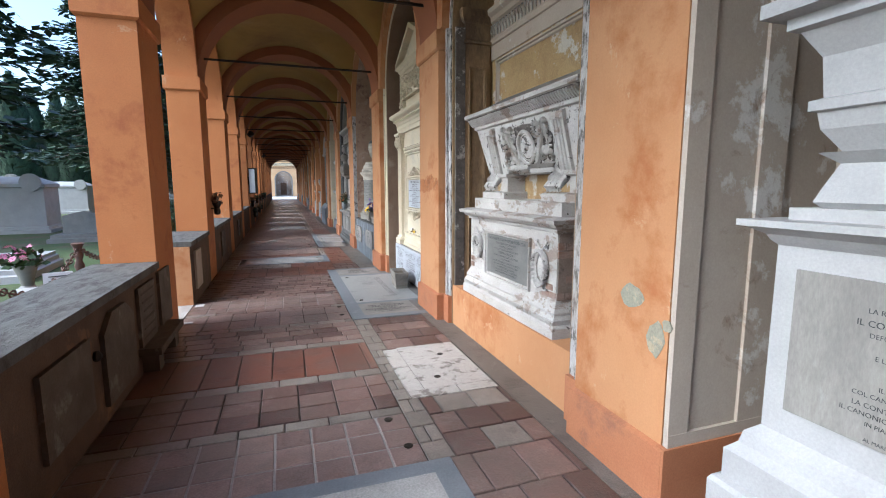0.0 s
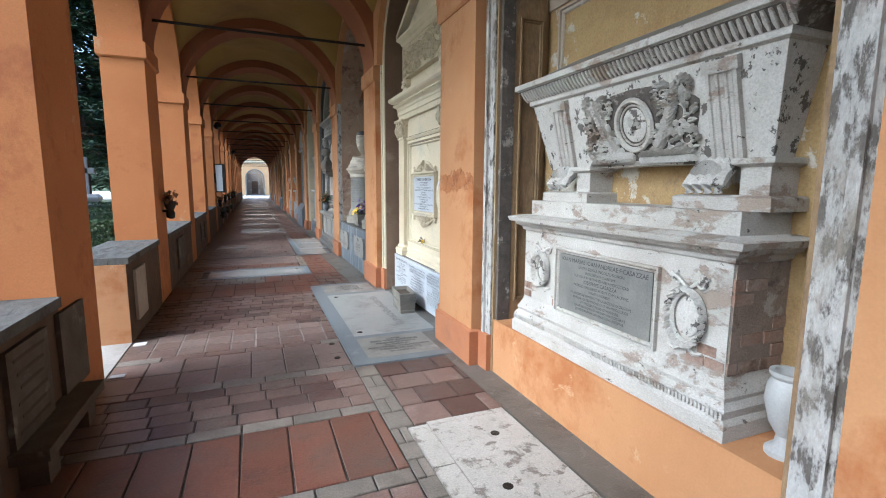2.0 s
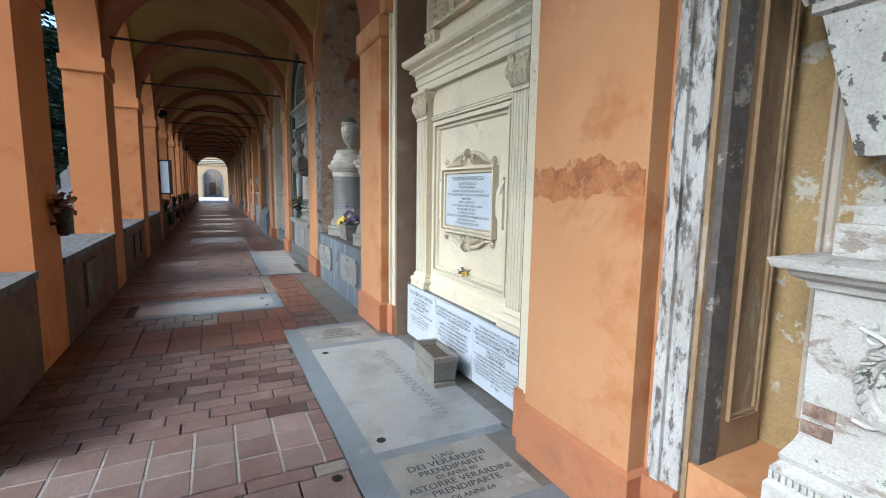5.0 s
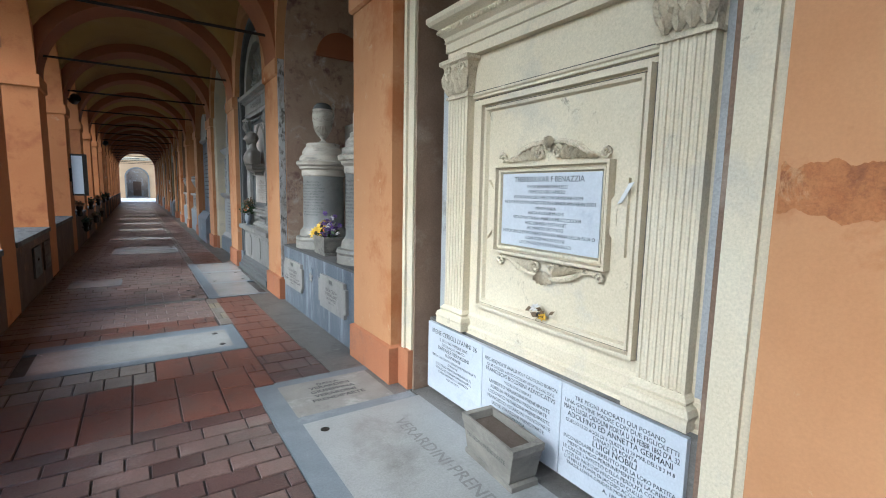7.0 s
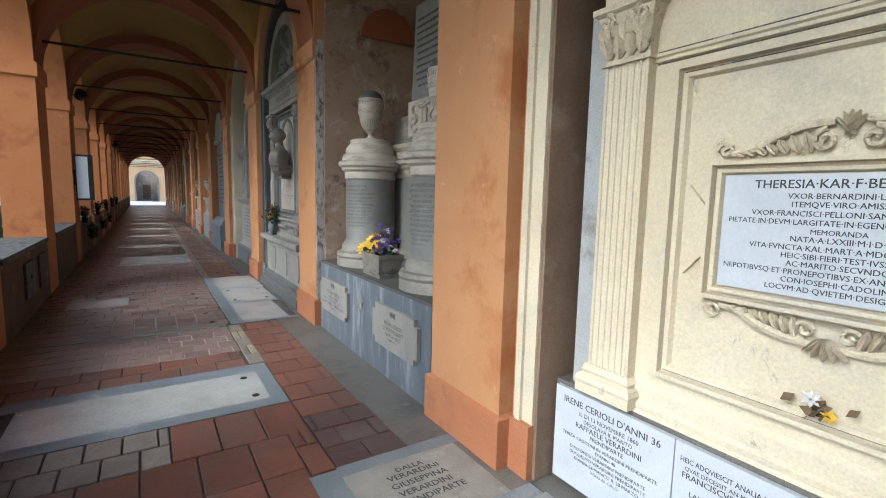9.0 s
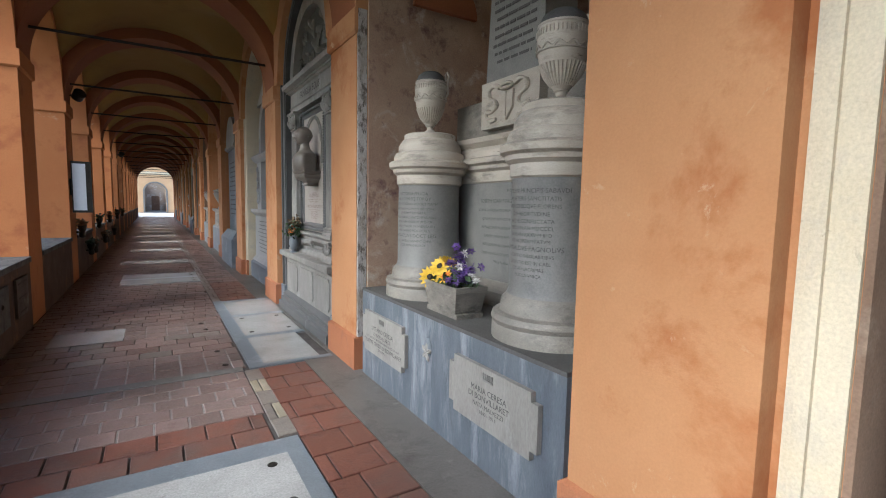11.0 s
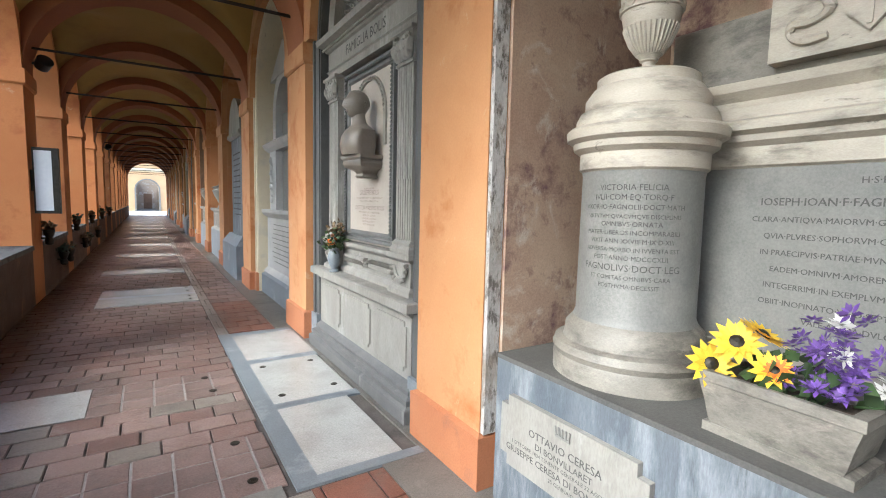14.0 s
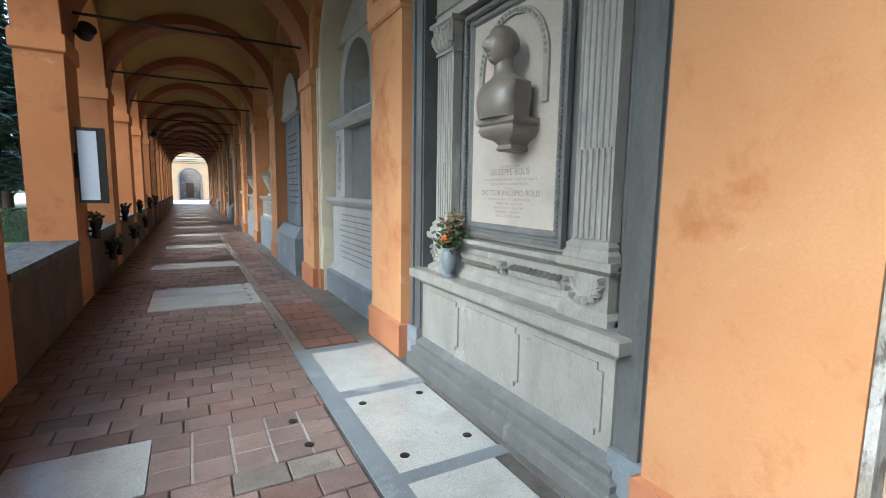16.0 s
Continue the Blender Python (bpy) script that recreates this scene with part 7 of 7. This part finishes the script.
part("wall", gate_wall(1.1, 2.45, 9.0, 7.5, 0.0, 0.8), SUNWALL, fb)
bm = bmesh.new()
inn = [(1.1, 0.0)] + arch_points(1.1, 20, 0, 2.45) + [(-1.1, 0.0)]
strip(bm, inn, [(u * 1.16, z if z <= 2.45 else 2.45 + (z - 2.45) * 1.16) for u, z in inn], -0.06, 0.004, lambda u, z, d: (u, d, z))
part("arch_surround", bm, GREYSTONE, fb)
part("cornice", stepped(bmesh.new(), -9, 9, 0, 0.8, [(0.0, 4.5), (0.1, 4.6), (0.2, 4.7), (0.2, 4.85), (0.0, 4.9)]), CREAM, fb)
part("roof", boxed(-9.3, 9.3, -0.4, 3.0, 7.5, 7.7), BRICK, fb)
part("passage_wall", boxed(-2.4, -1.6, 0.8, 15, 0, 4.2), GREYPLASTER, fb)
part("passage_wall", boxed(1.6, 2.4, 0.8, 15, 0, 4.2), GREYPLASTER, fb)
part("passage_ceiling", boxed(-2.4, 2.4, 0.8, 2.6, 4.2, 4.5), BROWN, fb)
part("passage_floor", boxed(-2.4, 2.4, -0.1, 15, -0.05, 0.0), GREYSTONE, fb)
for y in (8.0,):
    part("passage_arch", gate_wall(0.95, 2.1, 1.598, 4.198, y, y + 0.4), GREYPLASTER, fb)
part("end_wall", boxed(-1.598, 1.598, 14.5, 14.9, 0, 4.198), GREYPLASTER, fb)
part("end_door", boxed(-0.5, 0.5, 14.44, 14.5, 0, 2.1), BROWN, fb)


# ---- monuments in the bays further on ----
def far_monument(i, kind_):
    lo, hi, c = NICHES[i]
    w = (hi - lo) / 2 - 0.08
    if kind_ == "aedicule":
        t = thing("marble_aedicule", pose(1.92, c, 0, 0, 0, -90), "white marble wall tomb with pedestal, small columns and arched top", "monument")
        part("plinth", stepped(bmesh.new(), -w, w, -0.12, 0.25, [(0.05, 0.0), (0.05, 0.30), (0.0, 0.34)]), BARDIGLIO, t)
        part("pedestal", stepped(bmesh.new(), -w, w, -0.08, 0.25, [(0.06, 0.34), (0.0, 0.42), (0.0, 1.22), (0.05, 1.26), (0.08, 1.30), (0.08, 1.35)]), MARBLE, t)
        bars(-w * 0.7, w * 0.7, 0.55, 1.12, 9, -0.082, t, FAINT, 0.014, 6)
        for s in (-1, 1):
            part("side_panel", boxed(s * w * 0.72 - 0.2, s * w * 0.72 + 0.2, -0.05, 0.2, 1.35, 2.25), MARBLE, t, bevel=0.01)
            bm = bmesh.new()
            for k in range(7):
                leaf(bm, s * w * 0.72, -0.055, 1.45 + 0.1 * k, 0.12, 0.09, math.pi / 2 + 0.3 * (-1) ** k, 0.03)
            part("carved_relief", bm, MARBLE, t, smooth=True)
        part("entablature", stepped(bmesh.new(), -w, w, -0.06, 0.25, [(0.0, 2.25), (0.05, 2.30), (0.08, 2.36), (0.0, 2.42)]), MARBLE, t)
        part("arch", strip(bmesh.new(), [(w * 0.5, 2.42)] + arch_points(w * 0.5, 16, 0, 2.75) + [(-w * 0.5, 2.42)], [(w * 0.68, 2.42)] + arch_points(w * 0.68, 16, 0, 2.75) + [(-w * 0.68, 2.42)], -0.05, 0.25, lambda u, z, d: (u, d, z)), MARBLE, t)
        part("gable", loft(bmesh.new(), [[(-w * 0.8, y, 3.3), (w * 0.8, y, 3.3), (0, y, 3.75)] for y in (-0.06, 0.25)]), MARBLE, t)
        part("inner_slab", boxed(-w * 0.5, w * 0.5, 0.05, 0.25, 1.35, 2.8), GREYSTONE, t)
    elif kind_ == "stele":
        t = thing("grey_wall_stele", pose(1.80, c, 0, 0, 0, -90), "tall blue grey stone wall slab with rounded crest", "monument")
        part("plinth", stepped(bmesh.new(), -w * 0.8, w * 0.8, -0.22, 0.25, [(0.03, 0.0), (0.03, 0.62), (0.0, 0.66), (-0.1, 0.80)]), BARDIGLIO, t)
        part("slab", boxed(-w * 0.55, w * 0.55, -0.08, 0.25, 0.80, 2.75), STREAKED, t, bevel=0.01)
        bars(-w * 0.4, w * 0.4, 1.2, 2.4, 12, -0.082, t, INK_SOFT, 0.02, 9)
        part("crest", loft(bmesh.new(), [[(u, y, z) for u, z in arch_points(w * 0.62, 14, 0, 2.78)] for y in (-0.12, 0.25)]), GREYLIGHT, t)
        part("crest_shelf", stepped(bmesh.new(), -w * 0.6, w * 0.6, -0.1, 0.25, [(0.0, 2.70), (0.05, 2.74), (0.05, 2.80)]), GREYLIGHT, t)
    else:
        t = thing("urn_tomb", pose(1.85, c, 0, 0, 0, -90), "grey stone chest tomb carrying a carved urn", "monument")
        part("plinth", stepped(bmesh.new(), -w, w, -0.15, 0.25, [(0.02, 0.0), (0.02, 0.7), (0.0, 0.72)]), BARDIGLIO, t)
        part("chest", stepped(bmesh.new(), -w, w, -0.10, 0.25, [(0.06, 0.72), (0.0, 0.76), (0.0, 1.15), (0.07, 1.2), (0.07, 1.26)]), GREYLIGHT, t)
        bm = bmesh.new()
        for k in range(16):
            box(bm, -w + 0.1 + k * (2 * w - 0.2) / 16, -w + 0.1 + (k + 0.6) * (2 * w - 0.2) / 16, -0.112, -0.1, 0.82, 1.1)
        part("chest_flutes", bm, GREYLIGHT, t)
        part("slab", boxed(-w * 0.6, w * 0.6, 0.1, 0.25, 1.26, 2.7), STREAKED, t, bevel=0.01)
        part("urn", lathe(bmesh.new(), [(0.12, 1.26), (0.12, 1.32), (0.07, 1.36), (0.2, 1.6), (0.24, 1.72), (0.2, 1.76), (0.26, 1.80), (0.1, 1.86), (0.05, 2.0)], (0, 0.0, 0), 20), GREYLIGHT, t, smooth=True)
    return t


for i in range(7, len(FAR) - 1):
    far_monument(i, {7: "aedicule", 8: "stele", 9: "urn"}.get(i, ("stele", "urn", "aedicule")[i % 3]))
notice_box(17.82, 1.24, 2.13)
floodlight(18.25, 3.33)
floodlight(31.0, 3.33)

# peeled white stone edge on the return of the pilaster beside the third niche
tagged(part("jamb_trim", boxed(XR + 0.004, XN - 0.015, 11.298, 11.326, 0.3, SPRING), WHITEPEEL), "peeled white stone edge of the niche", "trim", kind="structure")
# bare plaster patches on the first pilaster
for y, z, w, h in ((1.83, 0.96, 0.085, 0.06), (1.665, 0.79, 0.06, 0.09), (1.60, 0.87, 0.03, 0.03)):
    bm = bmesh.new()
    rnd = random.Random(int(y * 1000))
    outl = [(y + w * (0.75 + 0.35 * rnd.random()) * math.cos(a), z + h * (0.75 + 0.35 * rnd.random()) * math.sin(a)) for a in (2 * math.pi * k / 14 for k in range(14))]
    loft(bm, [[(XR + d, u, v) for u, v in outl] for d in (0.002, -0.003)])
    tagged(part("bare_plaster_patch", bm, BARE), "grey bare plaster where the orange paint flaked", "plaster patch", "plaster patches")


bm = bmesh.new()
rnd = random.Random(61)
ys = [4.89 + 0.70 * k / 90 for k in range(91)]
low = [(y_, 1.445 + 0.018 * math.sin(9 * y_) + 0.010 * math.sin(31 * y_) + 0.005 * math.sin(83 * y_) + rnd.uniform(-0.003, 0.003)) for y_ in ys]
high = [(y_, 1.60 + 0.024 * math.sin(11 * y_ + 1) + 0.012 * math.sin(37 * y_) + 0.006 * math.sin(97 * y_) + rnd.uniform(-0.003, 0.003)) for y_ in ys]
strip(bm, low, high, XR + 0.002, XR - 0.003, lambda u, z, d: (d, u, z))
tagged(part("limewash_patch", bm, REDPATCH), "rusty red band of old limewash on the pilaster", "plaster patch", "plaster patches")


# ---- paving ----
FLOORS = bpy.data.objects["floor"]
TILES = {}


def tile_mesh(w, d, mat):
    key = (round(w, 3), round(d, 3), mat.name)
    if key not in TILES:
        bm = bmesh.new()
        c = 0.004
        loft(bm, [[(-w / 2 + p, -d / 2 + p, z), (w / 2 - p, -d / 2 + p, z), (w / 2 - p, d / 2 - p, z), (-w / 2 + p, d / 2 - p, z)] for p, z in ((0, -0.014), (0, -0.004), (c, 0.0))])
        me = bpy.data.meshes.new("tile")
        bm.to_mesh(me)
        bm.free()
        me.materials.append(mat)
        TILES[key] = me
    return TILES[key]


REST = {}
COUNT = [0]
trnd = random.Random(77)


def tile(x, y, w, d, mat):
    gap = 0.011
    z = trnd.uniform(-0.003, 0.001)
    tx, ty = trnd.gauss(0, 0.25), trnd.gauss(0, 0.25)
    if 3.0 < y < 8.2 and COUNT[0] < 300:
        o = new("tile", tile_mesh(w - gap, d - gap, mat))
        o.parent = FLOORS
        o.matrix_local = pose(x, y, z, tx, ty, trnd.gauss(0, 0.4))
        COUNT[0] += 1
    else:
        vs, fs = REST.setdefault(mat.name, ([], []))
        b = len(vs)
        a, e, c = (w - gap) / 2, (d - gap) / 2, 0.004
        for p, zz in ((0, -0.014), (0, -0.004), (c, 0.0)):
            for sx, sy in ((-1, -1), (1, -1), (1, 1), (-1, 1)):
                u, v = sx * (a - p), sy * (e - p)
                vs.append((x + u, y + v, z + zz + u * math.radians(-ty) + v * math.radians(tx)))
        for r in (0, 4):
            for k in range(4):
                fs.append((b + r + k, b + r + (k + 1) % 4, b + r + 4 + (k + 1) % 4, b + r + 4 + k))
        fs.append((b + 8, b + 9, b + 10, b + 11))


def row(x0, x1, y0, y1, w, mats, off=0.0, rows=1, run=0.5):
    """Courses of tiles between x0 and x1; mats is one material or several to pick from."""
    d = (y1 - y0) / rows
    for r in range(rows):
        x = x0 - (off + run * r) % 1.0 * w
        while x < x1 - 0.02:
            a, b = max(x, x0), min(x + w, x1)
            if b - a > 0.03:
                tile((a + b) / 2, y0 + d * (r + 0.5), b - a, d, mats[trnd.randrange(len(mats))])
            x += w


def slab(x0, x1, y0, y1, mat, label, name="floor_slab", group="floor slabs"):
    return tagged(part(name, boxed(x0, x1, y0, y1, -0.014, 0.002), mat, bevel=0.003), label, "floor slab", group, "structure")


def grommet(x, y, r=0.028):
    bm = bmesh.new()
    lathe(bm, [(r * 0.95, -0.002), (r, 0.003), (r * 0.72, 0.005), (r * 0.66, 0.003), (r * 0.35, 0.003), (r * 0.3, 0.0045), (r * 0.05, 0.0045)], (x, y, 0.001), 16)
    tagged(part("floor_plug", bm, BRONZE), "small round dark metal plug in the paving", "plug", "floor plugs")


L0, L1 = XL, 0.70
T, RT, GT, DT, PK = [TILE], [REDTILE], [GREYTILE], [DARKTILE], [PINKTILE]
MIX = [TILE, TILE, TILE, DARKTILE]
# main lane, course by course, with pale joints in some stretches
for a, b in ((2.285, 2.86), (5.98, 6.61), (10.81, 11.73), (11.87, 12.51), (13.29, 13.84)):
    tagged(part("pale_joint_bed", boxed(XL, 0.69, a, b, -0.02, -0.006), LIGHTMORTAR), "pale mortar joints between the tiles", "floor", kind="structure")
row(L0, L1, FAR[0] - 0.7, 1.3, 0.27, T, rows=34)
slab(-0.62, 0.70, 1.35, 2.17, FLOORMARBLE, "white marble floor slab with grey border")
slab(-0.72, 0.82, 2.17, 2.28, BARDIGLIO, "blue grey marble border strip", "floor_border")
slab(0.70, 0.82, 1.3, 2.17, BARDIGLIO, "blue grey marble border strip", "floor_border")
row(L0, -0.72, 1.3, 2.28, 0.2, T, rows=5)
row(L0, L1, 2.28, 2.86, 0.205, PK, rows=3, run=0.0)
row(L0, L1, 2.86, 2.97, 0.27, GT)
row(L0, L1, 2.97, 3.56, 0.25, MIX, rows=3, run=0.0, off=0.3)
row(L0, L1, 3.56, 3.69, 0.29, GT, off=0.4)
row(L0, L1, 3.69, 4.37, 0.257, RT, off=0.15)
row(L0, L1, 4.37, 4.49, 0.30, GT, off=0.7)
row(L0, L1, 4.49, 5.12, 0.24, MIX, rows=4, run=0.13)
row(L0, L1, 5.12, 5.24, 0.30, [TILE, GREYTILE], off=0.2)
row(L0, L1, 5.24, 5.86, 0.26, PK, rows=2, run=0.0)
row(L0, L1, 5.86, 5.97, 0.33, [GREYTILE, TILE])
row(L0, L1, 5.97, 6.62, 0.215, [PINKTILE, TILE], rows=3, run=0.0)
row(L0, L1, 6.62, 7.20, 0.25, MIX, rows=4, run=0.37)
row(L0, L1, 7.20, 8.06, 0.25, MIX, rows=6, run=0.45)
row(L0, L1, 8.06, 8.20, 0.30, [DARKTILE, TILE], off=0.4)
row(L0, 0.72, 8.20, 9.02, 0.27, RT, rows=2, run=0.0)
row(L0, 0.10, 9.02, 9.48, 0.18, GT, rows=2)
row(0.10, 0.86, 9.02, 9.48, 0.255, RT, rows=1)
slab(-0.75, 0.745, 9.61, 10.18, FLOORMARBLE, "white marble floor slab in a grey border")
slab(-0.85, 0.85, 9.48, 9.61, BARDIGLIO, "blue grey marble border strip", "floor_border")
slab(-0.85, 0.85, 10.18, 10.36, BARDIGLIO, "blue grey marble border strip", "floor_border")
slab(0.745, 0.85, 9.61, 10.18, BARDIGLIO, "blue grey marble border strip", "floor_border")
row(L0, -0.85, 9.48, 10.36, 0.2, T, rows=4)
row(L0, 0.72, 10.36, 10.80, 0.27, RT, rows=2)
row(L0, 0.74, 10.80, 11.74, 0.20, PK, rows=5, run=0.5)
slab(XL, 0.74, 11.74, 11.86, GREYSTONE, "grey stone strip across the paving", "floor_border")
row(L0, 0.78, 11.86, 12.52, 0.20, PK, rows=3, run=0.0)
row(L0, 0.78, 12.52, 13.28, 0.27, [GREYTILE, PINKTILE, TILE], rows=4, run=0.4)
slab(-0.85, -0.21, 13.29, 13.84, FLOORMARBLE, "white marble floor slab among terracotta tiles")
row(-0.21, 0.78, 13.28, 13.85, 0.20, PK, rows=3, run=0.0)
row(L0, -0.85, 13.28, 13.85, 0.2, T, rows=3)
row(L0, 0.80, 13.85, 17.05, 0.27, [TILE, TILE, PINKTILE], rows=18, run=0.45)
slab(-0.45, 0.80, 17.10, 17.70, FLOORMARBLE, "white marble floor slab with grey strip")
slab(-0.45, 0.80, 17.84, 18.42, FLOORMARBLE, "white marble floor slab with grey strip")
slab(-0.45, 0.80, 17.70, 17.84, BARDIGLIO, "blue grey marble border strip", "floor_border")
row(L0, -0.45, 17.05, 18.45, 0.27, T, rows=8)
row(L0, 0.80, 18.45, 20.2, 0.27, MIX, rows=10, run=0.45)
y = 20.2
k = 0
while y < END - 2.5:
    slab(-0.6 + 0.1 * (k % 3), 0.8, y + 0.05, y + 0.75, FLOORMARBLE, "white marble floor slab among tiles")
    row(L0, -0.6 + 0.1 * (k % 3), y, y + 0.8, 0.27, T, rows=4)
    row(L0, 0.80, y + 0.8, y + 3.2, 0.30, MIX, rows=9, run=0.45)
    y += 3.2
    k += 1
row(L0, 0.80, y, END + 0.3, 0.3, T, rows=12)
# border column and right-hand lane
R0, R1 = 0.86, 1.50
row(0.82, R1, FAR[0] - 0.7, 2.28, 0.25, MIX, rows=30)
row(0.70, 0.86, 2.28, 3.05, 0.16, GT, rows=4)
row(R0, R1, 2.28, 3.04, 0.25, [TILE, DARKTILE, GREYTILE], rows=3, run=0.3)
slab(0.94, 1.48, 3.16, 4.05, PINKSLAB, "worn pale pink stone floor slab with broken edges")
for a in ((0.81, 0.935, 3.16, 3.62), (0.81, 0.935, 3.63, 4.07), (0.81, 1.18, 3.04, 3.155), (1.19, 1.48, 3.04, 3.155), (0.94, 1.48, 4.055, 4.10)):
    slab(*a, PINKSLAB, "broken pale border stone of the pink slab", "floor_border")
row(0.70, 0.81, 3.05, 4.10, 0.11, GT, rows=6)
row(0.70, 0.86, 4.10, 5.16, 0.16, GT, rows=5)
row(R0, R1, 4.10, 5.16, 0.27, [TILE, DARKTILE], rows=4, run=0.4)
for a in ((0.70, 0.85, 5.18, 8.5), (0.85, 1.68, 5.18, 5.30), (0.85, 1.68, 5.85, 5.93), (0.85, 1.68, 7.78, 7.88), (0.85, 1.68, 8.42, 8.52)):
    slab(*a, BARDIGLIO, "blue grey marble border strip", "floor_border")
sb = slab(0.85, 1.52, 5.30, 5.85, GREYLIGHT, "grey inscribed marble floor slab")
slab(1.52, 1.72, 5.30, 5.85, CEMENT, "dark cement patch beside the slab", "floor_border")
slab(0.85, 1.70, 5.93, 7.78, SLABGREY, "large worn grey marble grave slab in the floor")
sc = slab(0.85, 1.55, 7.88, 8.42, GREYLIGHT, "grey inscribed marble floor slab")
slab(1.55, 1.72, 7.88, 8.42, CEMENT, "dark cement patch beside the slab", "floor_border")


def floor_text(rows, x, y, turn, mat=INK):
    t = thing("floor_lettering", pose(x, y, 0.004, 0, 0, turn), "dark carved letters on the floor slab", "lettering", "floor lettering")
    ob = lettering(rows, t, mat, 0.0)
    ob.matrix_local = Matrix.Rotation(radians(-90), 4, "X")


floor_text([("LUIGI", 0.17, 0.04, 0.4), ("DEI VERARDINI", 0.11, 0.05, 0.6), ("PRENDIPARTE", 0.05, 0.045, 0.5), ("DI ANNI 80", 0.0, 0.035, 0.3), ("ASTORRE VERARDINI", -0.06, 0.045, 0.6), ("PRENDIPARTE", -0.12, 0.045, 0.45), ("DI ANNI 64", -0.18, 0.035, 0.3)], 1.19, 5.57, 0)
floor_text([("DALLA", 0.16, 0.04, 0.3), ("VERARDINI", 0.10, 0.045, 0.5), ("GIUSEPPINA", 0.03, 0.045, 0.45), ("VERARDINI", -0.04, 0.045, 0.45), ("PRENDIPARTE", -0.11, 0.045, 0.5)], 1.2, 8.15, 0)
floor_text([("VERARDINI·PRENDIPARTE", -0.04, 0.085, 1.5)], 1.40, 6.85, -90, FAINT)
row(0.74, 0.87, 10.40, 11.75, 0.13, [GREYTILE, SANDTILE], rows=5)
row(0.72, 0.86, 8.52, 9.48, 0.14, RT, rows=3)
row(R0, 1.30, 8.52, 9.2, 0.22, DT, rows=3, run=0.4)
row(R0, 1.28, 9.2, 11.76, 0.27, RT, rows=9, run=0.35)
for a in ((0.80, 0.93, 11.78, 15.0), (0.93, 1.56, 11.78, 11.86), (0.93, 1.56, 12.79, 12.89), (0.93, 1.56, 13.86, 13.98), (0.93, 1.56, 14.87, 15.0)):
    slab(*a, BARDIGLIO, "dark blue grey marble border strip", "floor_border")
slab(0.93, 1.45, 11.86, 12.79, FLOORMARBLE, "mottled white marble floor slab in a grey border")
slab(0.93, 1.54, 12.89, 13.86, FLOORMARBLE, "mottled white marble floor slab in a grey border")
slab(0.93, 1.56, 13.98, 14.87, FLOORMARBLE, "mottled white marble floor slab in a grey border")
row(0.80, 0.92, 15.0, END + 0.3, 0.12, GT, rows=120)
row(0.92, 1.42, 15.05, 16.8, 0.25, RT, rows=7, run=0.4)
row(0.92, 1.42, 16.8, END + 0.3, 0.25, MIX, rows=140, run=0.4)
# cement along the wall foot
for a, b, x0 in ((FAR[0] - 0.7, 5.18, 1.50), (8.52, 9.2, 1.30), (9.2, 11.78, 1.28), (11.78, 12.8, 1.56), (12.8, 15.0, 1.56), (15.0, END + 0.3, 1.42)):
    tagged(part("floor_cement", boxed(x0, 2.4, a, b, -0.014, -0.001), CEMENT), "dark cement strip along the wall", "floor", kind="structure")
tagged(part("floor_cement", boxed(1.70, 2.4, 5.18, 8.52, -0.014, -0.002), CEMENT), "dark cement strip along the wall", "floor", kind="structure")
for x, y in ((0.585, 2.80), (0.63, 2.46), (1.10, 3.35), (1.28, 3.82), (0.61, 5.80), (0.60, 5.42), (0.93, 6.05), (0.95, 7.65), (0.64, 10.08), (0.66, 9.70), (1.02, 13.03), (1.44, 13.06), (1.02, 13.74), (1.44, 13.72), (0.60, 12.44), (0.62, 11.98), (0.55, 13.70), (0.58, 13.38), (0.42, 2.0), (0.7, 17.3), (0.7, 17.55), (0.7, 18.0), (0.7, 18.3)):
    grommet(x, y)
NAMED = {m.name: m for m in (TILE_J, RED_J, GREY_J, DARK_J, PINK_J, SAND_J)}
FAR_MAT = {TILE.name: TILE_J, REDTILE.name: RED_J, GREYTILE.name: GREY_J, DARKTILE.name: DARK_J, PINKTILE.name: PINK_J, SANDTILE.name: SAND_J}
for key, (vs, fs) in REST.items():
    me = bpy.data.meshes.new("paving_tiles")
    me.from_pydata(vs, [], fs)
    me.materials.append(FAR_MAT[key])
    o = tagged(new("paving_tiles", me), "further courses of worn terracotta paving tiles", kind="stuff")
    o.parent = FLOORS
